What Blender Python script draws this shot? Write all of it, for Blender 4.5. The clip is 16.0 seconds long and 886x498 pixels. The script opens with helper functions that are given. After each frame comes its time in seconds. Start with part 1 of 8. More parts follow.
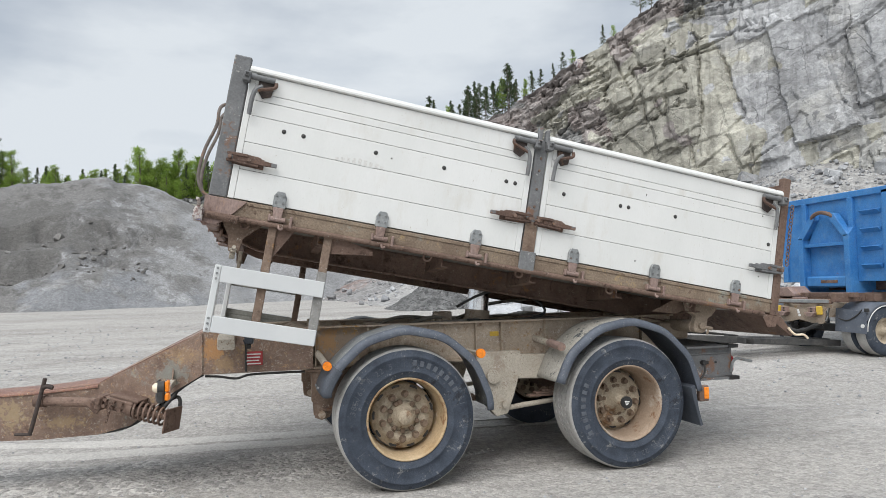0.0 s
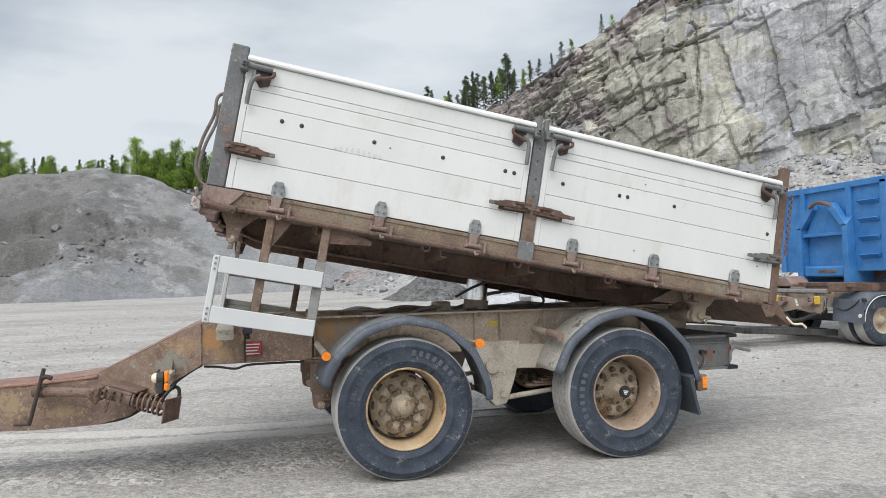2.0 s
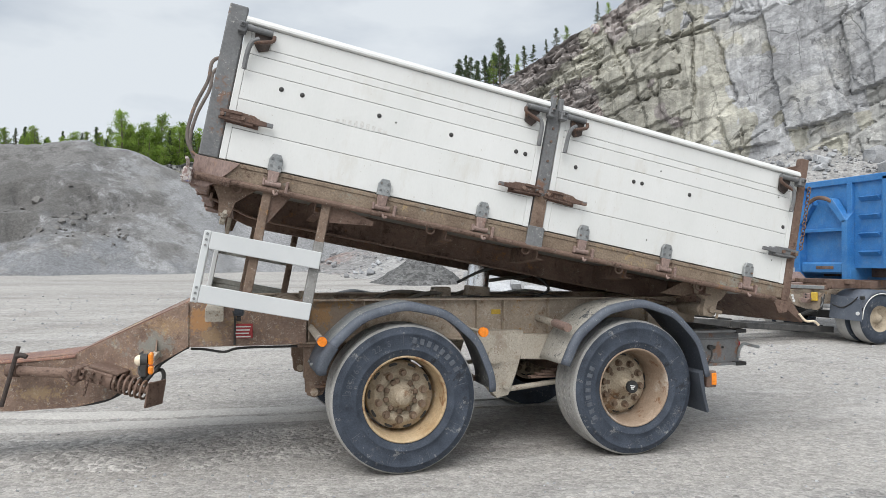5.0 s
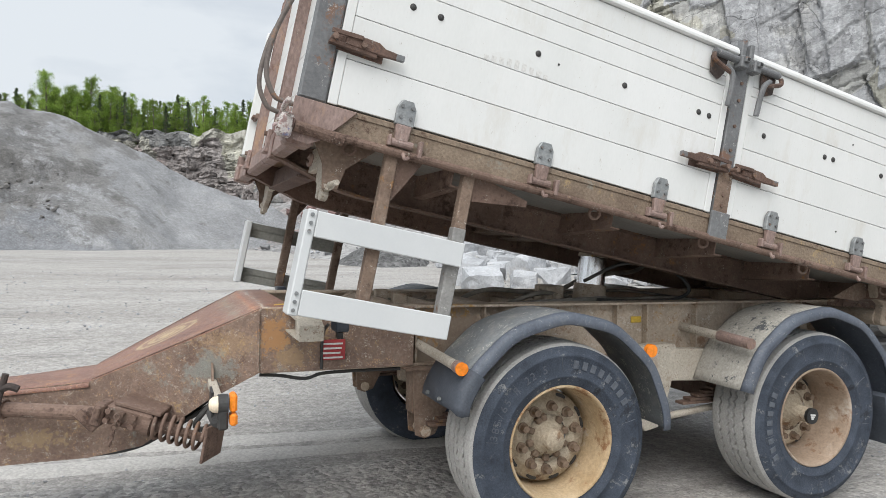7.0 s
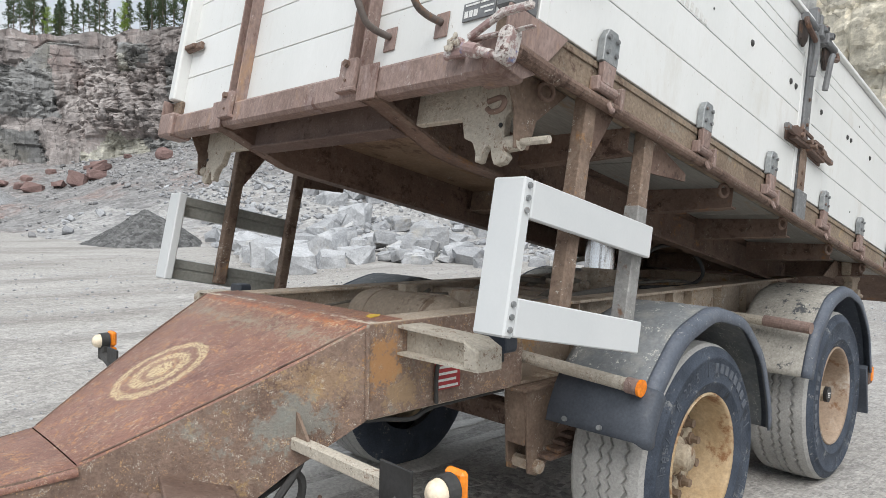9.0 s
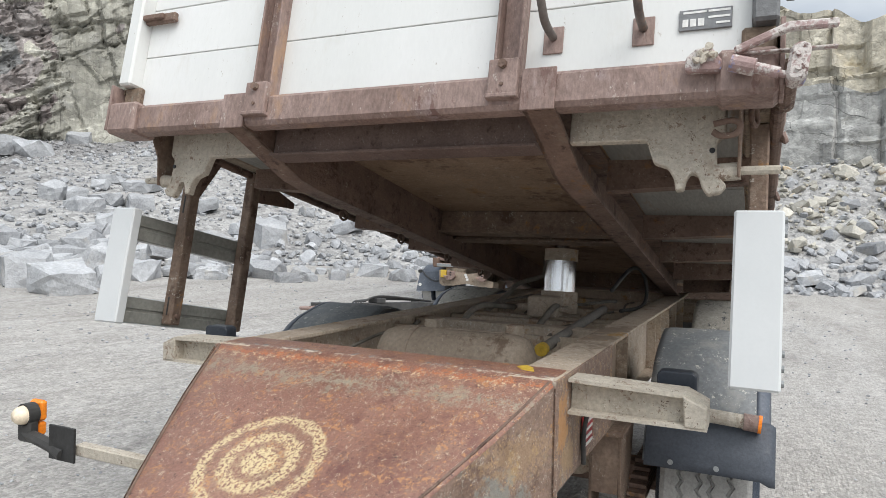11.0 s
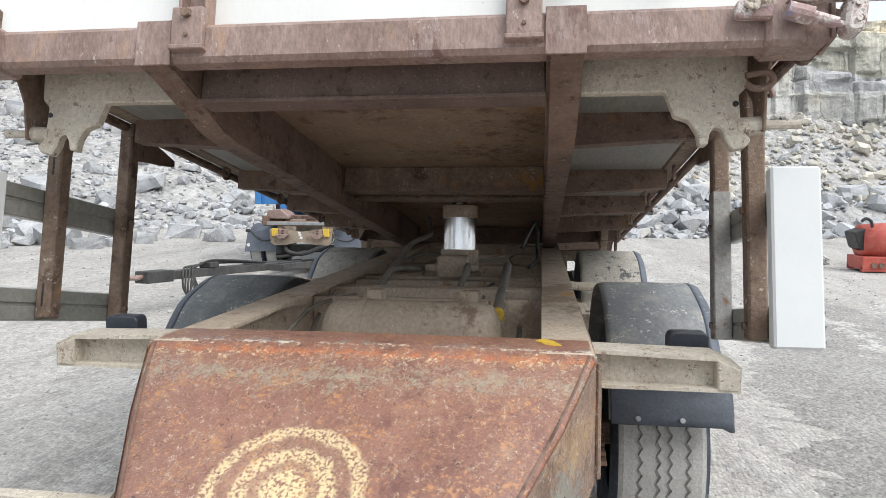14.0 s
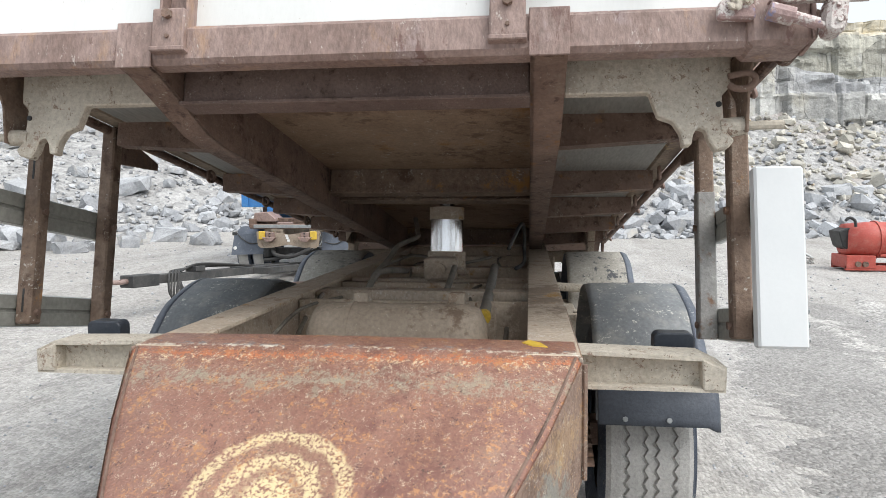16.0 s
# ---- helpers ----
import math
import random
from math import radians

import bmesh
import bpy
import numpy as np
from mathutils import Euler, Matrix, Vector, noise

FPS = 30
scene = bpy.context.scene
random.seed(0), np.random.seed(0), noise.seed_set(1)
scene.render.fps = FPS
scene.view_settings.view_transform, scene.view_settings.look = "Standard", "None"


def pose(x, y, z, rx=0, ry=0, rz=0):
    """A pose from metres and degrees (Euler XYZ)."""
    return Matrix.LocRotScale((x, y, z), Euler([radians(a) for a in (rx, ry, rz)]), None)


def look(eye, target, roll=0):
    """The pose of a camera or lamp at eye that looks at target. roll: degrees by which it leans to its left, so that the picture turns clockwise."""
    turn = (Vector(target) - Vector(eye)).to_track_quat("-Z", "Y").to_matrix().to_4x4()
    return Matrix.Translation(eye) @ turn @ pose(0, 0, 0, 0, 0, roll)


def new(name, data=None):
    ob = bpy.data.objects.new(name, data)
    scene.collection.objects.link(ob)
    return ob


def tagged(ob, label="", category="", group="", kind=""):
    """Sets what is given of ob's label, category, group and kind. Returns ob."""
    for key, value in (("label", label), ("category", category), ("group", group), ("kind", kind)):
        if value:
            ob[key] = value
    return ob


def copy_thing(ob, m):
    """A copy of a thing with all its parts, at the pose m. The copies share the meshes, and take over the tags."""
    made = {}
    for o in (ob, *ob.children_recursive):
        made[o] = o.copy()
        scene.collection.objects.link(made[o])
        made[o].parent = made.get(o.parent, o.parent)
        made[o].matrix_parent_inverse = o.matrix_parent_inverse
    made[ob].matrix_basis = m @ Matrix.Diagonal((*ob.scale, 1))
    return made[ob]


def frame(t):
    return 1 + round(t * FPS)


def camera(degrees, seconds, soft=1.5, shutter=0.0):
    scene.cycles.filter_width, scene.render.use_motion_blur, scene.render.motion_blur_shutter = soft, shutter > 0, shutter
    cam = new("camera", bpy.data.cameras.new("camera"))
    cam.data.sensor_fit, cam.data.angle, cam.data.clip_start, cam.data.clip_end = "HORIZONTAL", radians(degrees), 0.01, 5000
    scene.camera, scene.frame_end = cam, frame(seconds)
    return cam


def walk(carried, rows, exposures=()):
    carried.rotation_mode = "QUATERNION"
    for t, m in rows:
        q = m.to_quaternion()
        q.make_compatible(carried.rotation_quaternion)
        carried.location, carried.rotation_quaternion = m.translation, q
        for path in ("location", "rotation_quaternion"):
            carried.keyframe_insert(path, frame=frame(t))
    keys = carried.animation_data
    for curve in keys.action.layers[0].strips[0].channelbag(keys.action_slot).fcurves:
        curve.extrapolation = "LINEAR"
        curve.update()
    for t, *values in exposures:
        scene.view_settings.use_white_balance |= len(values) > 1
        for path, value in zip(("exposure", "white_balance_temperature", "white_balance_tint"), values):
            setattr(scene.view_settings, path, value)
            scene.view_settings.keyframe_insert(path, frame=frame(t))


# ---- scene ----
cam = camera(66.2, 16.0, 0.55)
PATH = [
    (0.0, (-1.073, -6.145, 1.484, 93.30, 1.24, -15.37)),
    (0.5, (-1.075, -6.148, 1.482, 93.04, 0.99, -15.12)),
    (1.0, (-1.076, -6.142, 1.481, 93.00, 1.15, -15.54)),
    (1.5, (-1.076, -6.143, 1.480, 92.88, 1.09, -15.46)),
    (2.0, (-1.077, -6.135, 1.480, 92.50, 1.31, -15.53)),
    (2.5, (-1.076, -6.130, 1.478, 92.11, 1.36, -15.64)),
    (3.0, (-1.079, -6.141, 1.477, 92.19, 1.31, -15.49)),
    (5.3, (-1.162, -5.661, 1.477, 91.19, -0.56, -16.78)),
    (5.5, (-1.206, -5.503, 1.481, 91.51, 0.05, -15.79)),
    (6.0, (-1.401, -5.077, 1.459, 90.00, -0.21, -15.59)),
    (6.5, (-1.675, -4.631, 1.526, 89.11, 0.51, -21.15)),
    (7.0, (-1.914, -4.164, 1.546, 89.50, -1.33, -22.31)),
    (7.5, (-2.206, -3.706, 1.527, 89.62, -1.18, -25.31)),
    (8.0, (-2.444, -3.282, 1.547, 86.59, -2.05, -26.36)),
    (8.5, (-2.647, -2.858, 1.546, 87.06, -2.74, -34.34)),
    (8.7, (-2.741, -2.699, 1.533, 87.75, -2.14, -38.64)),
    (10.8, (-3.330, -1.275, 1.584, 87.34, -1.56, -63.88)),
    (11.0, (-3.306, -1.170, 1.582, 89.28, -1.49, -65.13)),
    (11.5, (-3.248, -0.947, 1.592, 88.41, -1.81, -69.89)),
    (12.0, (-3.236, -0.725, 1.589, 86.61, -1.60, -78.25)),
    (12.5, (-3.236, -0.573, 1.612, 86.27, 0.75, -81.53)),
    (13.0, (-3.210, -0.521, 1.603, 85.28, -0.46, -81.26)),
    (13.5, (-3.211, -0.520, 1.602, 85.38, -0.18, -81.56)),
    (14.0, (-3.208, -0.527, 1.604, 85.56, -0.11, -81.74)),
    (14.5, (-3.203, -0.534, 1.602, 85.53, -0.02, -82.34)),
    (15.0, (-3.202, -0.538, 1.602, 85.65, -0.09, -82.66)),
    (15.5, (-3.195, -0.536, 1.602, 85.44, 0.18, -83.05)),
    (16.0, (-3.199, -0.535, 1.604, 85.71, 0.22, -82.74)),
]
EXPOSURE = ((0.0, -0.02), (5.5, 0.02), (7.0, 0.06), (8.5, 0.06), (11.0, 0.12), (12.0, 0.24), (13.0, 0.34), (16.0, 0.38))
walk(cam, [(t, pose(*p)) for t, p in PATH], EXPOSURE)

# ---- world, sun, exposure ----
world = bpy.data.worlds.new("overcast_sky")
scene.world = world
world.use_nodes = True
wn, wl = world.node_tree.nodes, world.node_tree.links
wn.clear()
w_out = wn.new("ShaderNodeOutputWorld")
w_bg = wn.new("ShaderNodeBackground")
w_sky = wn.new("ShaderNodeTexSky")
w_sky.sky_type, w_sky.sun_disc = "NISHITA", False
w_sky.sun_elevation, w_sky.sun_rotation = radians(53.0), radians(216.1)
w_sky.air_density, w_sky.dust_density = 1.0, 2.6
w_co = wn.new("ShaderNodeTexCoord")
w_map = wn.new("ShaderNodeMapping")
w_map.inputs["Scale"].default_value = (1.0, 1.0, 2.6)
w_noise = wn.new("ShaderNodeTexNoise")
w_noise.inputs["Scale"].default_value = 2.1
w_noise.inputs["Detail"].default_value = 6
w_noise.inputs["Roughness"].default_value = 0.5
w_ramp = wn.new("ShaderNodeValToRGB")
w_ramp.color_ramp.elements[0].position, w_ramp.color_ramp.elements[0].color = 0.35, (0.5, 0.5, 0.5, 1)
w_ramp.color_ramp.elements[1].position, w_ramp.color_ramp.elements[1].color = 0.54, (1, 1, 1, 1)
w_cloud = wn.new("ShaderNodeMixRGB")
w_cloud.inputs["Color2"].default_value = (7.85, 8.4, 8.95, 1)
wl.new(w_co.outputs["Generated"], w_map.inputs["Vector"])
wl.new(w_map.outputs["Vector"], w_noise.inputs["Vector"])
wl.new(w_noise.outputs["Fac"], w_ramp.inputs["Fac"])
wl.new(w_ramp.outputs["Color"], w_cloud.inputs["Fac"])
wl.new(w_sky.outputs["Color"], w_cloud.inputs["Color1"])
# an overcast sky is brighter overhead than at the horizon
w_sep = wn.new("ShaderNodeSeparateXYZ")
wl.new(w_co.outputs["Generated"], w_sep.inputs[0])
w_up = wn.new("ShaderNodeMapRange")
w_up.inputs["From Min"].default_value, w_up.inputs["From Max"].default_value = 0.4, 1.0
w_up.inputs["To Min"].default_value, w_up.inputs["To Max"].default_value = 1.0, 1.6
wl.new(w_sep.outputs["Z"], w_up.inputs["Value"])
w_grad = wn.new("ShaderNodeVectorMath")
w_grad.operation = "SCALE"
wl.new(w_cloud.outputs["Color"], w_grad.inputs[0])
wl.new(w_up.outputs["Result"], w_grad.inputs["Scale"])
wl.new(w_grad.outputs[0], w_bg.inputs["Color"])
w_bg.inputs["Strength"].default_value = 0.094
wl.new(w_bg.outputs["Background"], w_out.inputs["Surface"])
sun_data = bpy.data.lights.new("sun", "SUN")
sun_data.energy, sun_data.angle, sun_data.color = 2.55, radians(50), (1.0, 0.98, 0.955)
sun = new("sun", sun_data)
sun.matrix_world = look((0, 0, 0), (0.35, 0.48, -0.79))

# ---- materials ----


def material(name, dark, light, scale=6.0, rough=0.7, metal=0.0, bump=0.2, grain=60.0, spot=None, spot_at=(0.58, 0.66),
             spot_scale=4.0, stretch=(1, 1, 1), dust=None, dust_at=(0.5, 0.75), vary=0.0, spec=0.4, bump_dist=0.01, island=False, contrast=0.55, chips=None):
    """Two-scale noise colour with optional spots, streaks of dust and relief."""
    m = bpy.data.materials.new(name)
    m.use_nodes = True
    n, l = m.node_tree.nodes, m.node_tree.links
    b = n["Principled BSDF"]
    co = n.new("ShaderNodeTexCoord")
    mp = n.new("ShaderNodeMapping")
    mp.inputs["Scale"].default_value = stretch
    l.new(co.outputs["Object"], mp.inputs["Vector"])
    src = mp.outputs["Vector"]
    if vary:
        info = n.new("ShaderNodeNewGeometry" if island else "ShaderNodeObjectInfo")
        rnd = info.outputs["Random Per Island" if island else "Random"]
        sc = n.new("ShaderNodeVectorMath")
        sc.operation = "MULTIPLY"
        l.new(rnd, sc.inputs[0])
        sc.inputs[1].default_value = (37, 71, 53)
        ad = n.new("ShaderNodeVectorMath")
        l.new(src, ad.inputs[0])
        l.new(sc.outputs[0], ad.inputs[1])
        src = ad.outputs[0]

    def noise_tex(s, detail=6, roughness=0.6):
        t = n.new("ShaderNodeTexNoise")
        t.inputs["Scale"].default_value, t.inputs["Detail"].default_value = s, detail
        t.inputs["Roughness"].default_value = roughness
        l.new(src, t.inputs["Vector"])
        return t

    def ramp(tex, a, c):
        r = n.new("ShaderNodeMapRange")
        r.inputs["From Min"].default_value, r.inputs["From Max"].default_value = a, c
        l.new(tex.outputs["Fac"], r.inputs["Value"])
        return r.outputs["Result"]

    def mix(fac, c1, c2):
        x = n.new("ShaderNodeMixRGB")
        l.new(fac, x.inputs["Fac"])
        for k, c in (("Color1", c1), ("Color2", c2)):
            if isinstance(c, tuple):
                x.inputs[k].default_value = (*c, 1)
            else:
                l.new(c, x.inputs[k])
        return x.outputs["Color"]

    big, fine = noise_tex(scale), noise_tex(grain, 3)
    col = mix(ramp(big, 0.3, 0.7), dark, light)
    shade = n.new("ShaderNodeMixRGB")
    shade.blend_type = "MULTIPLY"
    shade.inputs["Fac"].default_value = contrast
    l.new(col, shade.inputs["Color1"])
    grey = n.new("ShaderNodeMapRange")
    grey.inputs["From Min"].default_value, grey.inputs["From Max"].default_value = 0.25, 0.75
    grey.inputs["To Min"].default_value, grey.inputs["To Max"].default_value = 0.65, 1.35
    l.new(fine.outputs["Fac"], grey.inputs["Value"])
    l.new(grey.outputs["Result"], shade.inputs["Color2"])
    col = shade.outputs["Color"]
    if spot:
        col = mix(ramp(noise_tex(spot_scale, 8, 0.7), *spot_at), col, spot)
    if dust:
        col = mix(ramp(noise_tex(scale * 2.3 + 1, 8, 0.75), *dust_at), col, dust)
    for c, sc_, lo, hi in chips or ():
        a, e = noise_tex(sc_, 10, 0.75), noise_tex(sc_ * 0.17 + 0.6, 3)
        m1 = n.new("ShaderNodeMath")
        m1.operation = "MULTIPLY_ADD"
        l.new(e.outputs["Fac"], m1.inputs[0])
        m1.inputs[1].default_value = 0.55
        l.new(a.outputs["Fac"], m1.inputs[2])
        mr = n.new("ShaderNodeMapRange")
        mr.inputs["From Min"].default_value, mr.inputs["From Max"].default_value = lo + 0.275, hi + 0.275
        l.new(m1.outputs[0], mr.inputs["Value"])
        col = mix(mr.outputs["Result"], col, c)
    if vary:
        hv = n.new("ShaderNodeHueSaturation")
        rv = n.new("ShaderNodeMapRange")
        rv.inputs["To Min"].default_value, rv.inputs["To Max"].default_value = 1 - vary, 1 + vary
        l.new(rnd, rv.inputs["Value"])
        l.new(rv.outputs["Result"], hv.inputs["Value"])
        l.new(col, hv.inputs["Color"])
        col = hv.outputs["Color"]
    l.new(col, b.inputs["Base Color"])
    b.inputs["Roughness"].default_value, b.inputs["Metallic"].default_value = rough, metal
    b.inputs["Specular IOR Level"].default_value = spec
    if bump:
        bp = n.new("ShaderNodeBump")
        bp.inputs["Strength"].default_value, bp.inputs["Distance"].default_value = bump, bump_dist
        sm = n.new("ShaderNodeMath")
        l.new(big.outputs["Fac"], sm.inputs[0])
        l.new(fine.outputs["Fac"], sm.inputs[1])
        l.new(sm.outputs[0], bp.inputs["Height"])
        l.new(bp.outputs["Normal"], b.inputs["Normal"])
    return m


def nodes_of(m):
    return m.node_tree.nodes, m.node_tree.links, m.node_tree.nodes["Principled BSDF"]


WHITE = material("white_aluminium_paint", (0.69, 0.70, 0.68), (0.76, 0.765, 0.75), 2, 0.36, 0, 0.02, 90, stretch=(1, 1, 0.35),
                 dust=(0.58, 0.555, 0.49), dust_at=(0.56, 1.0), vary=0.015, contrast=0.06, chips=(((0.62, 0.60, 0.55), 5, 0.58, 0.85), ((0.45, 0.41, 0.36), 190, 0.69, 0.71)))
GUARD_WHITE = material("guard_white_paint", (0.58, 0.60, 0.605), (0.64, 0.655, 0.655), 3, 0.3, 0, 0.02, 90, dust=(0.66, 0.66, 0.63), dust_at=(0.62, 1.0), contrast=0.04)
GUARD_BACK = material("guard_grey_back", (0.25, 0.25, 0.225), (0.33, 0.33, 0.30), 4, 0.6, 0, 0.05, 50)
SEAM = material("dark_seam", (0.10, 0.10, 0.095), (0.2, 0.195, 0.18), 5, 0.8, 0, 0.0, 40)
RUST = material("brown_rusty_steel", (0.122, 0.078, 0.060), (0.225, 0.152, 0.118), 5, 0.75, 0.05, 0.45, 70,
                dust=(0.28, 0.235, 0.19), dust_at=(0.56, 0.85), chips=(((0.075, 0.045, 0.034), 22, 0.54, 0.66), ((0.26, 0.135, 0.06), 12, 0.62, 0.72), ((0.36, 0.32, 0.27), 90, 0.64, 0.69)))
RUST_RED = material("red_brown_rusty_steel", (0.205, 0.140, 0.118), (0.32, 0.235, 0.208), 6, 0.62, 0.05, 0.35, 80, stretch=(1, 1, 0.45), contrast=0.8,
                    chips=(((0.31, 0.265, 0.275), 5, 0.59, 0.74), ((0.165, 0.10, 0.085), 26, 0.59, 0.67), ((0.40, 0.25, 0.15), 7, 0.58, 0.74), ((0.46, 0.40, 0.36), 120, 0.64, 0.70)))
RUST_DUSTY = material("dust_covered_steel", (0.37, 0.302, 0.235), (0.54, 0.45, 0.355), 5, 0.85, 0.0, 0.45, 60,
                      dust=(0.46, 0.42, 0.36), dust_at=(0.55, 0.8), chips=(((0.27, 0.18, 0.12), 11, 0.56, 0.68), ((0.40, 0.24, 0.09), 6, 0.62, 0.69), ((0.22, 0.15, 0.10), 60, 0.62, 0.68), ((0.60, 0.56, 0.50), 120, 0.60, 0.66)))
BLACKRUST = material("black_rusty_plate", (0.04, 0.032, 0.029), (0.085, 0.065, 0.057), 12, 0.7, 0.05, 0.4, 80, chips=(((0.15, 0.09, 0.06), 20, 0.60, 0.68),))
LATCH = material("dark_rusty_latch", (0.085, 0.052, 0.040), (0.155, 0.098, 0.076), 9, 0.7, 0.05, 0.45, 80, contrast=0.8, chips=(((0.22, 0.11, 0.055), 20, 0.58, 0.68), ((0.28, 0.25, 0.22), 90, 0.63, 0.69)))
SCRAPED = material("scraped_lever_paint", (0.27, 0.18, 0.165), (0.40, 0.29, 0.28), 6, 0.6, 0.05, 0.4, 80,
                   chips=(((0.20, 0.24, 0.42), 7, 0.57, 0.63), ((0.58, 0.54, 0.51), 22, 0.50, 0.56), ((0.14, 0.085, 0.075), 22, 0.60, 0.66)))
TAN = material("tan_painted_steel", (0.41, 0.365, 0.30), (0.53, 0.485, 0.41), 5, 0.8, 0, 0.35, 80,
               chips=(((0.26, 0.19, 0.145), 70, 0.61, 0.66), ((0.35, 0.29, 0.23), 9, 0.56, 0.70), ((0.14, 0.095, 0.07), 130, 0.63, 0.67), ((0.62, 0.58, 0.52), 100, 0.62, 0.67)))
UNDER = material("dark_underbody_steel", (0.25, 0.170, 0.115), (0.38, 0.268, 0.185), 4, 0.85, 0.0, 0.45, 60,
                 dust=(0.37, 0.30, 0.225), dust_at=(0.55, 0.9), chips=(((0.17, 0.105, 0.07), 9, 0.53, 0.63), ((0.31, 0.17, 0.07), 4, 0.58, 0.70), ((0.42, 0.38, 0.32), 60, 0.64, 0.68)))
GREYSTEEL = material("grey_painted_steel", (0.135, 0.138, 0.142), (0.20, 0.205, 0.208), 6, 0.6, 0.1, 0.25, 60,
                     chips=(((0.20, 0.12, 0.085), 10, 0.57, 0.63), ((0.40, 0.39, 0.37), 34, 0.63, 0.67)))
SHEET = material("worn_grey_sheet", (0.20, 0.195, 0.18), (0.30, 0.29, 0.265), 3, 0.6, 0.1, 0.15, 60, stretch=(0.3, 1.5, 1), chips=(((0.24, 0.165, 0.11), 7, 0.57, 0.68),))
GALV = material("galvanised_hinge", (0.22, 0.235, 0.24), (0.34, 0.35, 0.35), 14, 0.5, 0.4, 0.2, 70, spot=(0.24, 0.13, 0.09), spot_at=(0.6, 0.7), vary=0.12)
RUBBER = material("dusty_tyre_rubber", (0.027, 0.035, 0.050), (0.066, 0.081, 0.108), 7, 0.75, 0, 0.4, 140, contrast=0.9,
                  dust=(0.22, 0.22, 0.215), dust_at=(0.58, 0.95), chips=(((0.20, 0.205, 0.205), 34, 0.60, 0.68), ((0.022, 0.026, 0.034), 14, 0.58, 0.68)))
TREAD = material("worn_tread_rubber", (0.33, 0.325, 0.31), (0.46, 0.45, 0.43), 6, 0.9, 0, 0.4, 90)
RIM_REAR = material("brown_dusty_rim", (0.27, 0.195, 0.137), (0.40, 0.31, 0.235), 5, 0.75, 0, 0.3, 60, chips=(((0.22, 0.12, 0.065), 9, 0.58, 0.68), ((0.52, 0.46, 0.39), 5, 0.58, 0.72)))
RIM = material("ochre_dusty_rim", (0.38, 0.265, 0.145), (0.55, 0.43, 0.28), 5, 0.75, 0, 0.3, 60, vary=0.05,
               chips=(((0.24, 0.12, 0.055), 9, 0.56, 0.66), ((0.56, 0.50, 0.42), 5, 0.60, 0.72)))
SIDE_RAIL = material("worn_ochre_side_rail", (0.165, 0.118, 0.085), (0.285, 0.225, 0.165), 5, 0.75, 0, 0.4, 70, contrast=0.9, dust=(0.33, 0.285, 0.22), dust_at=(0.55, 0.88),
                     chips=(((0.27, 0.265, 0.225), 8, 0.57, 0.68), ((0.40, 0.29, 0.15), 12, 0.60, 0.69), ((0.11, 0.07, 0.05), 20, 0.59, 0.66)))
HANGER_GREY = material("worn_galvanised_tube", (0.24, 0.235, 0.225), (0.36, 0.355, 0.34), 8, 0.6, 0.2, 0.25, 70, chips=(((0.20, 0.12, 0.08), 14, 0.58, 0.67), ((0.46, 0.45, 0.42), 90, 0.62, 0.67)))
LAMP_BODY = material("blue_black_lamp_plastic", (0.028, 0.034, 0.045), (0.05, 0.058, 0.072), 8, 0.4, 0, 0.05, 90, dust=(0.14, 0.14, 0.135), dust_at=(0.6, 0.95))
GREYBAR = material("grey_painted_bar", (0.20, 0.185, 0.165), (0.30, 0.28, 0.25), 6, 0.7, 0, 0.2, 70, dust=(0.36, 0.31, 0.25), dust_at=(0.55, 0.85))
FLAP = material("dark_rubber_flap", (0.050, 0.058, 0.072), (0.088, 0.10, 0.122), 5, 0.6, 0, 0.15, 90, dust=(0.15, 0.155, 0.16), dust_at=(0.58, 0.9))
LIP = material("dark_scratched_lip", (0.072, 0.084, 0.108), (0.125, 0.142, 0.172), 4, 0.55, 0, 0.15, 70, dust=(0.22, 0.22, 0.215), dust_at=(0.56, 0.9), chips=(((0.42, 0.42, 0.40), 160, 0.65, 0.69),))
FENDER_DUSTY = material("dust_caked_fender", (0.30, 0.285, 0.25), (0.41, 0.39, 0.35), 3, 0.8, 0, 0.3, 60, contrast=0.7,
                        chips=(((0.15, 0.15, 0.145), 8, 0.57, 0.66), ((0.08, 0.085, 0.09), 26, 0.60, 0.66), ((0.50, 0.48, 0.43), 70, 0.61, 0.66)))
FENDER_GREY = material("dusty_grey_fender", (0.13, 0.142, 0.153), (0.22, 0.23, 0.235), 3, 0.6, 0, 0.15, 70,
                       dust=(0.37, 0.36, 0.32), dust_at=(0.50, 0.85), chips=(((0.52, 0.51, 0.46), 80, 0.60, 0.65),))
HUB = material("dusty_hub", (0.33, 0.272, 0.198), (0.475, 0.408, 0.31), 9, 0.8, 0, 0.4, 70, contrast=0.8, chips=(((0.14, 0.09, 0.058), 18, 0.59, 0.68), ((0.22, 0.13, 0.07), 6, 0.62, 0.74)))
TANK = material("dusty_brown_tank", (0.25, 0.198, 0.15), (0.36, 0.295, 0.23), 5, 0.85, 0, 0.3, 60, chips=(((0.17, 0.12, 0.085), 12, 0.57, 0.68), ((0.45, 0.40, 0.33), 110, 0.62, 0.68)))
NUT = material("rusty_wheel_nut", (0.125, 0.086, 0.06), (0.225, 0.165, 0.117), 16, 0.75, 0.05, 0.4, 70, vary=0.15)
PIPE = material("dark_worn_pipe", (0.10, 0.082, 0.074), (0.18, 0.155, 0.14), 12, 0.6, 0.1, 0.2, 70, chips=(((0.24, 0.14, 0.09), 14, 0.60, 0.68),))
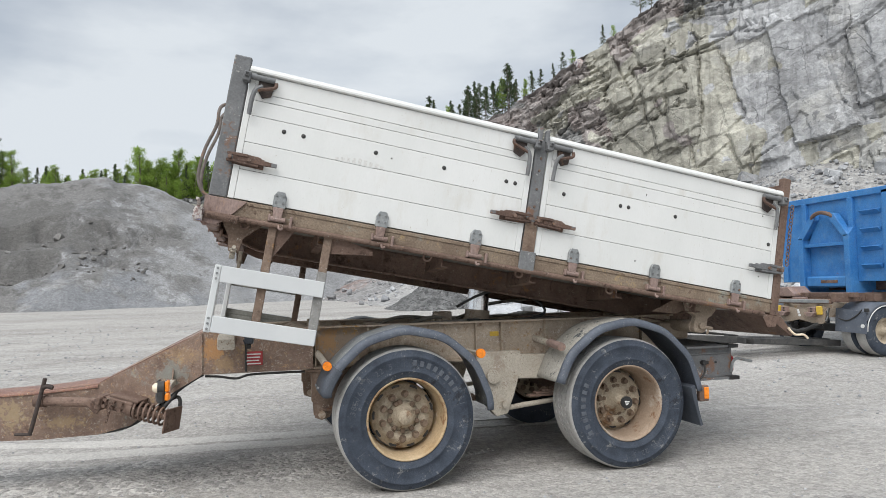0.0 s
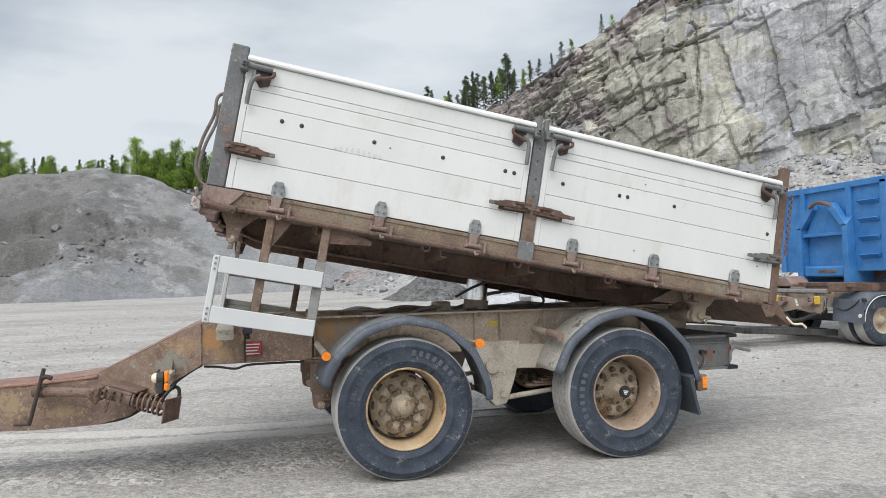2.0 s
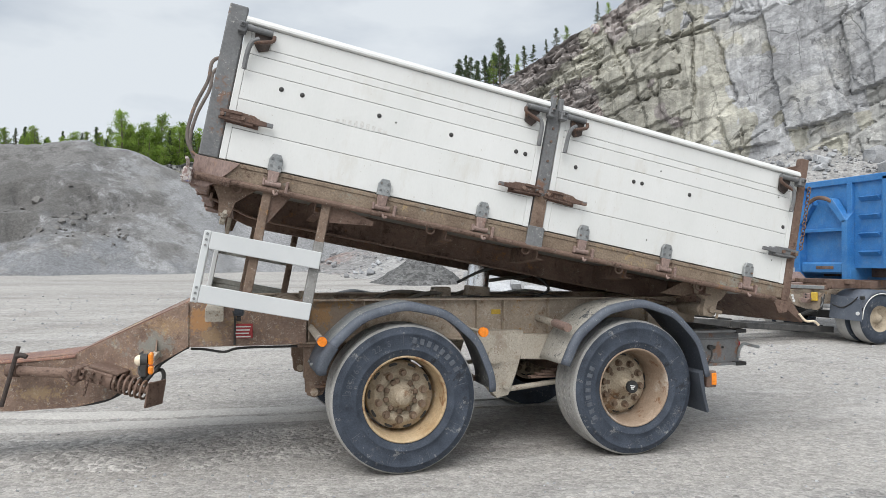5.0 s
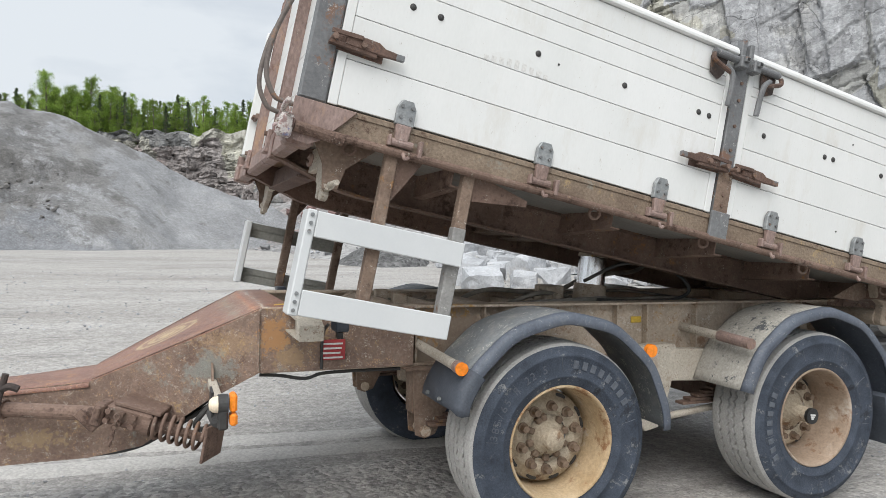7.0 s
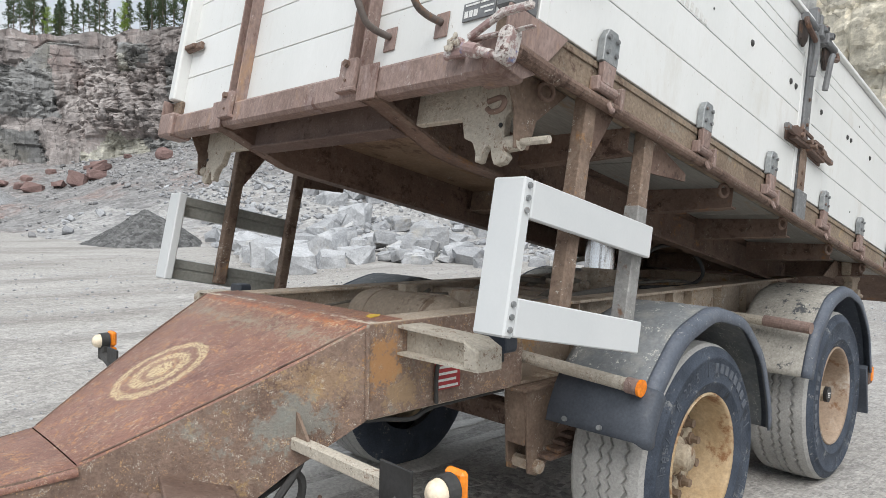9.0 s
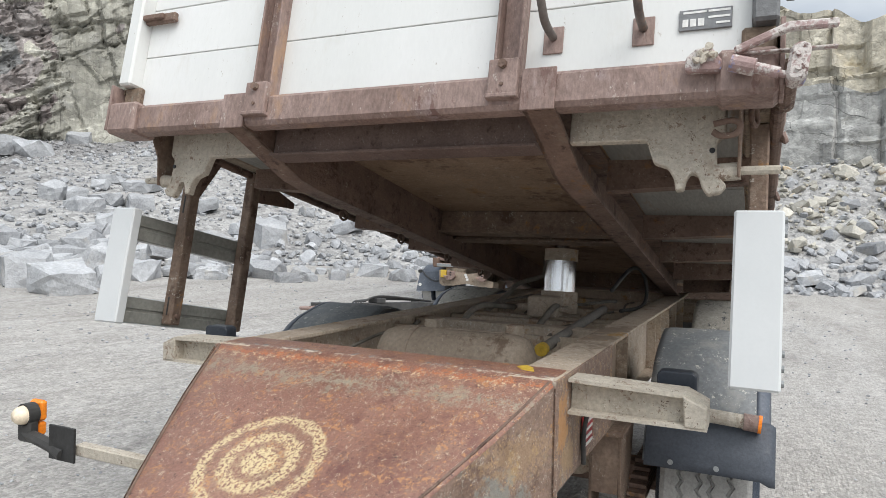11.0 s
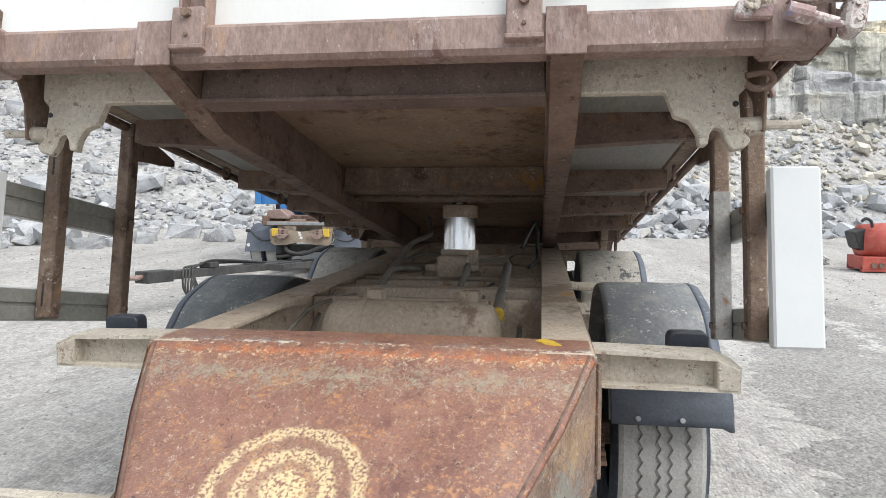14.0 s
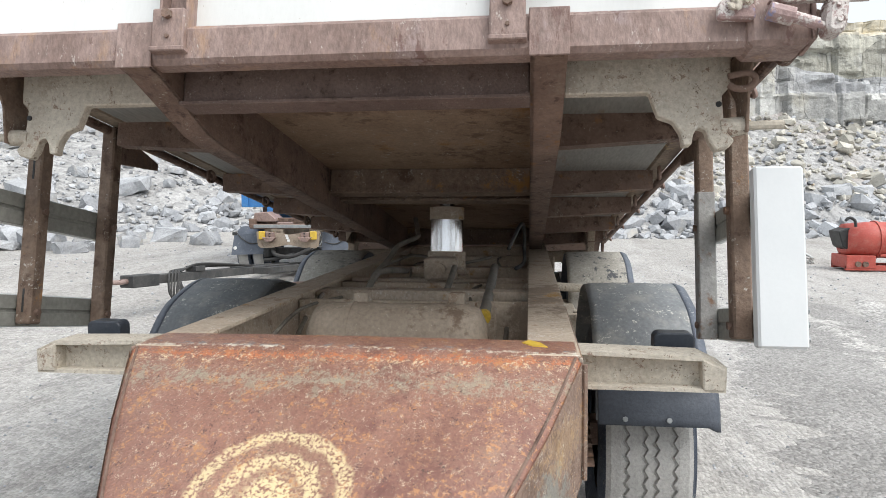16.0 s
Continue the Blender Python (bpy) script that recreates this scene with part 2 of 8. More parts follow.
CHROME = material("polished_chrome", (0.82, 0.83, 0.85), (0.9, 0.9, 0.91), 4, 0.22, 1.0, 0, 60, contrast=0.05)
BLACKMETAL = material("black_metal", (0.022, 0.022, 0.022), (0.05, 0.05, 0.05), 8, 0.5, 0.2, 0.1, 60)
DARKFRAME = material("dusty_black_frame", (0.035, 0.036, 0.038), (0.09, 0.088, 0.084), 5, 0.7, 0.1, 0.2, 60, dust=(0.20, 0.185, 0.165), dust_at=(0.55, 0.9))
CABLE = material("black_hose_rubber", (0.03, 0.03, 0.03), (0.06, 0.058, 0.055), 8, 0.6, 0, 0.05, 60)
HOSE = material("dusty_hose_rubber", (0.16, 0.145, 0.125), (0.30, 0.275, 0.235), 9, 0.85, 0, 0.1, 60)
BODY_RUST = material("dusty_brown_body_steel", (0.145, 0.098, 0.072), (0.25, 0.182, 0.138), 5, 0.8, 0.0, 0.45, 60, contrast=0.8,
                     dust=(0.33, 0.285, 0.23), dust_at=(0.56, 0.82), chips=(((0.095, 0.06, 0.043), 15, 0.56, 0.66), ((0.33, 0.175, 0.065), 7, 0.62, 0.70), ((0.48, 0.45, 0.40), 90, 0.63, 0.68)))
ORANGE = material("orange_lamp_plastic", (0.85, 0.22, 0.02), (0.95, 0.30, 0.03), 20, 0.25, 0, 0, 60)
LENS = material("clear_lamp_plastic", (0.75, 0.62, 0.45), (0.85, 0.74, 0.58), 20, 0.25, 0, 0, 60)
REDSIGN = material("red_sign_enamel", (0.30, 0.03, 0.035), (0.38, 0.05, 0.05), 10, 0.4, 0, 0, 60)
YELLOW = material("yellow_paint", (0.55, 0.36, 0.04), (0.68, 0.47, 0.08), 10, 0.5, 0, 0.05, 60)
BLUE = material("faded_blue_paint", (0.03, 0.16, 0.42), (0.06, 0.23, 0.52), 3, 0.45, 0, 0.08, 60,
                spot=(0.22, 0.10, 0.06), spot_at=(0.68, 0.73), spot_scale=5, dust=(0.16, 0.28, 0.45), dust_at=(0.5, 0.9))
REDPAINT = material("faded_red_paint", (0.36, 0.06, 0.045), (0.46, 0.10, 0.075), 4, 0.5, 0, 0.1, 60, dust=(0.42, 0.22, 0.18), dust_at=(0.5, 0.9))
SIGNGREY = material("grey_plate", (0.17, 0.175, 0.18), (0.23, 0.235, 0.24), 10, 0.45, 0.3, 0, 60)
PAPER = material("white_label", (0.7, 0.7, 0.68), (0.76, 0.76, 0.74), 10, 0.5, 0, 0, 60)
SCUFF = material("faded_emblem", (0.60, 0.595, 0.57), (0.68, 0.675, 0.65), 30, 0.5, 0, 0, 90)

# drawbar steel: faded red-brown paint with an orange flaked bend and a pale ring of worn paint
DRAWTOP = material("drawbar_faded_rust", (0.185, 0.090, 0.066), (0.285, 0.150, 0.112), 3.0, 0.42, 0.05, 0.25, 150, contrast=0.75,
                   dust=(0.33, 0.23, 0.17), dust_at=(0.52, 0.95), chips=(((0.145, 0.066, 0.055), 7, 0.54, 0.70), ((0.40, 0.20, 0.095), 90, 0.56, 0.63), ((0.52, 0.41, 0.30), 330, 0.60, 0.64), ((0.09, 0.05, 0.042), 210, 0.60, 0.64)))
DRAWSIDE = material("drawbar_side_rust", (0.155, 0.103, 0.080), (0.275, 0.193, 0.15), 4, 0.7, 0.05, 0.4, 80, contrast=0.8,
                    dust=(0.31, 0.27, 0.21), dust_at=(0.56, 0.92), chips=(((0.36, 0.245, 0.13), 22, 0.60, 0.67), ((0.13, 0.08, 0.058), 12, 0.56, 0.68), ((0.46, 0.29, 0.16), 150, 0.60, 0.66), ((0.27, 0.275, 0.24), 6, 0.58, 0.68), ((0.50, 0.45, 0.38), 200, 0.60, 0.65)))


def ring_paint(m, centre, radius):
    n, l, b = nodes_of(m)
    base = b.inputs["Base Color"].links[0].from_socket
    co = n.new("ShaderNodeTexCoord")
    sub = n.new("ShaderNodeVectorMath")
    sub.operation = "SUBTRACT"
    l.new(co.outputs["Object"], sub.inputs[0])
    sub.inputs[1].default_value = centre
    wob = n.new("ShaderNodeTexNoise")
    wob.inputs["Scale"].default_value, wob.inputs["Detail"].default_value = 30, 6
    l.new(co.outputs["Object"], wob.inputs["Vector"])
    ln = n.new("ShaderNodeVectorMath")
    ln.operation = "LENGTH"
    l.new(sub.outputs[0], ln.inputs[0])
    nz = n.new("ShaderNodeMath")
    nz.operation = "MULTIPLY_ADD"
    l.new(wob.outputs["Fac"], nz.inputs[0])
    nz.inputs[1].default_value = 0.035
    l.new(ln.outputs["Value"], nz.inputs[2])
    rp = n.new("ShaderNodeValToRGB")
    els = rp.color_ramp.elements
    els[0].position, els[0].color = 0.0, (0.9, 0.9, 0.9, 1)
    els[1].position, els[1].color = 1.0, (0, 0, 0, 1)
    for p, v in ((0.30, 0.9), (0.36, 0.25), (0.42, 0.2), (0.48, 0.85), (0.60, 0.8), (0.66, 0.1), (0.76, 0.08), (0.82, 0.8), (0.93, 0.75), (0.98, 0.0)):
        e = els.new(p)
        e.color = (v, v, v, 1)
    dv = n.new("ShaderNodeMath")
    dv.operation = "MULTIPLY"
    l.new(nz.outputs[0], dv.inputs[0])
    dv.inputs[1].default_value = 1 / (radius * 1.12)
    l.new(dv.outputs[0], rp.inputs["Fac"])
    fl = n.new("ShaderNodeTexNoise")
    fl.inputs["Scale"].default_value, fl.inputs["Detail"].default_value = 130, 8
    l.new(co.outputs["Object"], fl.inputs["Vector"])
    fr = n.new("ShaderNodeMapRange")
    fr.inputs["From Min"].default_value, fr.inputs["From Max"].default_value = 0.40, 0.54
    l.new(fl.outputs["Fac"], fr.inputs["Value"])
    ml = n.new("ShaderNodeMath")
    ml.operation = "MULTIPLY"
    l.new(rp.outputs["Color"], ml.inputs[0])
    l.new(fr.outputs["Result"], ml.inputs[1])
    mx = n.new("ShaderNodeMixRGB")
    l.new(ml.outputs[0], mx.inputs["Fac"])
    l.new(base, mx.inputs["Color1"])
    mx.inputs["Color2"].default_value = (0.66, 0.54, 0.31, 1)
    l.new(mx.outputs["Color"], b.inputs["Base Color"])


def flaked_band(m, x_at, width, colour, edge, scale=45.0, strength=0.8):
    """Flaked paint along one bend line, in the object's own x."""
    n, l, b = nodes_of(m)
    base = b.inputs["Base Color"].links[0].from_socket
    co = n.new("ShaderNodeTexCoord")
    sp = n.new("ShaderNodeSeparateXYZ")
    l.new(co.outputs["Object"], sp.inputs[0])
    a = n.new("ShaderNodeMath")
    a.operation = "SUBTRACT"
    l.new(sp.outputs["X"], a.inputs[0])
    a.inputs[1].default_value = x_at
    ab = n.new("ShaderNodeMath")
    ab.operation = "ABSOLUTE"
    l.new(a.outputs[0], ab.inputs[0])
    r = n.new("ShaderNodeMapRange")
    r.inputs["From Min"].default_value, r.inputs["From Max"].default_value = 0, width
    r.inputs["To Min"].default_value, r.inputs["To Max"].default_value = 0.07, -0.16
    l.new(ab.outputs[0], r.inputs["Value"])
    s = None
    for sc, wt in ((scale, 1.0), (scale * 0.22, 0.8)):
        t = n.new("ShaderNodeTexNoise")
        t.inputs["Scale"].default_value, t.inputs["Detail"].default_value = sc, 10
        t.inputs["Roughness"].default_value = 0.75
        l.new(co.outputs["Object"], t.inputs["Vector"])
        k = n.new("ShaderNodeMath")
        k.operation = "MULTIPLY_ADD"
        l.new(t.outputs["Fac"], k.inputs[0])
        k.inputs[1].default_value = wt
        l.new(s if s else r.outputs["Result"], k.inputs[2])
        s = k.outputs[0]
    rp = n.new("ShaderNodeMapRange")
    rp.inputs["From Min"].default_value, rp.inputs["From Max"].default_value = edge, edge + 0.09
    rp.inputs["To Max"].default_value = strength
    l.new(s, rp.inputs["Value"])
    mx = n.new("ShaderNodeMixRGB")
    l.new(rp.outputs["Result"], mx.inputs["Fac"])
    l.new(base, mx.inputs["Color1"])
    mx.inputs["Color2"].default_value = (*colour, 1)
    l.new(mx.outputs["Color"], b.inputs["Base Color"])


def flaked_patch(m, centre, half, colour, strength=0.85, scale=26.0):
    """A ragged-edged patch of another tone, such as paint or rust, round a place."""
    n, l, b = nodes_of(m)
    base = b.inputs["Base Color"].links[0].from_socket
    co = n.new("ShaderNodeTexCoord")
    mp = n.new("ShaderNodeMapping")
    mp.vector_type = "TEXTURE"
    mp.inputs["Location"].default_value = centre
    mp.inputs["Scale"].default_value = half
    l.new(co.outputs["Object"], mp.inputs["Vector"])
    ln = n.new("ShaderNodeVectorMath")
    ln.operation = "LENGTH"
    l.new(mp.outputs["Vector"], ln.inputs[0])
    t = n.new("ShaderNodeTexNoise")
    t.inputs["Scale"].default_value, t.inputs["Detail"].default_value, t.inputs["Roughness"].default_value = scale, 9, 0.72
    l.new(co.outputs["Object"], t.inputs["Vector"])
    ad = n.new("ShaderNodeMath")
    ad.operation = "MULTIPLY_ADD"
    l.new(t.outputs["Fac"], ad.inputs[0])
    ad.inputs[1].default_value = 4.0
    l.new(ln.outputs["Value"], ad.inputs[2])
    r = n.new("ShaderNodeMapRange")
    r.inputs["From Min"].default_value, r.inputs["From Max"].default_value = 2.55, 2.85
    r.inputs["To Min"].default_value, r.inputs["To Max"].default_value = strength, 0.0
    l.new(ad.outputs[0], r.inputs["Value"])
    mx = n.new("ShaderNodeMixRGB")
    l.new(r.outputs["Result"], mx.inputs["Fac"])
    l.new(base, mx.inputs["Color1"])
    mx.inputs["Color2"].default_value = (*colour, 1)
    l.new(mx.outputs["Color"], b.inputs["Base Color"])


flaked_patch(DRAWSIDE, (-1.69, -0.6, 0.90), (0.15, 1.0, 0.10), (0.24, 0.25, 0.225), 0.7, 14)
flaked_patch(DRAWSIDE, (-1.385, -0.6, 1.06), (0.085, 1.0, 0.12), (0.42, 0.225, 0.095), 0.85, 22)
flaked_patch(DRAWSIDE, (-1.30, -0.6, 0.95), (0.11, 1.0, 0.07), (0.36, 0.25, 0.14), 0.6, 30)
flaked_patch(DRAWSIDE, (-1.60, -0.6, 1.02), (0.17, 1.0, 0.08), (0.40, 0.27, 0.15), 0.4, 70)
flaked_patch(DRAWSIDE, (-2.50, -0.4, 0.52), (0.17, 1.0, 0.06), (0.40, 0.29, 0.16), 0.55, 40)
flaked_patch(DRAWSIDE, (-2.85, -0.4, 0.60), (0.13, 1.0, 0.12), (0.40, 0.31, 0.18), 0.6, 28)
flaked_patch(RUST_DUSTY, (-0.42, -0.6, 1.03), (0.55, 0.16, 0.40), (0.20, 0.145, 0.105), 0.7, 6)
flaked_patch(RUST_DUSTY, (-0.53, -0.6, 1.08), (0.11, 0.16, 0.12), (0.38, 0.22, 0.10), 0.85, 22)
flaked_band(DRAWSIDE, -1.462, 0.012, (0.44, 0.40, 0.33), 0.90, 60, 0.7)
flaked_band(DRAWTOP, -1.565, 0.10, (0.33, 0.31, 0.235), 0.93, 150, 0.6)
flaked_band(DRAWTOP, -1.56, 0.16, (0.30, 0.285, 0.21), 0.96, 40, 0.5)
flaked_band(DRAWTOP, -1.478, 0.035, (0.44, 0.155, 0.07), 0.90, 130, 0.85)
flaked_band(DRAWTOP, -1.49, 0.06, (0.62, 0.50, 0.33), 0.98, 120, 0.8)
flaked_band(DRAWTOP, -1.435, 0.03, (0.64, 0.60, 0.50), 0.93, 60, 0.85)
flaked_band(DRAWTOP, -1.42, 0.05, (0.20, 0.22, 0.23), 0.95, 50, 0.8)
ring_paint(DRAWTOP, (-1.885, 0.005, 0.985), 0.185)

GROUND = material("dusty_gravel_ground", (0.318, 0.303, 0.284), (0.43, 0.412, 0.387), 0.3, 0.95, 0, 0.6, 38, spot=(0.48, 0.465, 0.446), spot_at=(0.49, 0.74), spot_scale=0.8,
                  dust=(0.25, 0.241, 0.228), dust_at=(0.54, 0.70), stretch=(0.3, 1.3, 1), bump_dist=0.025, contrast=0.6,
                  chips=(((0.27, 0.252, 0.232), 0.55, 0.54, 0.72), ((0.46, 0.44, 0.415), 0.9, 0.58, 0.74)))


def add_specks(m, scale, amount, dark, bump, dist):
    """Stones too small to build: fine cells that vary in tone and stand out a little."""
    n, l, b = nodes_of(m)
    base = b.inputs["Base Color"].links[0].from_socket
    co = n.new("ShaderNodeTexCoord")
    v = n.new("ShaderNodeTexVoronoi")
    v.inputs["Scale"].default_value = scale
    l.new(co.outputs["Object"], v.inputs["Vector"])
    sp = n.new("ShaderNodeSeparateColor")
    l.new(v.outputs["Color"], sp.inputs[0])
    r = n.new("ShaderNodeMapRange")
    r.inputs["To Min"].default_value, r.inputs["To Max"].default_value = 1 - dark, 1 + dark * 0.8
    l.new(sp.outputs[0], r.inputs["Value"])
    mx = n.new("ShaderNodeMixRGB")
    mx.blend_type = "MULTIPLY"
    mx.inputs["Fac"].default_value = amount
    l.new(base, mx.inputs["Color1"])
    l.new(r.outputs["Result"], mx.inputs["Color2"])
    l.new(mx.outputs["Color"], b.inputs["Base Color"])
    bp = n.new("ShaderNodeBump")
    bp.invert = True
    bp.inputs["Strength"].default_value, bp.inputs["Distance"].default_value = bump, dist
    l.new(v.outputs["Distance"], bp.inputs["Height"])
    l.new(b.inputs["Normal"].links[0].from_socket, bp.inputs["Normal"])
    l.new(bp.outputs["Normal"], b.inputs["Normal"])


def add_cracks(m, scale, width, shade, shear, wobble=0.5, relief=0.12):
    """Joints of the rock: dark narrow lines between cells, in sheared axes."""
    n, l, b = nodes_of(m)
    base = b.inputs["Base Color"].links[0].from_socket
    co = n.new("ShaderNodeTexCoord")
    wob = n.new("ShaderNodeTexNoise")
    wob.inputs["Scale"].default_value, wob.inputs["Detail"].default_value = 1.1, 6
    l.new(co.outputs["Object"], wob.inputs["Vector"])
    ad = n.new("ShaderNodeVectorMath")
    ad.operation = "MULTIPLY_ADD"
    l.new(wob.outputs["Color"], ad.inputs[0])
    ad.inputs[1].default_value = (wobble, wobble, wobble)
    l.new(co.outputs["Object"], ad.inputs[2])
    mp = n.new("ShaderNodeMapping")
    mp.inputs["Rotation"].default_value = tuple(radians(a) for a in shear)
    mp.inputs["Scale"].default_value = scale
    l.new(ad.outputs[0], mp.inputs["Vector"])
    v = n.new("ShaderNodeTexVoronoi")
    v.feature = "DISTANCE_TO_EDGE"
    v.inputs["Scale"].default_value = 1.0
    l.new(mp.outputs["Vector"], v.inputs["Vector"])
    r = n.new("ShaderNodeMapRange")
    r.inputs["From Max"].default_value = width
    r.inputs["To Min"].default_value, r.inputs["To Max"].default_value = shade, 1.0
    l.new(v.outputs["Distance"], r.inputs["Value"])
    gate = n.new("ShaderNodeTexNoise")
    gate.inputs["Scale"].default_value, gate.inputs["Detail"].default_value = 0.45, 3
    l.new(co.outputs["Object"], gate.inputs["Vector"])
    gr = n.new("ShaderNodeMapRange")
    gr.inputs["From Min"].default_value, gr.inputs["From Max"].default_value = 0.42, 0.56
    l.new(gate.outputs["Fac"], gr.inputs["Value"])
    keep = n.new("ShaderNodeMix")
    keep.data_type = "FLOAT"
    l.new(gr.outputs["Result"], keep.inputs["Factor"])
    keep.inputs["A"].default_value = 1.0
    l.new(r.outputs["Result"], keep.inputs["B"])
    r = keep
    cell = n.new("ShaderNodeTexVoronoi")
    cell.inputs["Scale"].default_value = 1.0
    l.new(mp.outputs["Vector"], cell.inputs["Vector"])
    sp = n.new("ShaderNodeSeparateColor")
    l.new(cell.outputs["Color"], sp.inputs[0])
    rc = n.new("ShaderNodeMapRange")
    rc.inputs["To Min"].default_value, rc.inputs["To Max"].default_value = 0.82, 1.14
    l.new(sp.outputs[0], rc.inputs["Value"])
    mul = n.new("ShaderNodeMath")
    mul.operation = "MULTIPLY"
    l.new(r.outputs[0], mul.inputs[0])
    l.new(rc.outputs["Result"], mul.inputs[1])
    mx = n.new("ShaderNodeMixRGB")
    mx.blend_type = "MULTIPLY"
    mx.inputs["Fac"].default_value = 1.0
    l.new(base, mx.inputs["Color1"])
    l.new(mul.outputs[0], mx.inputs["Color2"])
    l.new(mx.outputs["Color"], b.inputs["Base Color"])
    bp = n.new("ShaderNodeBump")
    bp.inputs["Strength"].default_value, bp.inputs["Distance"].default_value = 0.8, relief
    l.new(r.outputs[0], bp.inputs["Height"])
    l.new(b.inputs["Normal"].links[0].from_socket, bp.inputs["Normal"])
    l.new(bp.outputs["Normal"], b.inputs["Normal"])


add_specks(GROUND, 60.0, 0.7, 0.30, 0.45, 0.010)
add_specks(GROUND, 19.0, 0.5, 0.3, 0.3, 0.02)
GRAVEL = material("grey_crushed_stone", (0.235, 0.238, 0.244), (0.345, 0.348, 0.354), 0.5, 0.95, 0, 0.7, 26,
                  spot=(0.235, 0.23, 0.222), spot_at=(0.52, 0.64), spot_scale=0.11, dust=(0.24, 0.228, 0.212), dust_at=(0.56, 0.78), bump_dist=0.04, contrast=0.5)
flaked_patch(GRAVEL, (-17.0, 36.0, 4.0), (15.0, 12.0, 40.0), (0.165, 0.160, 0.154), 0.8, 0.35)
# dug hollow: dark packed stone, with the overhang's shade put into the tone
flaked_patch(GRAVEL, (-13.5, 33.0, 3.5), (9.0, 6.0, 40.0), (0.10, 0.096, 0.091), 0.6, 0.9)
flaked_patch(GRAVEL, (-6.0, 27.5, 1.0), (7.0, 3.5, 40.0), (0.215, 0.222, 0.235), 0.75, 0.5)
CLOD = material("packed_stone_clods", (0.13, 0.125, 0.118), (0.235, 0.228, 0.218), 1.2, 0.95, 0, 0.6, 14, bump_dist=0.05, island=True, vary=0.25)
DARKGRAVEL = material("dark_crushed_stone", (0.085, 0.085, 0.085), (0.185, 0.185, 0.182), 1.5, 0.95, 0, 1.0, 12, bump_dist=0.08)
BEAM = material("grit_coated_beam", (0.115, 0.078, 0.066), (0.19, 0.135, 0.115), 4, 0.8, 0, 0.35, 120, contrast=0.7, dust=(0.25, 0.19, 0.155), dust_at=(0.58, 0.95), chips=(((0.33, 0.29, 0.26), 240, 0.62, 0.68), ((0.07, 0.045, 0.036), 30, 0.58, 0.68)))
# coarse gravel, its tone raised above the ground's to offset shade under the trailer
RUT = material("damp_coarse_gravel", (0.345, 0.332, 0.314), (0.475, 0.458, 0.434), 1.2, 0.95, 0, 0.8, 25, bump_dist=0.04, contrast=0.8)
add_specks(RUT, 26.0, 0.9, 0.4, 0.5, 0.02)
DAMP = material("dark_coarse_floor_gravel", (0.243, 0.234, 0.222), (0.343, 0.331, 0.315), 0.7, 0.95, 0, 0.7, 32, bump_dist=0.03, contrast=0.7, dust=(0.40, 0.385, 0.365), dust_at=(0.56, 0.85))
add_specks(DAMP, 45.0, 0.8, 0.35, 0.5, 0.015)
PALE_TRACK = material("pale_pressed_fines", (0.40, 0.385, 0.362), (0.51, 0.495, 0.47), 0.8, 0.95, 0, 0.4, 40, bump_dist=0.012, contrast=0.4)
add_specks(PALE_TRACK, 60.0, 0.5, 0.25, 0.3, 0.006)
POLE = material("weathered_pole", (0.42, 0.41, 0.39), (0.66, 0.65, 0.63), 2.0, 0.7, 0, 0.4, 30, chips=(((0.16, 0.15, 0.14), 5, 0.56, 0.64),))


def rock_face(name, dark, light, streak, blot, scale=0.25):
    """Jointed granite: faces of one tone with dark run-down streaks, blots of another tone and fine grain."""
    m = material(name, dark, light, scale, 0.9, 0, 0.9, 3.2, spot=blot, spot_at=(0.54, 0.68), spot_scale=0.22, bump_dist=0.11, contrast=0.95,
                 chips=((tuple(0.62 * c for c in dark), 1.6, 0.60, 0.66), (tuple(min(0.75, 1.2 * c) for c in light), 2.3, 0.60, 0.66)))
    n, l, b = nodes_of(m)
    base = b.inputs["Base Color"].links[0].from_socket
    co = n.new("ShaderNodeTexCoord")
    mp = n.new("ShaderNodeMapping")
    mp.inputs["Scale"].default_value = (2.0, 2.0, 0.07)
    l.new(co.outputs["Object"], mp.inputs["Vector"])
    t = n.new("ShaderNodeTexNoise")
    t.inputs["Scale"].default_value, t.inputs["Detail"].default_value, t.inputs["Roughness"].default_value = 1.0, 8, 0.7
    l.new(mp.outputs["Vector"], t.inputs["Vector"])
    r = n.new("ShaderNodeMapRange")
    r.inputs["From Min"].default_value, r.inputs["From Max"].default_value = 0.47, 0.66
    r.inputs["To Max"].default_value = 0.9
    l.new(t.outputs["Fac"], r.inputs["Value"])
    x = n.new("ShaderNodeMixRGB")
    l.new(r.outputs["Result"], x.inputs["Fac"])
    l.new(base, x.inputs["Color1"])
    x.inputs["Color2"].default_value = (*streak, 1)
    l.new(x.outputs["Color"], b.inputs["Base Color"])
    return m


CLIFF_BLUE = rock_face("blue_grey_granite", (0.365, 0.371, 0.38), (0.495, 0.50, 0.508), (0.285, 0.287, 0.29), (0.50, 0.495, 0.47))
CLIFF_YELLOW = rock_face("yellow_grey_granite", (0.36, 0.35, 0.298), (0.49, 0.478, 0.418), (0.245, 0.238, 0.205), (0.46, 0.457, 0.43))
CLIFF_RED = rock_face("reddish_grey_granite", (0.26, 0.235, 0.225), (0.39, 0.36, 0.345), (0.20, 0.175, 0.165), (0.36, 0.29, 0.27), 0.5)
CLIFF_DARK = rock_face("dark_grey_granite", (0.20, 0.20, 0.198), (0.31, 0.31, 0.303), (0.13, 0.13, 0.125), (0.25, 0.24, 0.21))
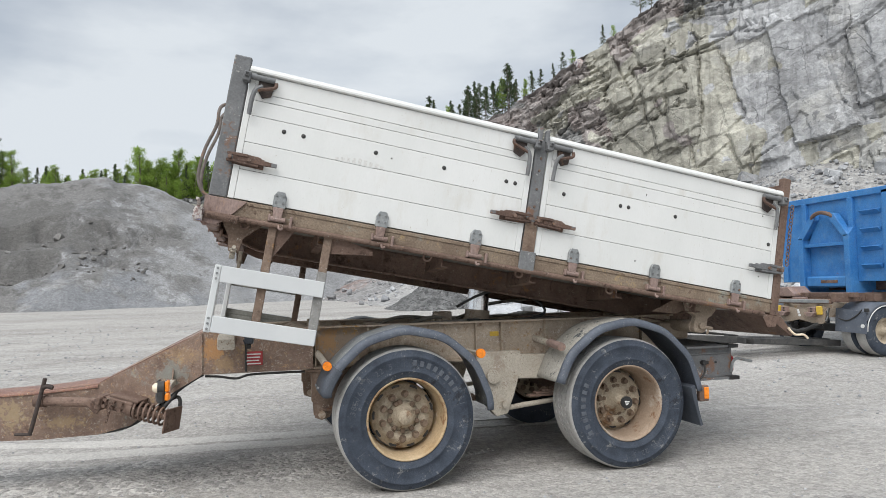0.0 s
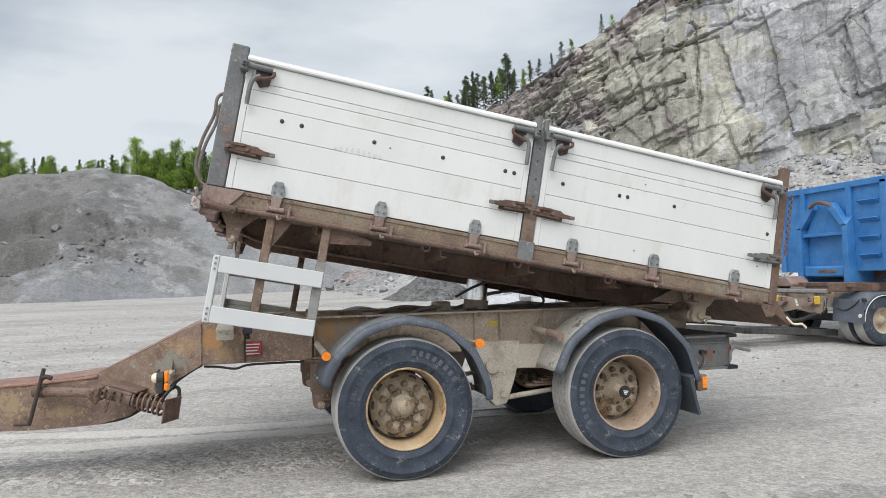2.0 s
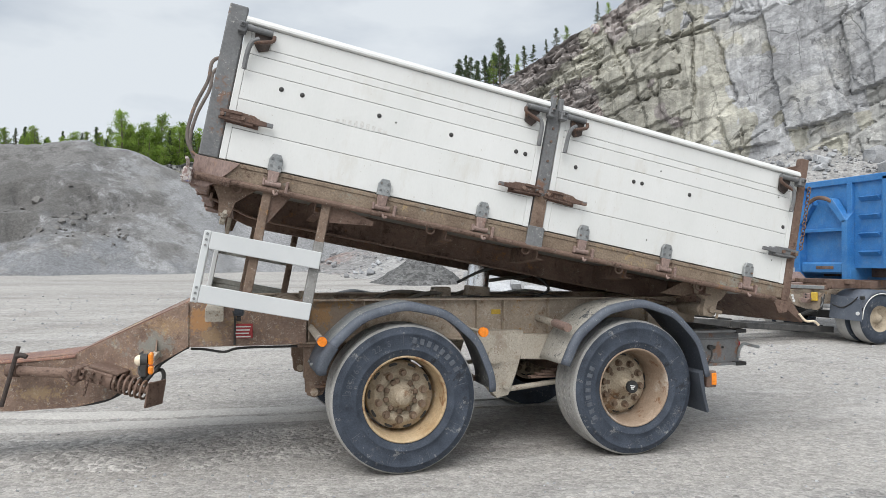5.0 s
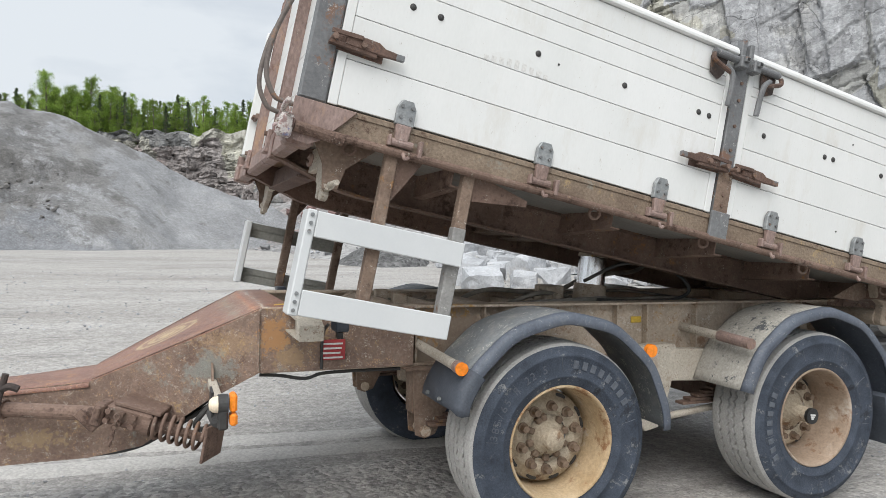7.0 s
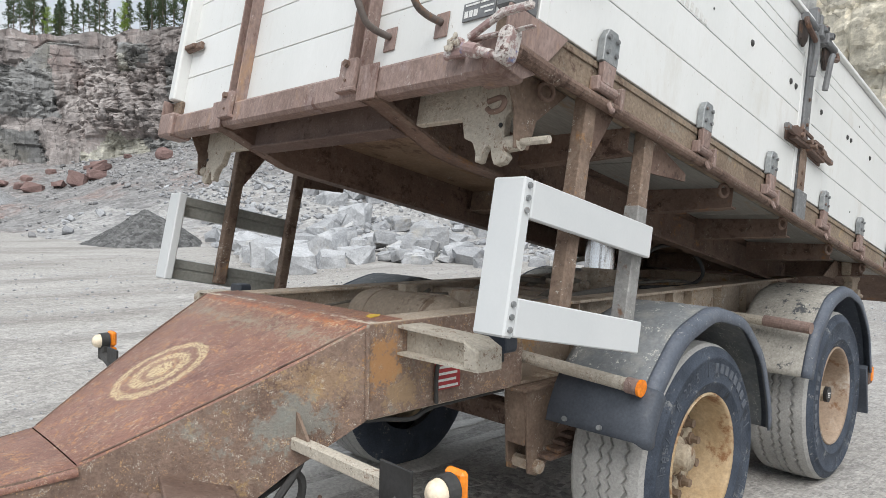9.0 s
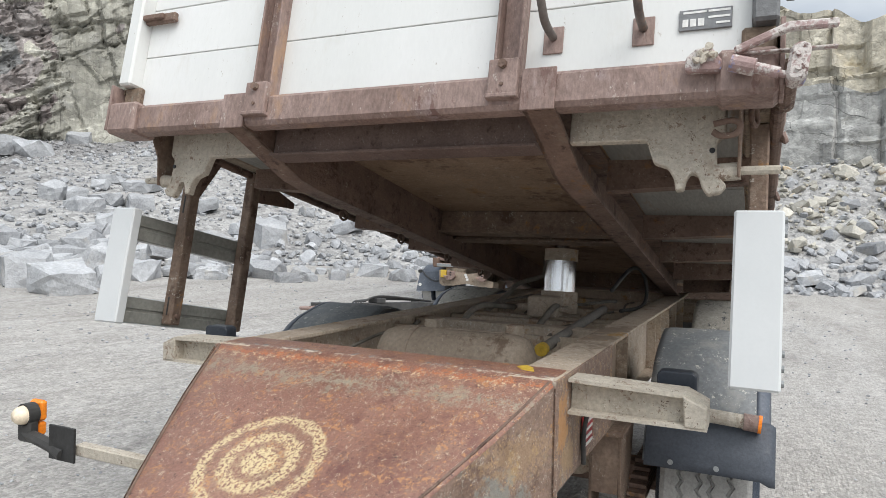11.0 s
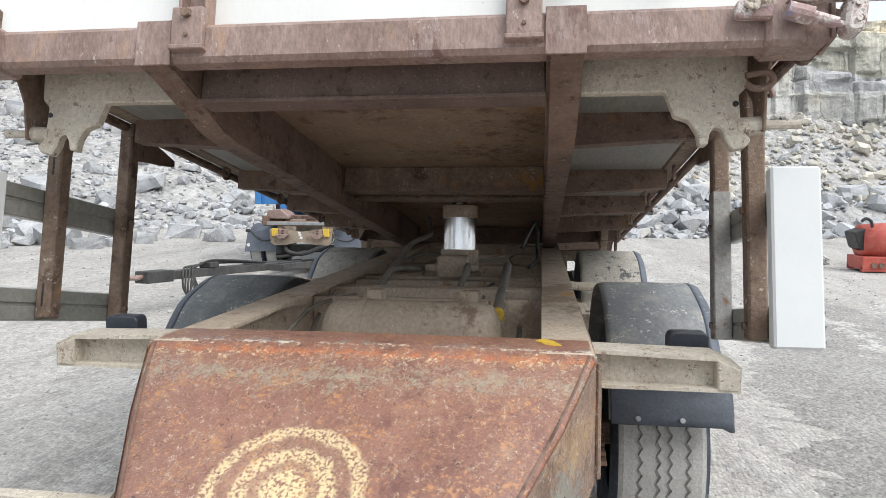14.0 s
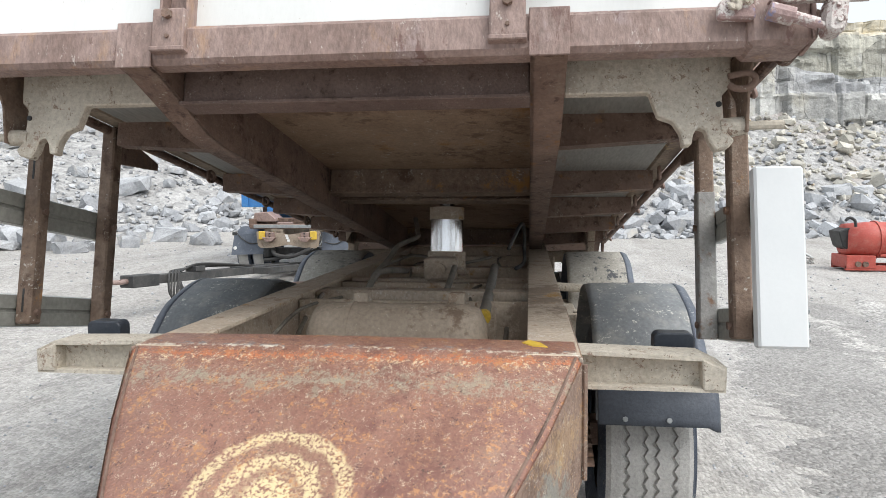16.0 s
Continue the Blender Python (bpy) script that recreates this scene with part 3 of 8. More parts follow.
CLIFF_CREAM = rock_face("cream_granite", (0.48, 0.44, 0.35), (0.63, 0.59, 0.50), (0.40, 0.37, 0.31), (0.52, 0.43, 0.27))
CLIFF_PALE = rock_face("pale_grey_granite", (0.36, 0.36, 0.345), (0.50, 0.497, 0.475), (0.30, 0.30, 0.29), (0.50, 0.47, 0.39))
for face in (CLIFF_BLUE, CLIFF_YELLOW, CLIFF_RED, CLIFF_DARK, CLIFF_CREAM, CLIFF_PALE):
    add_cracks(face, (0.42, 0.42, 0.13), 0.009, 0.66, (6, 14, 8), 0.35)
    add_cracks(face, (0.30, 0.30, 0.75), 0.010, 0.62, (-6, 24, 30), 0.6, 0.08)
    add_cracks(face, (1.1, 1.1, 1.9), 0.02, 0.74, (-6, 38, 30), 0.5, 0.05)
SCREE = material("scree_slope", (0.31, 0.305, 0.30), (0.46, 0.452, 0.44), 0.4, 0.95, 0, 1.0, 6,
                 spot=(0.29, 0.235, 0.20), spot_at=(0.55, 0.78), spot_scale=0.2, bump_dist=0.14)
SCREE_BROWN = material("brown_grey_scree", (0.215, 0.21, 0.208), (0.345, 0.34, 0.335), 0.4, 0.95, 0, 1.0, 6,
                       spot=(0.24, 0.165, 0.145), spot_at=(0.52, 0.68), spot_scale=0.2, bump_dist=0.14)
add_specks(SCREE_BROWN, 4.0, 0.8, 0.35, 0.8, 0.12)
ROCK = material("broken_granite", (0.31, 0.318, 0.33), (0.46, 0.468, 0.48), 1.6, 0.85, 0, 0.5, 14,
                spot=(0.45, 0.41, 0.34), spot_at=(0.55, 0.75), spot_scale=0.5, vary=0.18, bump_dist=0.04)
RUBBLE = material("broken_granite_rubble", (0.27, 0.278, 0.292), (0.43, 0.438, 0.45), 1.2, 0.85, 0, 0.5, 14,
                  spot=(0.43, 0.39, 0.32), spot_at=(0.58, 0.78), spot_scale=0.4, vary=0.28, bump_dist=0.04, island=True)
RUBBLE_WARM = material("cream_granite_rubble", (0.36, 0.34, 0.295), (0.52, 0.50, 0.445), 1.2, 0.85, 0, 0.5, 14,
                       spot=(0.48, 0.32, 0.16), spot_at=(0.57, 0.70), spot_scale=0.5, vary=0.28, bump_dist=0.04, island=True)
TALUS = material("grey_talus", (0.225, 0.225, 0.23), (0.36, 0.36, 0.365), 0.4, 0.9, 0, 0.5, 14,
                 spot=(0.27, 0.19, 0.17), spot_at=(0.60, 0.72), spot_scale=0.18, vary=0.3, bump_dist=0.04, island=True)
ROCK_RED = material("red_granite", (0.18, 0.115, 0.105), (0.26, 0.175, 0.16), 1.6, 0.85, 0, 0.5, 14, vary=0.12, bump_dist=0.04)
LEAF = material("spring_leaf", (0.14, 0.24, 0.035), (0.32, 0.43, 0.09), 0.8, 0.6, 0, 0, 20, vary=0.3)
NEEDLE = material("pine_needle", (0.04, 0.07, 0.03), (0.085, 0.125, 0.05), 1.2, 0.7, 0, 0, 20, vary=0.2)


def let_light_through(m, share):
    """Thin leaves pass part of the light."""
    n, l, b = nodes_of(m)
    tr = n.new("ShaderNodeBsdfTranslucent")
    l.new(b.inputs["Base Color"].links[0].from_socket, tr.inputs["Color"])
    mx = n.new("ShaderNodeMixShader")
    mx.inputs["Fac"].default_value = share
    l.new(b.outputs[0], mx.inputs[1])
    l.new(tr.outputs[0], mx.inputs[2])
    l.new(mx.outputs[0], n["Material Output"].inputs["Surface"])


let_light_through(LEAF, 0.45)
BARK = material("bark", (0.10, 0.08, 0.06), (0.2, 0.17, 0.14), 3, 0.9, 0, 0.4, 30)
add_specks(GRAVEL, 24.0, 0.9, 0.28, 0.5, 0.03)
add_specks(GRAVEL, 9.0, 0.6, 0.20, 0.3, 0.04)
add_specks(DARKGRAVEL, 9.0, 0.9, 0.5, 0.8, 0.06)
add_specks(SCREE, 4.0, 0.8, 0.3, 0.8, 0.12)

# ---- mesh helpers ----


def part(name, bm, mat, parent=None, label="", m=None, smooth=False):
    me = bpy.data.meshes.new(name)
    bm.to_mesh(me)
    bm.free()
    me.materials.append(mat)
    if smooth:
        me.polygons.foreach_set("use_smooth", [True] * len(me.polygons))
    ob = new(name, me)
    ob.parent = parent
    if m is not None:
        ob.matrix_basis = m
    if label:
        ob["label"] = label
    return ob


def again(ob, m, name=None):
    """One more piece on the same mesh."""
    o = new(name or ob.name.split(".")[0], ob.data)
    o.parent, o.matrix_basis = ob.parent, m
    return o


def group_of(*bms):
    out = bmesh.new()
    for b in bms:
        me = bpy.data.meshes.new("tmp")
        b.to_mesh(me)
        b.free()
        out.from_mesh(me)
        bpy.data.meshes.remove(me)
    return out


def box(x0, x1, y0, y1, z0, z1, bevel=0.004):
    bm = bmesh.new()
    bmesh.ops.create_cube(bm, size=1)
    for v in bm.verts:
        v.co = Vector((x0 if v.co.x < 0 else x1, y0 if v.co.y < 0 else y1, z0 if v.co.z < 0 else z1))
    if bevel:
        bmesh.ops.bevel(bm, geom=list(bm.edges), offset=min(bevel, 0.3 * min(abs(x1 - x0), abs(y1 - y0), abs(z1 - z0))), segments=1, affect="EDGES")
    return bm


def moved(bm, m):
    bmesh.ops.transform(bm, matrix=m, verts=bm.verts)
    return bm


def cyl(a, b, r, r2=None, seg=20, caps=True):
    bm = bmesh.new()
    a, b = Vector(a), Vector(b)
    bmesh.ops.create_cone(bm, cap_ends=caps, segments=seg, radius1=r, radius2=r if r2 is None else r2, depth=(b - a).length)
    return moved(bm, Matrix.Translation((a + b) / 2) @ (b - a).to_track_quat("Z", "Y").to_matrix().to_4x4())


def prism(points, axis, a, b, bevel=0.0):
    """A polygon, given in the two axes other than `axis`, drawn out from a to b."""
    bm = bmesh.new()
    put = {"x": lambda p, q, v: (v, p, q), "y": lambda p, q, v: (p, v, q), "z": lambda p, q, v: (p, q, v)}[axis]
    lo = [bm.verts.new(put(p, q, a)) for p, q in points]
    hi = [bm.verts.new(put(p, q, b)) for p, q in points]
    bm.faces.new(lo)
    bm.faces.new(hi[::-1])
    for i in range(len(lo)):
        j = (i + 1) % len(lo)
        bm.faces.new((lo[i], hi[i], hi[j], lo[j]))
    bmesh.ops.recalc_face_normals(bm, faces=bm.faces)
    if bevel:
        bmesh.ops.bevel(bm, geom=list(bm.edges), offset=bevel, segments=1, affect="EDGES")
    return bm


def rocky(seed, size):
    """A small irregular lump."""
    rng = random.Random(seed)
    bm = bmesh.new()
    for _ in range(14):
        v = Vector((rng.gauss(0, 1), rng.gauss(0, 1), rng.gauss(0, 1))).normalized() * size * rng.uniform(0.6, 1.1)
        bm.verts.new((v.x * 0.6, v.y, v.z))
    bmesh.ops.convex_hull(bm, input=bm.verts)
    bmesh.ops.delete(bm, geom=[v for v in bm.verts if not v.link_faces], context="VERTS")
    return bm


def smooth_path(points, steps=6):
    pts = [Vector(p) for p in points]
    out = []
    for i in range(len(pts) - 1):
        p0, p1, p2, p3 = pts[max(i - 1, 0)], pts[i], pts[i + 1], pts[min(i + 2, len(pts) - 1)]
        for k in range(steps):
            t = k / steps
            out.append(0.5 * (2 * p1 + (p2 - p0) * t + (2 * p0 - 5 * p1 + 4 * p2 - p3) * t * t + (3 * p1 - p0 - 3 * p2 + p3) * t ** 3))
    return out + [pts[-1]]


def tube(points, r, seg=8, steps=6):
    path = smooth_path(points, steps) if steps else [Vector(p) for p in points]
    bm = bmesh.new()
    rings, side = [], None
    for i, p in enumerate(path):
        d = (path[min(i + 1, len(path) - 1)] - path[max(i - 1, 0)]).normalized()
        side = (side - d * side.dot(d)).normalized() if side is not None else d.orthogonal().normalized()
        up = d.cross(side)
        rings.append([bm.verts.new(p + r * (math.cos(2 * math.pi * k / seg) * side + math.sin(2 * math.pi * k / seg) * up)) for k in range(seg)])
    for a, b in zip(rings, rings[1:]):
        for k in range(seg):
            bm.faces.new((a[k], a[(k + 1) % seg], b[(k + 1) % seg], b[k]))
    bm.faces.new(rings[0][::-1])
    bm.faces.new(rings[-1])
    return bm


def lathe(profile, seg=64, closed=False, zig=None):
    """Turn (radius, y) pairs round the y axis. zig: {index: shift of y on every second step}."""
    bm = bmesh.new()
    rings = []
    for s in range(seg):
        a = 2 * math.pi * s / seg
        rings.append([bm.verts.new((r * math.cos(a), y + (zig.get(i, 0) * (1 if s % 2 else -1) if zig else 0), r * math.sin(a))) for i, (r, y) in enumerate(profile)])
    n = len(profile)
    for s in range(seg):
        p, q = rings[s], rings[(s + 1) % seg]
        for i in range(n if closed else n - 1):
            j = (i + 1) % n
            bm.faces.new((p[i], p[j], q[j], q[i]))
    bmesh.ops.recalc_face_normals(bm, faces=bm.faces)
    return bm


def ring(centre, axis, radius, thick, seg=20):
    c, ax = Vector(centre), Vector(axis).normalized()
    u = ax.orthogonal().normalized()
    v = ax.cross(u)
    pts = [c + radius * (math.cos(2 * math.pi * k / seg) * u + math.sin(2 * math.pi * k / seg) * v) for k in range(seg + 1)]
    return tube(pts, thick, 8, 0)


def thing(name, label, category, group="", at=(0, 0, 0)):
    ob = new(name)
    ob.location = at
    ob.empty_display_size = 0.2
    return tagged(ob, label, category, group)


# ---- the tipping trailer: chassis ----
YC = -0.055          # its centre line
TILT = 10.4          # tipping angle of the body, degrees
BODY = pose(2.6, 0, 1.05, 0, TILT, 0)
trailer = thing("tipper_trailer", "old two-axle tipper trailer with raised white aluminium body and rusty drawbar", "trailer")


def i_beam(y0, y1, x0, x1, z0, z1, web_y):
    return group_of(box(x0, x1, y0, y1, z1 - 0.014, z1, 0.002), box(x0, x1, y0, y1, z0, z0 + 0.014, 0.002), box(x0, x1, web_y - 0.005, web_y + 0.005, z0 + 0.014, z1 - 0.014, 0))


for s in (-1, 1):
    ya, yb = sorted((YC + s * 0.475, YC + s * 0.612))
    rail = part("frame_rail", i_beam(ya, yb, -1.45, 2.62, 0.868, 1.2, YC + s * 0.545), RUST_DUSTY, trailer, "dust-covered steel frame rail")
    for x in (-0.62, -0.2, 0.72, 0.95, 1.35, 1.75, 2.3):
        part("stiffener", box(x - 0.005, x + 0.005, *sorted((YC + s * 0.552, YC + s * 0.6)), 0.883, 1.185, 0), RUST_DUSTY, rail)
    part("rail_cover", box(-1.4645, -0.64, *sorted((YC + s * 0.607, YC + s * 0.617)), 0.872, 1.196, 0.002), DRAWSIDE, rail, "rusty cover plate with flaked ochre paint")
for x, z1, w in ((-0.30, 1.16, 0.012), (-0.02, 1.17, 0.05), (0.42, 1.15, 0.03), (0.62, 1.15, 0.03), (1.25, 1.15, 0.05), (1.6, 1.12, 0.05), (2.1, 1.15, 0.05), (2.58, 1.19, 0.05)):
    part("cross_member", box(x - w, x + w, YC - 0.535, YC + 0.535, 0.92, z1), RUST_DUSTY, trailer, "dusty rusty frame cross member")
part("longitudinal_stringer", box(0.1, 2.5, YC + 0.05, YC + 0.09, 1.08, 1.11), RUST_DUSTY, trailer)

# drawbar: a box that falls and narrows towards the front
DB = ((-1.465, 0.617, 1.190, 0.871), (-1.70, 0.525, 1.072, 0.728), (-2.0, 0.385, 0.925, 0.490), (-2.25, 0.255, 0.802, 0.415), (-2.65, 0.195, 0.765, 0.395), (-3.6, 0.15, 0.735, 0.42))
bm = bmesh.new()
rows = [[bm.verts.new((x, YC + k * h, z)) for k, z in ((-1, zt), (-1, zb), (1, zb), (1, zt))] for x, h, zt, zb in DB]
for a, b in zip(rows, rows[1:]):
    for k in range(3):
        bm.faces.new((a[k], b[k], b[k + 1], a[k + 1]))
bm.faces.new(rows[-1])
bmesh.ops.recalc_face_normals(bm, faces=bm.faces)
drawbar = part("drawbar", bm, DRAWSIDE, trailer, "rusty box-section drawbar with flaked ochre paint")


def top_plate(stations, lip, drop):
    bm = bmesh.new()
    strips = []
    for x, h, z in stations:
        h += lip
        strips.append([bm.verts.new(p) for p in ((x, YC - h, z - drop), (x, YC - h, z - 0.004), (x, YC - h + 0.014, z + 0.006), (x, YC - h * 0.5, z + 0.008), (x, YC, z + 0.009), (x, YC + h * 0.5, z + 0.008),
                                                 (x, YC + h - 0.014, z + 0.006), (x, YC + h, z - 0.004), (x, YC + h, z - drop))])
    for a, b in zip(strips, strips[1:]):
        for k in range(8):
            bm.faces.new((a[k], a[k + 1], b[k + 1], b[k]))
    bmesh.ops.recalc_face_normals(bm, faces=bm.faces)
    return bm


bend_curve = [(-1.30, 0.617, 1.197), (-1.40, 0.617, 1.197), (-1.44, 0.617, 1.194), (-1.465, 0.617, 1.186), (-1.495, 0.605, 1.171), (-1.53, 0.592, 1.155)]
part("top_plate", top_plate(bend_curve + [(-1.70, 0.525, 1.072), (-1.85, 0.455, 0.999), (-2.0, 0.385, 0.925), (-2.2532, 0.2535, 0.8003)], -0.002, 0.012), DRAWTOP, drawbar,
     "faded red-brown top plate with a pale worn paint ring", smooth=True)
part("front_plate", top_plate([(-2.254, 0.262, 0.796), (-2.38, 0.235, 0.783), (-2.65, 0.20, 0.762), (-3.6, 0.155, 0.732)], 0.004, 0.02), DRAWTOP, drawbar, smooth=True)
part("weld_seam", tube([(-1.46, YC - 0.598, 1.194), (-1.7, YC - 0.508, 1.079), (-2.0, YC - 0.37, 0.931), (-2.24, YC - 0.243, 0.811)], 0.004, 6), RUST, drawbar)
part("weld_seam", tube([(-1.46, YC + 0.598, 1.194), (-1.7, YC + 0.508, 1.079), (-2.0, YC + 0.37, 0.931), (-2.24, YC + 0.243, 0.811)], 0.004, 6), RUST, drawbar)
part("edge_weld", tube([(-1.468, YC - 0.622, 1.18), (-1.468, YC - 0.624, 0.88)], 0.007, 6, 0), DRAWSIDE, drawbar)
part("yellow_paint_patch", prism([(-1.385, -0.585), (-1.33, -0.565), (-1.30, -0.535), (-1.335, -0.515), (-1.375, -0.545)], "z", 1.203, 1.206), YELLOW, drawbar, "yellow paint patch")

# brackets beside the bend with work lamps behind them
for s in (-1, 1):
    y0, y1 = YC + s * 0.62, YC + s * 1.0
    br = part("lamp_bracket", group_of(prism([(y0, 1.185), (y0, 1.175), (y1 - s * 0.06, 1.165), (y1, 1.14), (y1, 1.09), (y0, 1.09), (y0, 1.08), (y1 + s * 0.004, 1.08), (y1 + s * 0.004, 1.15), (y1 - s * 0.055, 1.178)], "x", -1.335, -1.225),
                                       prism([(y0, 1.085), (y1, 1.085), (y1, 1.15), (y1 - s * 0.06, 1.172), (y0, 1.18)], "x", -1.29, -1.275),
                                       prism([(y1 - s * 0.06, 1.172), (y1, 1.145), (y1, 1.085), (y1 - s * 0.055, 1.085)], "x", -1.34, -1.22, 0.004)), TAN, trailer, "tan painted steel lamp bracket with chipped edges")
    lamp = part("work_lamp", prism([(YC + s * (0.905 + 0.058 * cx + 0.018 * math.cos(radians(q))), 1.158 + 0.036 * cz + 0.018 * math.sin(radians(q))) for cx, cz, q0 in ((0.69, 0.8, 0), (-0.69, 0.8, 90), (-0.69, -0.8, 180), (0.69, -0.8, 270)) for q in (q0, q0 + 22, q0 + 45, q0 + 68, q0 + 90)][::s], "x", -1.155, -1.095, 0.004), LAMP_BODY, br, "black work lamp")
    part("lamp_glass", box(-1.094, -1.088, *sorted((YC + s * 0.862, YC + s * 0.943)), 1.117, 1.193, 0.002), GALV, lamp, "grey lamp glass")
    part("lamp_foot", box(-1.14, -1.11, *sorted((YC + s * 0.88, YC + s * 0.92)), 1.075, 1.108, 0.003), BLACKMETAL, lamp)
for s, LY, LZ in ((-1, 1.215, 0.868), (1, 1.30, 0.905)):
    arm = part("marker_arm", box(-1.70, -1.66, *sorted((YC + s * 0.46, YC + s * 1.02)), 0.80, 0.84, 0.004), TAN, trailer, "dusty steel lamp arm")
    part("gusset", prism([(YC + s * 0.50, 0.8405), (YC + s * 0.60, 0.8405), (YC + s * 0.50, 0.96)], "x", -1.685, -1.675), BODY_RUST, arm, "brown rusty gusset")
    part("bracket_plate", box(-1.72, -1.71, *sorted((YC + s * 1.0, YC + s * 1.13)), 0.78, 0.90, 0.002), BLACKMETAL, arm)
    part("rubber_arm", tube([(-1.715, YC + s * 1.06, 0.80), (-1.70, YC + s * 1.14, LZ - 0.09), (-1.68, YC + s * LY, LZ - 0.07), (-1.68, YC + s * LY, LZ - 0.03)], 0.022, 8), CABLE, arm)
    part("lamp_base", group_of(cyl((-1.70, YC + s * LY, LZ), (-1.66, YC + s * LY, LZ), 0.041, seg=20), box(-1.70, -1.66, *sorted((YC + s * (LY - 0.035), YC + s * (LY + 0.035))), LZ - 0.10, LZ - 0.02, 0.008)), CABLE, arm)
    part("front_lens", lathe([(0.001, -0.036), (0.020, -0.033), (0.031, -0.020), (0.035, 0)], 20), LENS, arm, "cream front lens", m=pose(-1.70, YC + s * LY, LZ, 0, 0, -90), smooth=True)
    part("rear_lens", group_of(box(-1.655, -1.626, *sorted((YC + s * (LY - 0.034), YC + s * (LY + 0.036))), LZ - 0.03, LZ + 0.045, 0.010), box(-1.655, -1.624, *sorted((YC + s * (LY - 0.030), YC + s * (LY + 0.040))), LZ - 0.085, LZ - 0.034, 0.010)), ORANGE, arm, "orange block lens")

# spring-loaded height stay on the side of the drawbar
def along_line(a, b):
    """Axes at a with x towards b and z upwards."""
    a, b = Vector(a), Vector(b)
    return Matrix.Translation(a) @ (b - a).to_track_quat("X", "Z").to_matrix().to_4x4()


ARM = along_line((-2.66, -0.33, 0.70), (-2.10, -0.555, 0.682))       # the turning arm beside the drawbar
SPR = along_line((-2.10, -0.555, 0.682), (-1.685, -0.685, 0.56))     # the spring, splayed outwards and down
stay = part("height_stay", moved(group_of(cyl((0, 0, 0), (0.56, 0, 0), 0.036, seg=16), cyl((-0.02, 0, 0), (0.06, 0, 0), 0.046, seg=16)), ARM), RUST, trailer, "rusty spring-loaded drawbar stay")
part("clamp_block", moved(group_of(box(-0.05, 0.17, -0.055, 0.06, -0.04, 0.055, 0.012), box(-0.02, 0.20, -0.05, 0.17, 0.056, 0.074, 0.004), box(0.175, 0.195, 0.02, 0.17, -0.03, 0.056, 0.003)), SPR), RUST, stay)
part("clamp_jaw", moved(group_of(box(-0.10, -0.05, -0.075, 0.05, -0.06, 0.05, 0.008), box(-0.09, -0.06, -0.095, -0.06, -0.02, 0.04, 0.006), moved(box(-0.10, 0.02, -0.012, 0.012, -0.10, -0.055, 0.005), pose(-0.05, -0.05, 0, 0, 28, 0))), SPR), RUST, stay)
part("rod", moved(cyl((0.10, 0, 0), (0.445, 0, 0), 0.022, seg=12), SPR), RUST, stay)
coil = [(0.165 + 0.255 * k / 104, 0.060 * math.cos(2 * math.pi * k / 16), 0.060 * math.sin(2 * math.pi * k / 16)) for k in range(105)]
part("coil_spring", moved(tube(coil, 0.0095, 8, 0), SPR), RUST, stay, "dark rusty coil spring", smooth=True)
part("spring_seat", moved(group_of(cyl((0.125, 0, 0), (0.165, 0, 0), 0.062, seg=18), cyl((0.16, 0, 0), (0.30, 0, 0), 0.030, seg=14)), SPR), RUST, stay)
part("end_plate", moved(box(-0.007, 0.007, -0.09, 0.09, -0.088, 0.088, 0.003), pose(-1.675, -0.69, 0.556, 0, 10, -33)), RUST, stay)
part("lock_lever", group_of(tube([(-2.70, -0.385, 0.46), (-2.665, -0.39, 0.60), (-2.60, -0.39, 0.875)], 0.015, 8), tube([(-2.62, -0.39, 0.80), (-2.585, -0.395, 0.815), (-2.545, -0.40, 0.80)], 0.018, 8), tube([(-2.70, -0.385, 0.465), (-2.80, -0.38, 0.47)], 0.011, 8)), BLACKRUST, stay, "dark rusty locking lever")
for k in range(3):
    for j in range(2):
        part("bolt", moved(cyl((-0.03 + 0.06 * k, -0.085, -0.015 + 0.045 * j), (-0.03 + 0.06 * k, -0.05, -0.015 + 0.045 * j), 0.014, seg=6), SPR), RUST, stay)
part("chain", moved(group_of(*[ring((0.02 + 0.006 * (i % 2), -0.09, 0.02 - 0.026 * i), (i % 2, 1 - i % 2, 0), 0.013, 0.004, 10) for i in range(6)]), SPR), RUST, stay, "short rusty chain")
part("cable", tube([(-1.62, -0.56, 0.86), (-1.66, -0.57, 0.74), (-1.75, -0.56, 0.62), (-1.72, -0.55, 0.58), (-1.64, -0.55, 0.62), (-1.66, -0.54, 0.70), (-1.82, -0.47, 0.60), (-2.05, -0.36, 0.47)], 0.014, 8), CABLE, drawbar, "black air hose")
part("cable", tube([(-1.45, -0.60, 0.85), (-1.35, -0.62, 0.845), (-1.22, -0.63, 0.825), (-1.1, -0.63, 0.85), (-0.7, -0.62, 0.85)], 0.009, 8), CABLE, drawbar)
part("cable", tube([(-1.16, -0.86, 1.13), (-1.15, -0.72, 1.08), (-1.15, -0.685, 1.0), (-1.15, -0.685, 0.88)], 0.008, 8), CABLE, drawbar)
for k in range(2):
    part("cable", tube([(-1.47, -0.50 - 0.04 * k, 0.855), (-1.60, -0.48 - 0.04 * k, 0.775 + 0.01 * k), (-1.80, -0.44 - 0.03 * k, 0.625), (-2.0, -0.38 - 0.03 * k, 0.485), (-2.25, -0.25 - 0.03 * k, 0.42), (-2.65, -0.17 - 0.02 * k, 0.405), (-3.5, -0.12 - 0.02 * k, 0.425)], 0.010, 8), CABLE, drawbar, "black air hose along the drawbar")
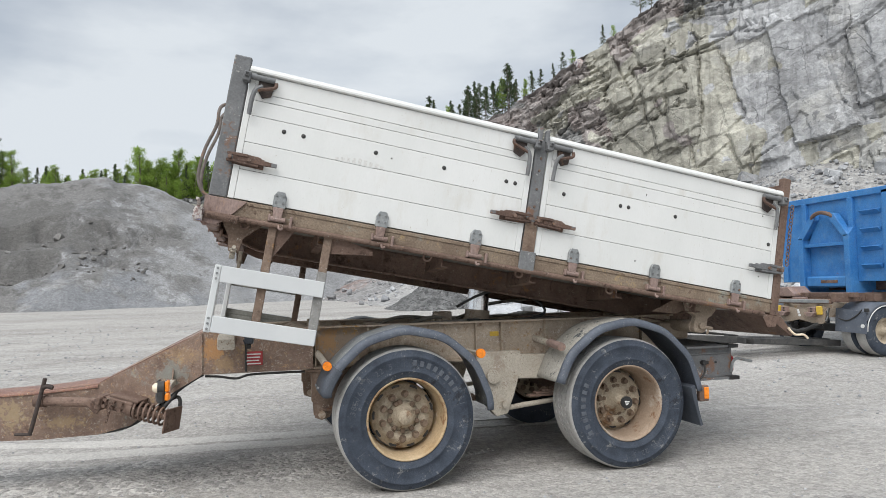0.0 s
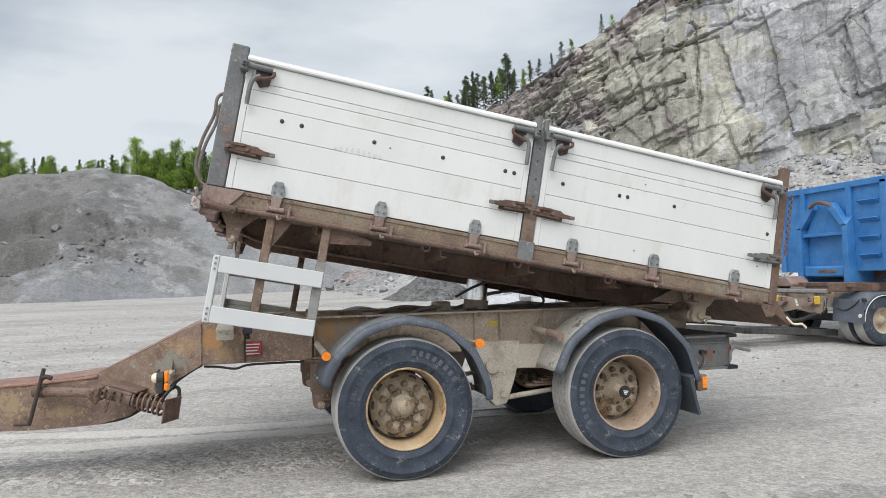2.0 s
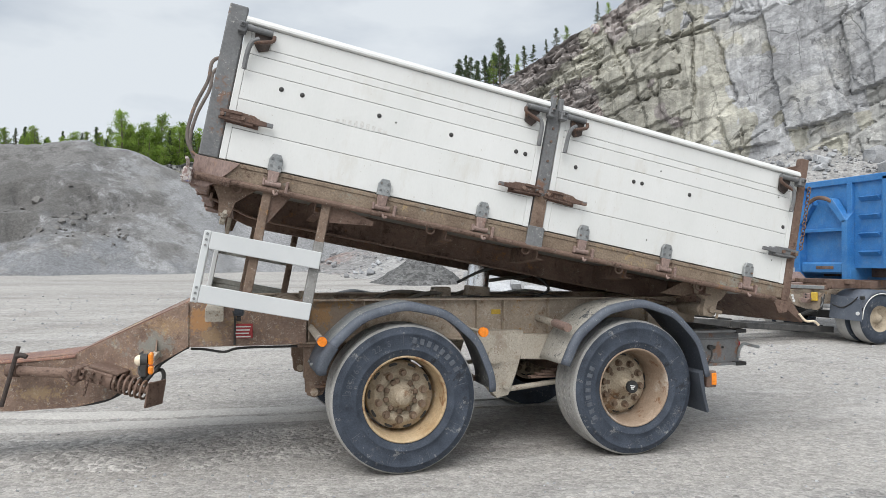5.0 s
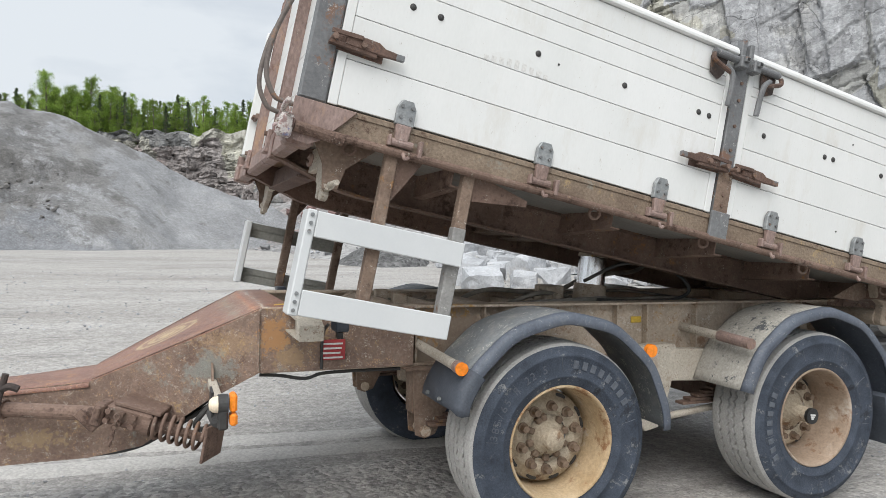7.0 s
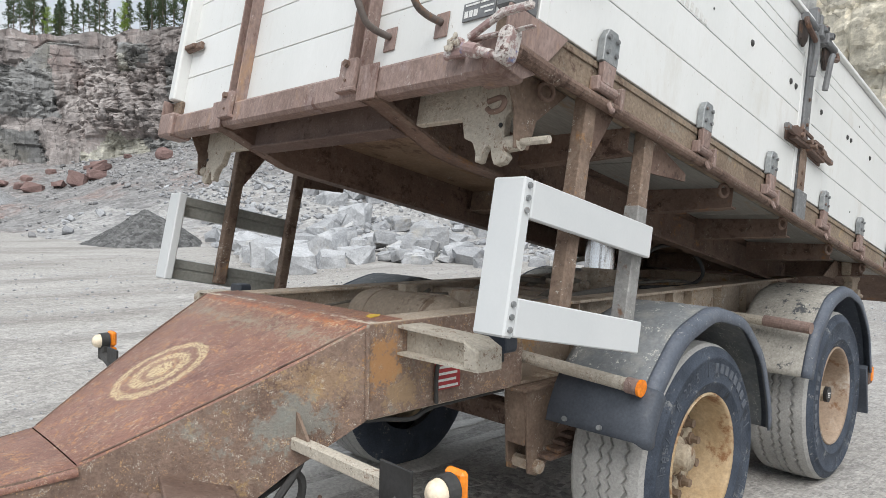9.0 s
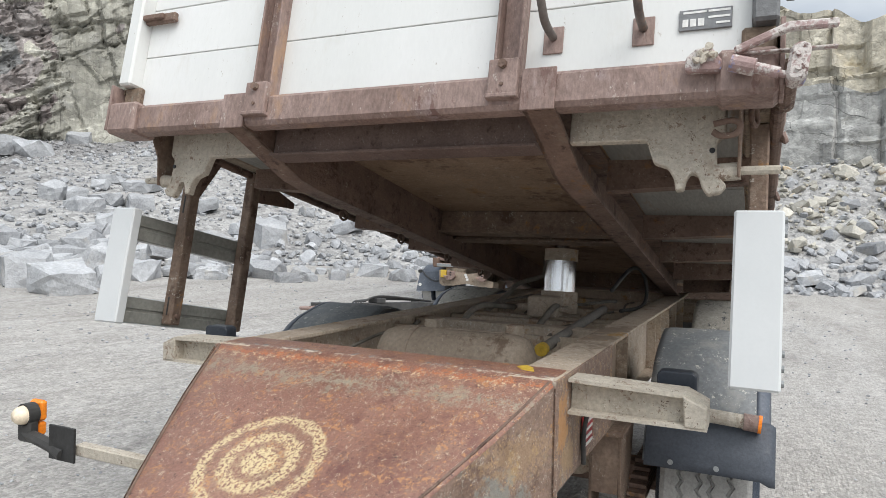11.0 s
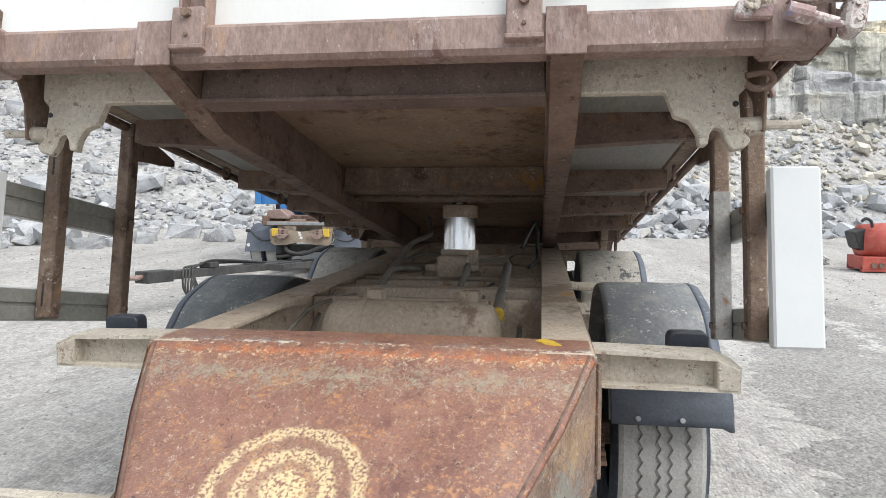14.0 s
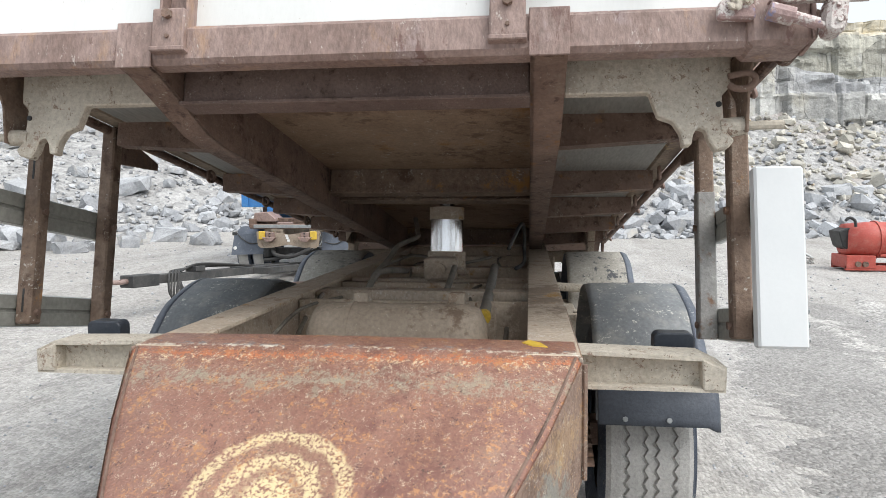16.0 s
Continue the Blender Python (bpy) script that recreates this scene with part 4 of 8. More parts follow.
sign = part("warning_sign", box(-1.155, -1.025, -0.684, -0.676, 0.925, 1.03, 0.002), REDSIGN, trailer, "small red enamel warning sign")
for i in range(4):
    part("text_bar", box(-1.145 + 0.005 * (i % 2), -1.04 - 0.006 * ((i * 7) % 3), -0.688, -0.685, 1.005 - i * 0.024, 1.014 - i * 0.024, 0), SCUFF, sign)
part("type_plate", box(0.855, 0.935, -0.612, -0.604, 1.065, 1.105, 0.002), YELLOW, trailer, "small yellow type plate")

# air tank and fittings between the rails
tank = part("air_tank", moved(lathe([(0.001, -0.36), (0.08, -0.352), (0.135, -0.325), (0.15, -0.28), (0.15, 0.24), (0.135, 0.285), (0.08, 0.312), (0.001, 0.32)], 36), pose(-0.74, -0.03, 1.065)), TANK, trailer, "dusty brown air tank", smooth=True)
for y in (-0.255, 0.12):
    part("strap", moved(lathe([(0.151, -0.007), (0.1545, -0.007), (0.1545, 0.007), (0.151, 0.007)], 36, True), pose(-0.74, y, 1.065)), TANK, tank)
    part("strap_bracket", box(-0.63, -0.55, y - 0.03, y + 0.03, 1.13, 1.235, 0.004), RUST_DUSTY, tank)
pole = part("prop_bar", cyl((-0.52, -0.357, 1.135), (0.85, -0.33, 1.19), 0.024, seg=16), GREYBAR, trailer, "grey prop bar with yellow end cap")
part("end_cap", cyl((-0.55, -0.3575, 1.134), (-0.515, -0.357, 1.1355), 0.028, seg=20), YELLOW, pole, "yellow end cap")
part("support", group_of(box(-0.42, -0.39, -0.40, -0.39, 1.02, 1.15, 0.002), box(-0.42, -0.39, -0.322, -0.312, 1.02, 1.17, 0.002), box(-0.42, -0.39, -0.40, -0.312, 1.095, 1.106, 0.002)), RUST_DUSTY, pole)
for k, pts in enumerate((((0.62, 0.16, 1.19), (0.3, 0.24, 1.22), (0.1, 0.25, 1.18), (0.0, 0.26, 1.1)), ((0.7, -0.1, 1.2), (0.45, -0.13, 1.22), (0.2, -0.12, 1.14)),
                         ((1.75, 0.30, 1.45), (1.55, 0.25, 1.36), (1.3, 0.22, 1.34), (1.1, 0.3, 1.3), (0.95, 0.34, 1.22), (0.7, 0.38, 1.14)),
                         ((0.4, -0.44, 1.1), (0.1, -0.43, 1.14), (-0.3, -0.44, 1.05), (-0.35, -0.43, 0.95)), ((-0.15, 0.42, 1.16), (-0.3, 0.45, 1.08), (-0.5, 0.44, 1.0), (-0.75, 0.42, 0.95)),
                         ((1.9, -0.2, 1.15), (1.5, -0.26, 1.19), (1.2, -0.05, 1.17), (0.9, 0.3, 1.16)), ((2.0, 0.2, 1.14), (1.5, 0.28, 1.2), (1.0, 0.38, 1.18)))):
    part("hydraulic_hose", tube(pts, 0.017 if k < 3 else 0.011, 8), HOSE, trailer, "dusty hydraulic hose", smooth=True)
part("side_hose", tube([(0.62, -0.42, 1.32), (0.9, -0.48, 1.44), (1.25, -0.50, 1.40), (1.42, -0.50, 1.26), (1.2, -0.50, 1.19), (0.7, -0.46, 1.2)], 0.012, 8), CABLE, trailer, "looping black hose", smooth=True)
part("valve_block", group_of(box(0.52, 0.66, -0.13, 0.05, 1.15, 1.27, 0.01), cyl((0.50, -0.04, 1.21), (0.53, -0.04, 1.21), 0.035, seg=14), cyl((0.58, -0.18, 1.2), (0.58, -0.12, 1.2), 0.02, seg=10), cyl((0.58, 0.05, 1.2), (0.58, 0.12, 1.2), 0.02, seg=10)), RUST_DUSTY, trailer, "dusty hydraulic valve block")
for x, y in ((-0.45, 0.36), (0.15, -0.3), (1.0, -0.35), (1.45, 0.2), (1.9, -0.35)):
    part("air_line", tube([(x - 0.5, y, 1.12), (x, y + 0.05, 1.145), (x + 0.5, y - 0.03, 1.13)], 0.008, 6), HOSE, trailer)

# telescopic ram
part("hydraulic_ram", group_of(lathe([(0.001, 0), (0.135, 0), (0.135, 0.05), (0.118, 0.06), (0.118, 0.115), (0.001, 0.115)], 36)), RUST_DUSTY, trailer, "telescopic hydraulic ram with dusty collars", m=pose(0.93, -0.03, 1.085, 90, 0, 0))
ram_up = Vector((0.10, 0, 1.0)).normalized()
base = Vector((0.93, -0.03, 1.185))
for nm, a, b, r, mt, lb in (("lower_collar", 0.0, 0.09, 0.116, RUST_DUSTY, ""), ("chrome_stage", 0.08, 0.29, 0.1, CHROME, "bright chrome ram stage"), ("upper_collar", 0.285, 0.36, 0.106, RUST_DUSTY, ""), ("upper_stage", 0.355, 0.44, 0.05, CHROME, "")):
    part(nm, cyl(base + ram_up * a, base + ram_up * b, r, seg=40), mt, trailer, lb, smooth=False)

# suspension brackets, axles
for s in (-1, 1):
    yb = YC + s * 0.70
    hang = part("spring_hanger", prism([(0.66, 0.95), (1.05, 0.95), (1.07, 0.86), (1.0, 0.62), (0.93, 0.44), (0.83, 0.42), (0.72, 0.55)], "y", yb - 0.05, yb + 0.05, 0.006), TAN, trailer, "tan spring hanger plate")
    part("pivot_bolt", cyl((0.80, yb + s * 0.05, 0.75), (0.80, yb + s * 0.085, 0.75), 0.055, seg=18), TAN, hang)
    part("bolt_head", cyl((0.90, yb + s * 0.05, 0.52), (0.90, yb + s * 0.075, 0.52), 0.03, seg=6), TAN, hang)
    part("equaliser_beam", prism([(1.02, 0.92), (1.55, 0.90), (1.6, 0.82), (1.45, 0.70), (1.02, 0.72)], "y", yb - 0.045, yb + 0.045, 0.006), TAN, trailer)
    part("torque_rod", cyl((0.86, yb, 0.47), (1.75, yb, 0.56), 0.022, seg=12), TAN, trailer)
    yh = YC + s * 0.60
    side = [(-0.66, 0.87), (-0.36, 0.87), (-0.40, 0.74), (-0.52, 0.50), (-0.58, 0.478), (-0.635, 0.50), (-0.64, 0.56)]
    fh = part("front_hanger", group_of(prism(side, "y", yh - 0.062, yh - 0.050, 0.002), prism(side, "y", yh + 0.050, yh + 0.062, 0.002), box(-0.655, -0.64, yh - 0.05, yh + 0.05, 0.62, 0.868, 0), box(-0.70, -0.32, yh - 0.075, yh + 0.075, 0.852, 0.866, 0.002)), BODY_RUST, trailer, "dusty front spring hanger of two plates")
    part("bolt_head", cyl((-0.582, yh - 0.085, 0.522), (-0.582, yh + 0.085, 0.522), 0.030, seg=8), RUST_DUSTY, fh)
    part("leaf_spring", group_of(*[moved(box(-0.60 + 0.05 * i, 0.74 - 0.06 * i, yb - 0.035, yb + 0.035, 0.56 + 0.02 * i, 0.577 + 0.02 * i, 0.002), pose(0.02, 0, 0)) for i in range(6)]), RUST, trailer)
    part("leaf_spring", group_of(*[moved(box(-0.70 + 0.06 * i, 0.74 - 0.06 * i, yb - 0.035, yb + 0.035, 0.56 + 0.02 * i, 0.577 + 0.02 * i, 0.002), pose(1.83, 0, 0)) for i in range(6)]), RUST, trailer)
    part("brake_chamber", group_of(cyl((-0.35, YC + s * 0.42, 0.66), (-0.18, YC + s * 0.42, 0.62), 0.085, seg=18), cyl((-0.18, YC + s * 0.42, 0.62), (-0.02, YC + s * 0.42, 0.58), 0.03, seg=10)), RUST_DUSTY, trailer, "dusty brake chamber")
for x in (0.0, 1.83):
    part("axle", box(x - 0.06, x + 0.06, YC - 0.85, YC + 0.85, 0.455, 0.575, 0.012), RUST, trailer, "square steel axle")

# wheels
tyre_prof = [(0.29, -0.155), (0.315, -0.175), (0.345, -0.184), (0.35, -0.189), (0.358, -0.190), (0.363, -0.186), (0.40, -0.190), (0.452, -0.188), (0.458, -0.193), (0.468, -0.191), (0.472, -0.184), (0.492, -0.176), (0.508, -0.168), (0.520, -0.150), (0.525, -0.112), (0.524, -0.100), (0.511, -0.097), (0.511, -0.087), (0.525, -0.084), (0.527, -0.030), (0.513, -0.027), (0.513, -0.017), (0.527, -0.014),
             (0.527, 0.014), (0.513, 0.017), (0.513, 0.027), (0.527, 0.030), (0.525, 0.084), (0.511, 0.087), (0.511, 0.097), (0.524, 0.100), (0.525, 0.112), (0.520, 0.150), (0.508, 0.168), (0.492, 0.176), (0.455, 0.188), (0.40, 0.190), (0.315, 0.175), (0.29, 0.155)]
zig = {i: 0.008 for i, (r, y) in enumerate(tyre_prof) if r > 0.509 and abs(y) < 0.105}
rim_prof = [(0.295, -0.150), (0.306, -0.168), (0.300, -0.178), (0.289, -0.165), (0.284, -0.13), (0.277, -0.05), (0.270, 0.04), (0.262, 0.09)]
disc_prof = [(0.250, 0.07), (0.246, 0.02), (0.238, -0.002), (0.205, -0.012), (0.200, -0.028), (0.148, -0.03), (0.14, -0.012), (0.12, -0.01)]
rim_rear = [(0.295, -0.150), (0.306, -0.168), (0.300, -0.178), (0.289, -0.165), (0.284, -0.13), (0.272, -0.03), (0.262, 0.07), (0.255, 0.10)]
disc_rear = [(0.256, 0.09), (0.24, 0.075), (0.225, 0.05), (0.21, 0.03), (0.17, 0.025), (0.13, 0.03)]


def wheel(x, side, rear):
    m = pose(x, YC + (-1 if side < 0 else 1) * 0.955, 0.524, 0, random.uniform(0, 360), 0 if side < 0 else 180)
    if side < 0:
        m = pose(x, YC - 0.955, 0.524, 0, 8 if rear else -14, 0)
    w = part("wheel", lathe(rim_rear if rear else rim_prof, 72), RIM_REAR if rear else RIM, trailer, "ochre dusty steel wheel with wide tyre", m, smooth=True)
    tyre = part("tyre", lathe(tyre_prof, 120, zig=zig), RUBBER, w, "dusty black truck tyre with worn tread", smooth=False)
    tyre.data.materials.append(TREAD)
    for p in tyre.data.polygons:
        p.material_index = 1 if math.hypot(p.center.x, p.center.z) > 0.506 else 0
        p.use_smooth = math.hypot(p.center.x, p.center.z) < 0.506
    depth = 0.03 if rear else -0.028
    part("wheel_disc", lathe(disc_rear if rear else disc_prof, 60), HUB, w, "dusty wheel disc", smooth=True)
    hub_prof = [(0.001, -0.115), (0.05, -0.112), (0.058, -0.10), (0.06, -0.06), (0.085, -0.05), (0.095, -0.02), (0.12, 0.0), (0.135, 0.03)] if not rear else [(0.001, -0.135), (0.042, -0.133), (0.047, -0.12), (0.05, -0.03), (0.09, 0.0), (0.10, 0.02), (0.14, 0.04)]
    part("hub", lathe(hub_prof, 32), HUB, w, "dusty wheel hub", smooth=True)
    if rear:
        part("hub_cap", cyl((0, -0.12, 0), (0, -0.141, 0), 0.049, seg=24), BLACKMETAL, w, "black hub cap with pale emblem")
        part("emblem", group_of(box(-0.022, 0.022, -0.1435, -0.1405, 0.004, 0.012, 0), box(-0.016, 0.016, -0.1435, -0.1405, -0.008, 0.0, 0), box(-0.010, 0.010, -0.1435, -0.1405, -0.02, -0.012, 0)), PAPER, w)
    nut = cyl((0.168, depth - 0.045, 0), (0.168, depth + 0.02, 0), 0.020, seg=6)
    nut = group_of(nut, cyl((0.168, depth - 0.010, 0), (0.168, depth + 0.01, 0), 0.029, seg=14))
    first = part("wheel_nut", nut, NUT, w)
    for k in range(1, 10):
        again(first, pose(0, 0, 0, 0, 36 * k, 0))
    boss = part("hub_rib", moved(box(-0.017, 0.017, -0.028, 0.02, 0.09, 0.128, 0.006), pose(0, depth + 0.02, 0)), NUT, w)
    for k in range(1, 10):
        again(boss, pose(0, 0, 0, 0, 36 * k + 18, 0))
    hole = part("hand_hole", moved(cyl((0.2265, 0.0, 0), (0.2265, -0.004, 0), 0.0125, seg=14), Matrix.Translation((0, -0.0035 if not rear else 0.052, 0)) @ Matrix.Diagonal((1, 1, 2.6, 1))), BLACKMETAL, w)
    for k in range(1, 10):
        again(hole, pose(0, 0, 0, 0, 36 * k + 18, 0))
    if side < 0:
        for k in range(8):
            part("sidewall_mark", moved(box(-0.015, 0.015, -0.1935, -0.187, 0.395, 0.437, 0.001), pose(0, 0, 0, 0, (22 if not rear else 232) + 7.6 * k, 0)), SIDEMARK, w)
        for k, ch in enumerate("385/65 R 22.5"):
            if ch != " ":
                cv = bpy.data.curves.new("sidewall_letter", "FONT")
                cv.body, cv.size, cv.extrude, cv.align_x = ch, 0.058, 0.0015, "CENTER"
                cv.materials.append(SIDEMARK)
                letter = new("sidewall_letter", cv)
                letter.parent = w
                letter.matrix_basis = pose(0, 0, 0, 0, (-66 if not rear else 106) + 5.2 * k, 0) @ pose(0, -0.1905, 0.392, 90, 0, 0)
        for k in range(9):
            part("moulding_rib", moved(box(-0.0015, 0.0015, -0.1915, -0.187, 0.385, 0.45, 0), pose(0, 0, 0, 0, 11 + 40 * k, 0)), SIDEMARK, w)
    return w


SIDEMARK = material("raised_sidewall_mark", (0.07, 0.08, 0.098), (0.125, 0.138, 0.158), 10, 0.8, 0, 0.1, 60)
for s in (-1, 1):
    wheel(0.0, s, False)
    wheel(1.83, s, True)


def fender(x, side, a0, a1):
    """A half-round mudguard shell with a rolled outer lip."""
    bm = bmesh.new()
    y0, y1 = YC + side * 0.735, YC + side * 1.175
    prof = ((0.662, y0), (0.668, y0 + side * 0.03), (0.672, (y0 + y1) / 2), (0.668, y1 - side * 0.035), (0.655, y1 - side * 0.008), (0.615, y1), (0.612, y1 - side * 0.008), (0.648, y1 - side * 0.02), (0.658, y1 - side * 0.045), (0.662, (y0 + y1) / 2), (0.655, y0))
    n, rings = 40, []
    for k in range(n + 1):
        a = radians(a0 + (a1 - a0) * k / n)
        wob = 0.004 * math.sin(k * 0.9 + x)
        rings.append([bm.verts.new((x + (r + wob) * math.cos(a), y, 0.535 + (r + wob) * math.sin(a))) for r, y in prof])
    for p, q in zip(rings, rings[1:]):
        for i in range(len(prof)):
            j = (i + 1) % len(prof)
            bm.faces.new((p[i], p[j], q[j], q[i]))
    bm.faces.new(rings[0])
    bm.faces.new(rings[-1][::-1])
    bmesh.ops.recalc_face_normals(bm, faces=bm.faces)
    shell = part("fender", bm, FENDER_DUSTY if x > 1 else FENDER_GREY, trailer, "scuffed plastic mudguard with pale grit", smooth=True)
    if x > 1:                             # inside faces darker: black paint, plus the shade in there put into the colour
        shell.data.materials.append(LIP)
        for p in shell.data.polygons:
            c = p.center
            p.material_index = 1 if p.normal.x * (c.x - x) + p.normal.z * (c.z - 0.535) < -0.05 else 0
    bm, rings = bmesh.new(), []
    for k in range(n + 1):
        a = radians(a0 + (a1 - a0) * k / n)
        wob = 0.004 * math.sin(k * 0.9 + x)
        rings.append([bm.verts.new((x + (r + wob) * math.cos(a), y, 0.535 + (r + wob) * math.sin(a))) for r, y in ((0.655, y1 - side * 0.052), (0.6695, y1 - side * 0.046), (0.671, y1 - side * 0.034), (0.659, y1 - side * 0.004), (0.612, y1 + side * 0.004), (0.606, y1 - side * 0.004), (0.650, y1 - side * 0.016))])
    for p, q in zip(rings, rings[1:]):
        for i in range(7):
            j = (i + 1) % 7
            bm.faces.new((p[i], p[j], q[j], q[i]))
    bm.faces.new(rings[0])
    bm.faces.new(rings[-1][::-1])
    bmesh.ops.recalc_face_normals(bm, faces=bm.faces)
    part("lip", bm, LIP, shell, "scuffed dark rolled lip", smooth=True)
    return shell


def front_flap(side):
    """A rubber sheet bent round the lower front end of the mudguard, its outer edge folded over the lip."""
    bm, rings = bmesh.new(), []
    y0, y1 = YC + side * 0.745, YC + side * 1.175
    outer = ((0.678, y0), (0.682, (y0 + y1) / 2), (0.678, y1 - side * 0.03), (0.668, y1 + side * 0.004), (0.645, y1 + side * 0.020), (0.606, y1 + side * 0.016))
    prof = outer + tuple((r - 0.007, y - side * 0.004) for r, y in outer[::-1])
    for k in range(9):
        a = radians(143 + 18.5 * k / 8)
        rings.append([bm.verts.new((r * math.cos(a) + 0.010 * abs(math.sin(1.4 * k + i)) * (k > 6), y, 0.535 + r * math.sin(a) - (0.014 if k == 8 and i in (3, 4, 7, 8) else 0.0))) for i, (r, y) in enumerate(prof)])
    for p, q in zip(rings, rings[1:]):
        for i in range(len(prof)):
            j = (i + 1) % len(prof)
            bm.faces.new((p[i], p[j], q[j], q[i]))
    bm.faces.new(rings[0])
    bm.faces.new(rings[-1][::-1])
    bmesh.ops.recalc_face_normals(bm, faces=bm.faces)
    return bm


for s in (-1, 1):
    fender(0.0, s, 2, 160)
    fender(1.83, s, 5, 163)
    part("fender_bracket", cyl((-0.60, YC + s * 0.55, 0.985), (-0.585, YC + s * 1.12, 0.945), 0.026, seg=16), TAN, trailer, "dusty tubular fender bracket")
    part("bracket_cup", cyl((-0.586, YC + s * 1.085, 0.9475), (-0.584, YC + s * 1.135, 0.944), 0.031, seg=20), RUST_RED, trailer)
    part("reflector", cyl((-0.584, YC + s * 1.135, 0.944), (-0.584, YC + s * 1.146, 0.943), 0.033, seg=20), ORANGE, trailer, "round orange reflector")
    part("fender_bracket", cyl((1.27, YC + s * 0.55, 1.03), (1.24, YC + s * 1.13, 1.005), 0.028, seg=16), TAN, trailer)
    part("bracket_sleeve", cyl((1.255, YC + s * 0.90, 1.018), (1.238, YC + s * 1.16, 1.003), 0.033, seg=16), RUST_RED, trailer)
    part("reflector_post", cyl((0.60, YC + s * 0.72, 0.975), (0.60, YC + s * 1.045, 0.975), 0.012, seg=10), TAN, trailer)
    part("reflector", cyl((0.60, YC + s * 1.045, 0.975), (0.60, YC + s * 1.075, 0.975), 0.036, seg=20), ORANGE, trailer, "round orange reflector")
    part("mud_flap", prism([(2.39, 0.62), (2.43, 0.64), (2.455, 0.45), (2.49, 0.31), (2.47, 0.30), (2.43, 0.44)], "y", YC + s * 0.76, YC + s * 1.16, 0.002), FLAP, trailer, "black rubber mud flap")
    flap = part("mud_flap", front_flap(s), FLAP, trailer, "dark rubber flap wrapped round the mudguard end", smooth=True)
    for dy in (0.84, 1.0):
        part("rivet", cyl((-0.676 * math.cos(radians(20.5)), YC + s * dy, 0.535 + 0.676 * math.sin(radians(20.5))), (-0.690 * math.cos(radians(20.5)), YC + s * dy, 0.535 + 0.690 * math.sin(radians(20.5))), 0.010, seg=10), GALV, flap)
    side_lamp = part("side_lamp", box(2.47, 2.56, *sorted((YC + s * 1.11, YC + s * 1.16)), 0.50, 0.63, 0.006), RUST, trailer, "square side lamp")
    part("lens", box(2.512, 2.556, *sorted((YC + s * 1.155, YC + s * 1.168)), 0.52, 0.615, 0.006), ORANGE, side_lamp, "orange lens")
# tail beam and coupling
tail = part("tail_beam", group_of(box(2.55, 3.03, -0.90, -0.888, 0.645, 0.905, 0.002), box(2.55, 3.04, -0.95, -0.80, 0.905, 0.925, 0.002), box(2.55, 3.04, -0.95, -0.80, 0.625, 0.645, 0.002), box(2.55, 3.02, -0.912, -0.901, 0.848, 0.858, 0.002),
                                  box(3.02, 3.05, -0.80, 0.84, 0.905, 0.93, 0.002), box(3.02, 3.05, -0.80, 0.84, 0.625, 0.645, 0.002), box(3.031, 3.04, -0.90, 0.80, 0.646, 0.904, 0.002), box(2.55, 3.03, 0.78, 0.795, 0.645, 0.905, 0.002)), GREYSTEEL, trailer, "grey channel tail beam")
for z in (0.915, 0.635):
    part("flange_end", box(2.97, 3.075, -0.956, -0.955 + 0.16, z - 0.016, z + 0.016, 0.003), BLACKMETAL, tail)
part("coupling_lever", tube([(3.03, -0.90, 0.68), (3.035, -0.915, 0.76), (3.08, -0.915, 0.80), (3.15, -0.91, 0.785), (3.25, -0.90, 0.765)], 0.013, 8), GALV, tail, "bent galvanised coupling lever")
part("red_lamp", box(3.041, 3.08, -0.88, -0.80, 0.68, 0.82, 0.01), REDSIGN, tail, "red tail lamp")
part("socket", group_of(cyl((2.735, -0.90, 0.778), (2.735, -0.935, 0.778), 0.022, seg=12), box(2.74, 2.79, -0.92, -0.90, 0.765, 0.79, 0.004)), BLACKMETAL, tail)
part("bolt", cyl((2.87, -0.90, 0.775), (2.87, -0.91, 0.775), 0.010, seg=6), BLACKMETAL, tail)
part("cable", tube([(2.735, -0.93, 0.77), (2.72, -0.95, 0.70), (2.66, -0.95, 0.635), (2.57, -0.93, 0.61)], 0.008, 6), CABLE, tail)
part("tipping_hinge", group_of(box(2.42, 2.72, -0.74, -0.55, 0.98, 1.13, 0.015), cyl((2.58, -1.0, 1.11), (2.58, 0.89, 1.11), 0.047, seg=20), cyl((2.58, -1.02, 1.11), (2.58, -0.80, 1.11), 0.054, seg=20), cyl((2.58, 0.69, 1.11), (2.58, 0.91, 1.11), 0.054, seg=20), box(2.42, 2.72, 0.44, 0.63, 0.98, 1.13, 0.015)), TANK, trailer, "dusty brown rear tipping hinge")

# ---- the tipping body, in its own tilted axes ----
WY0, WY1 = -1.20, 1.165          # near and far side walls


def bpart(name, bm, mat, label="", smooth=False):
    return part(name, bm, mat, trailer, label, BODY, smooth)


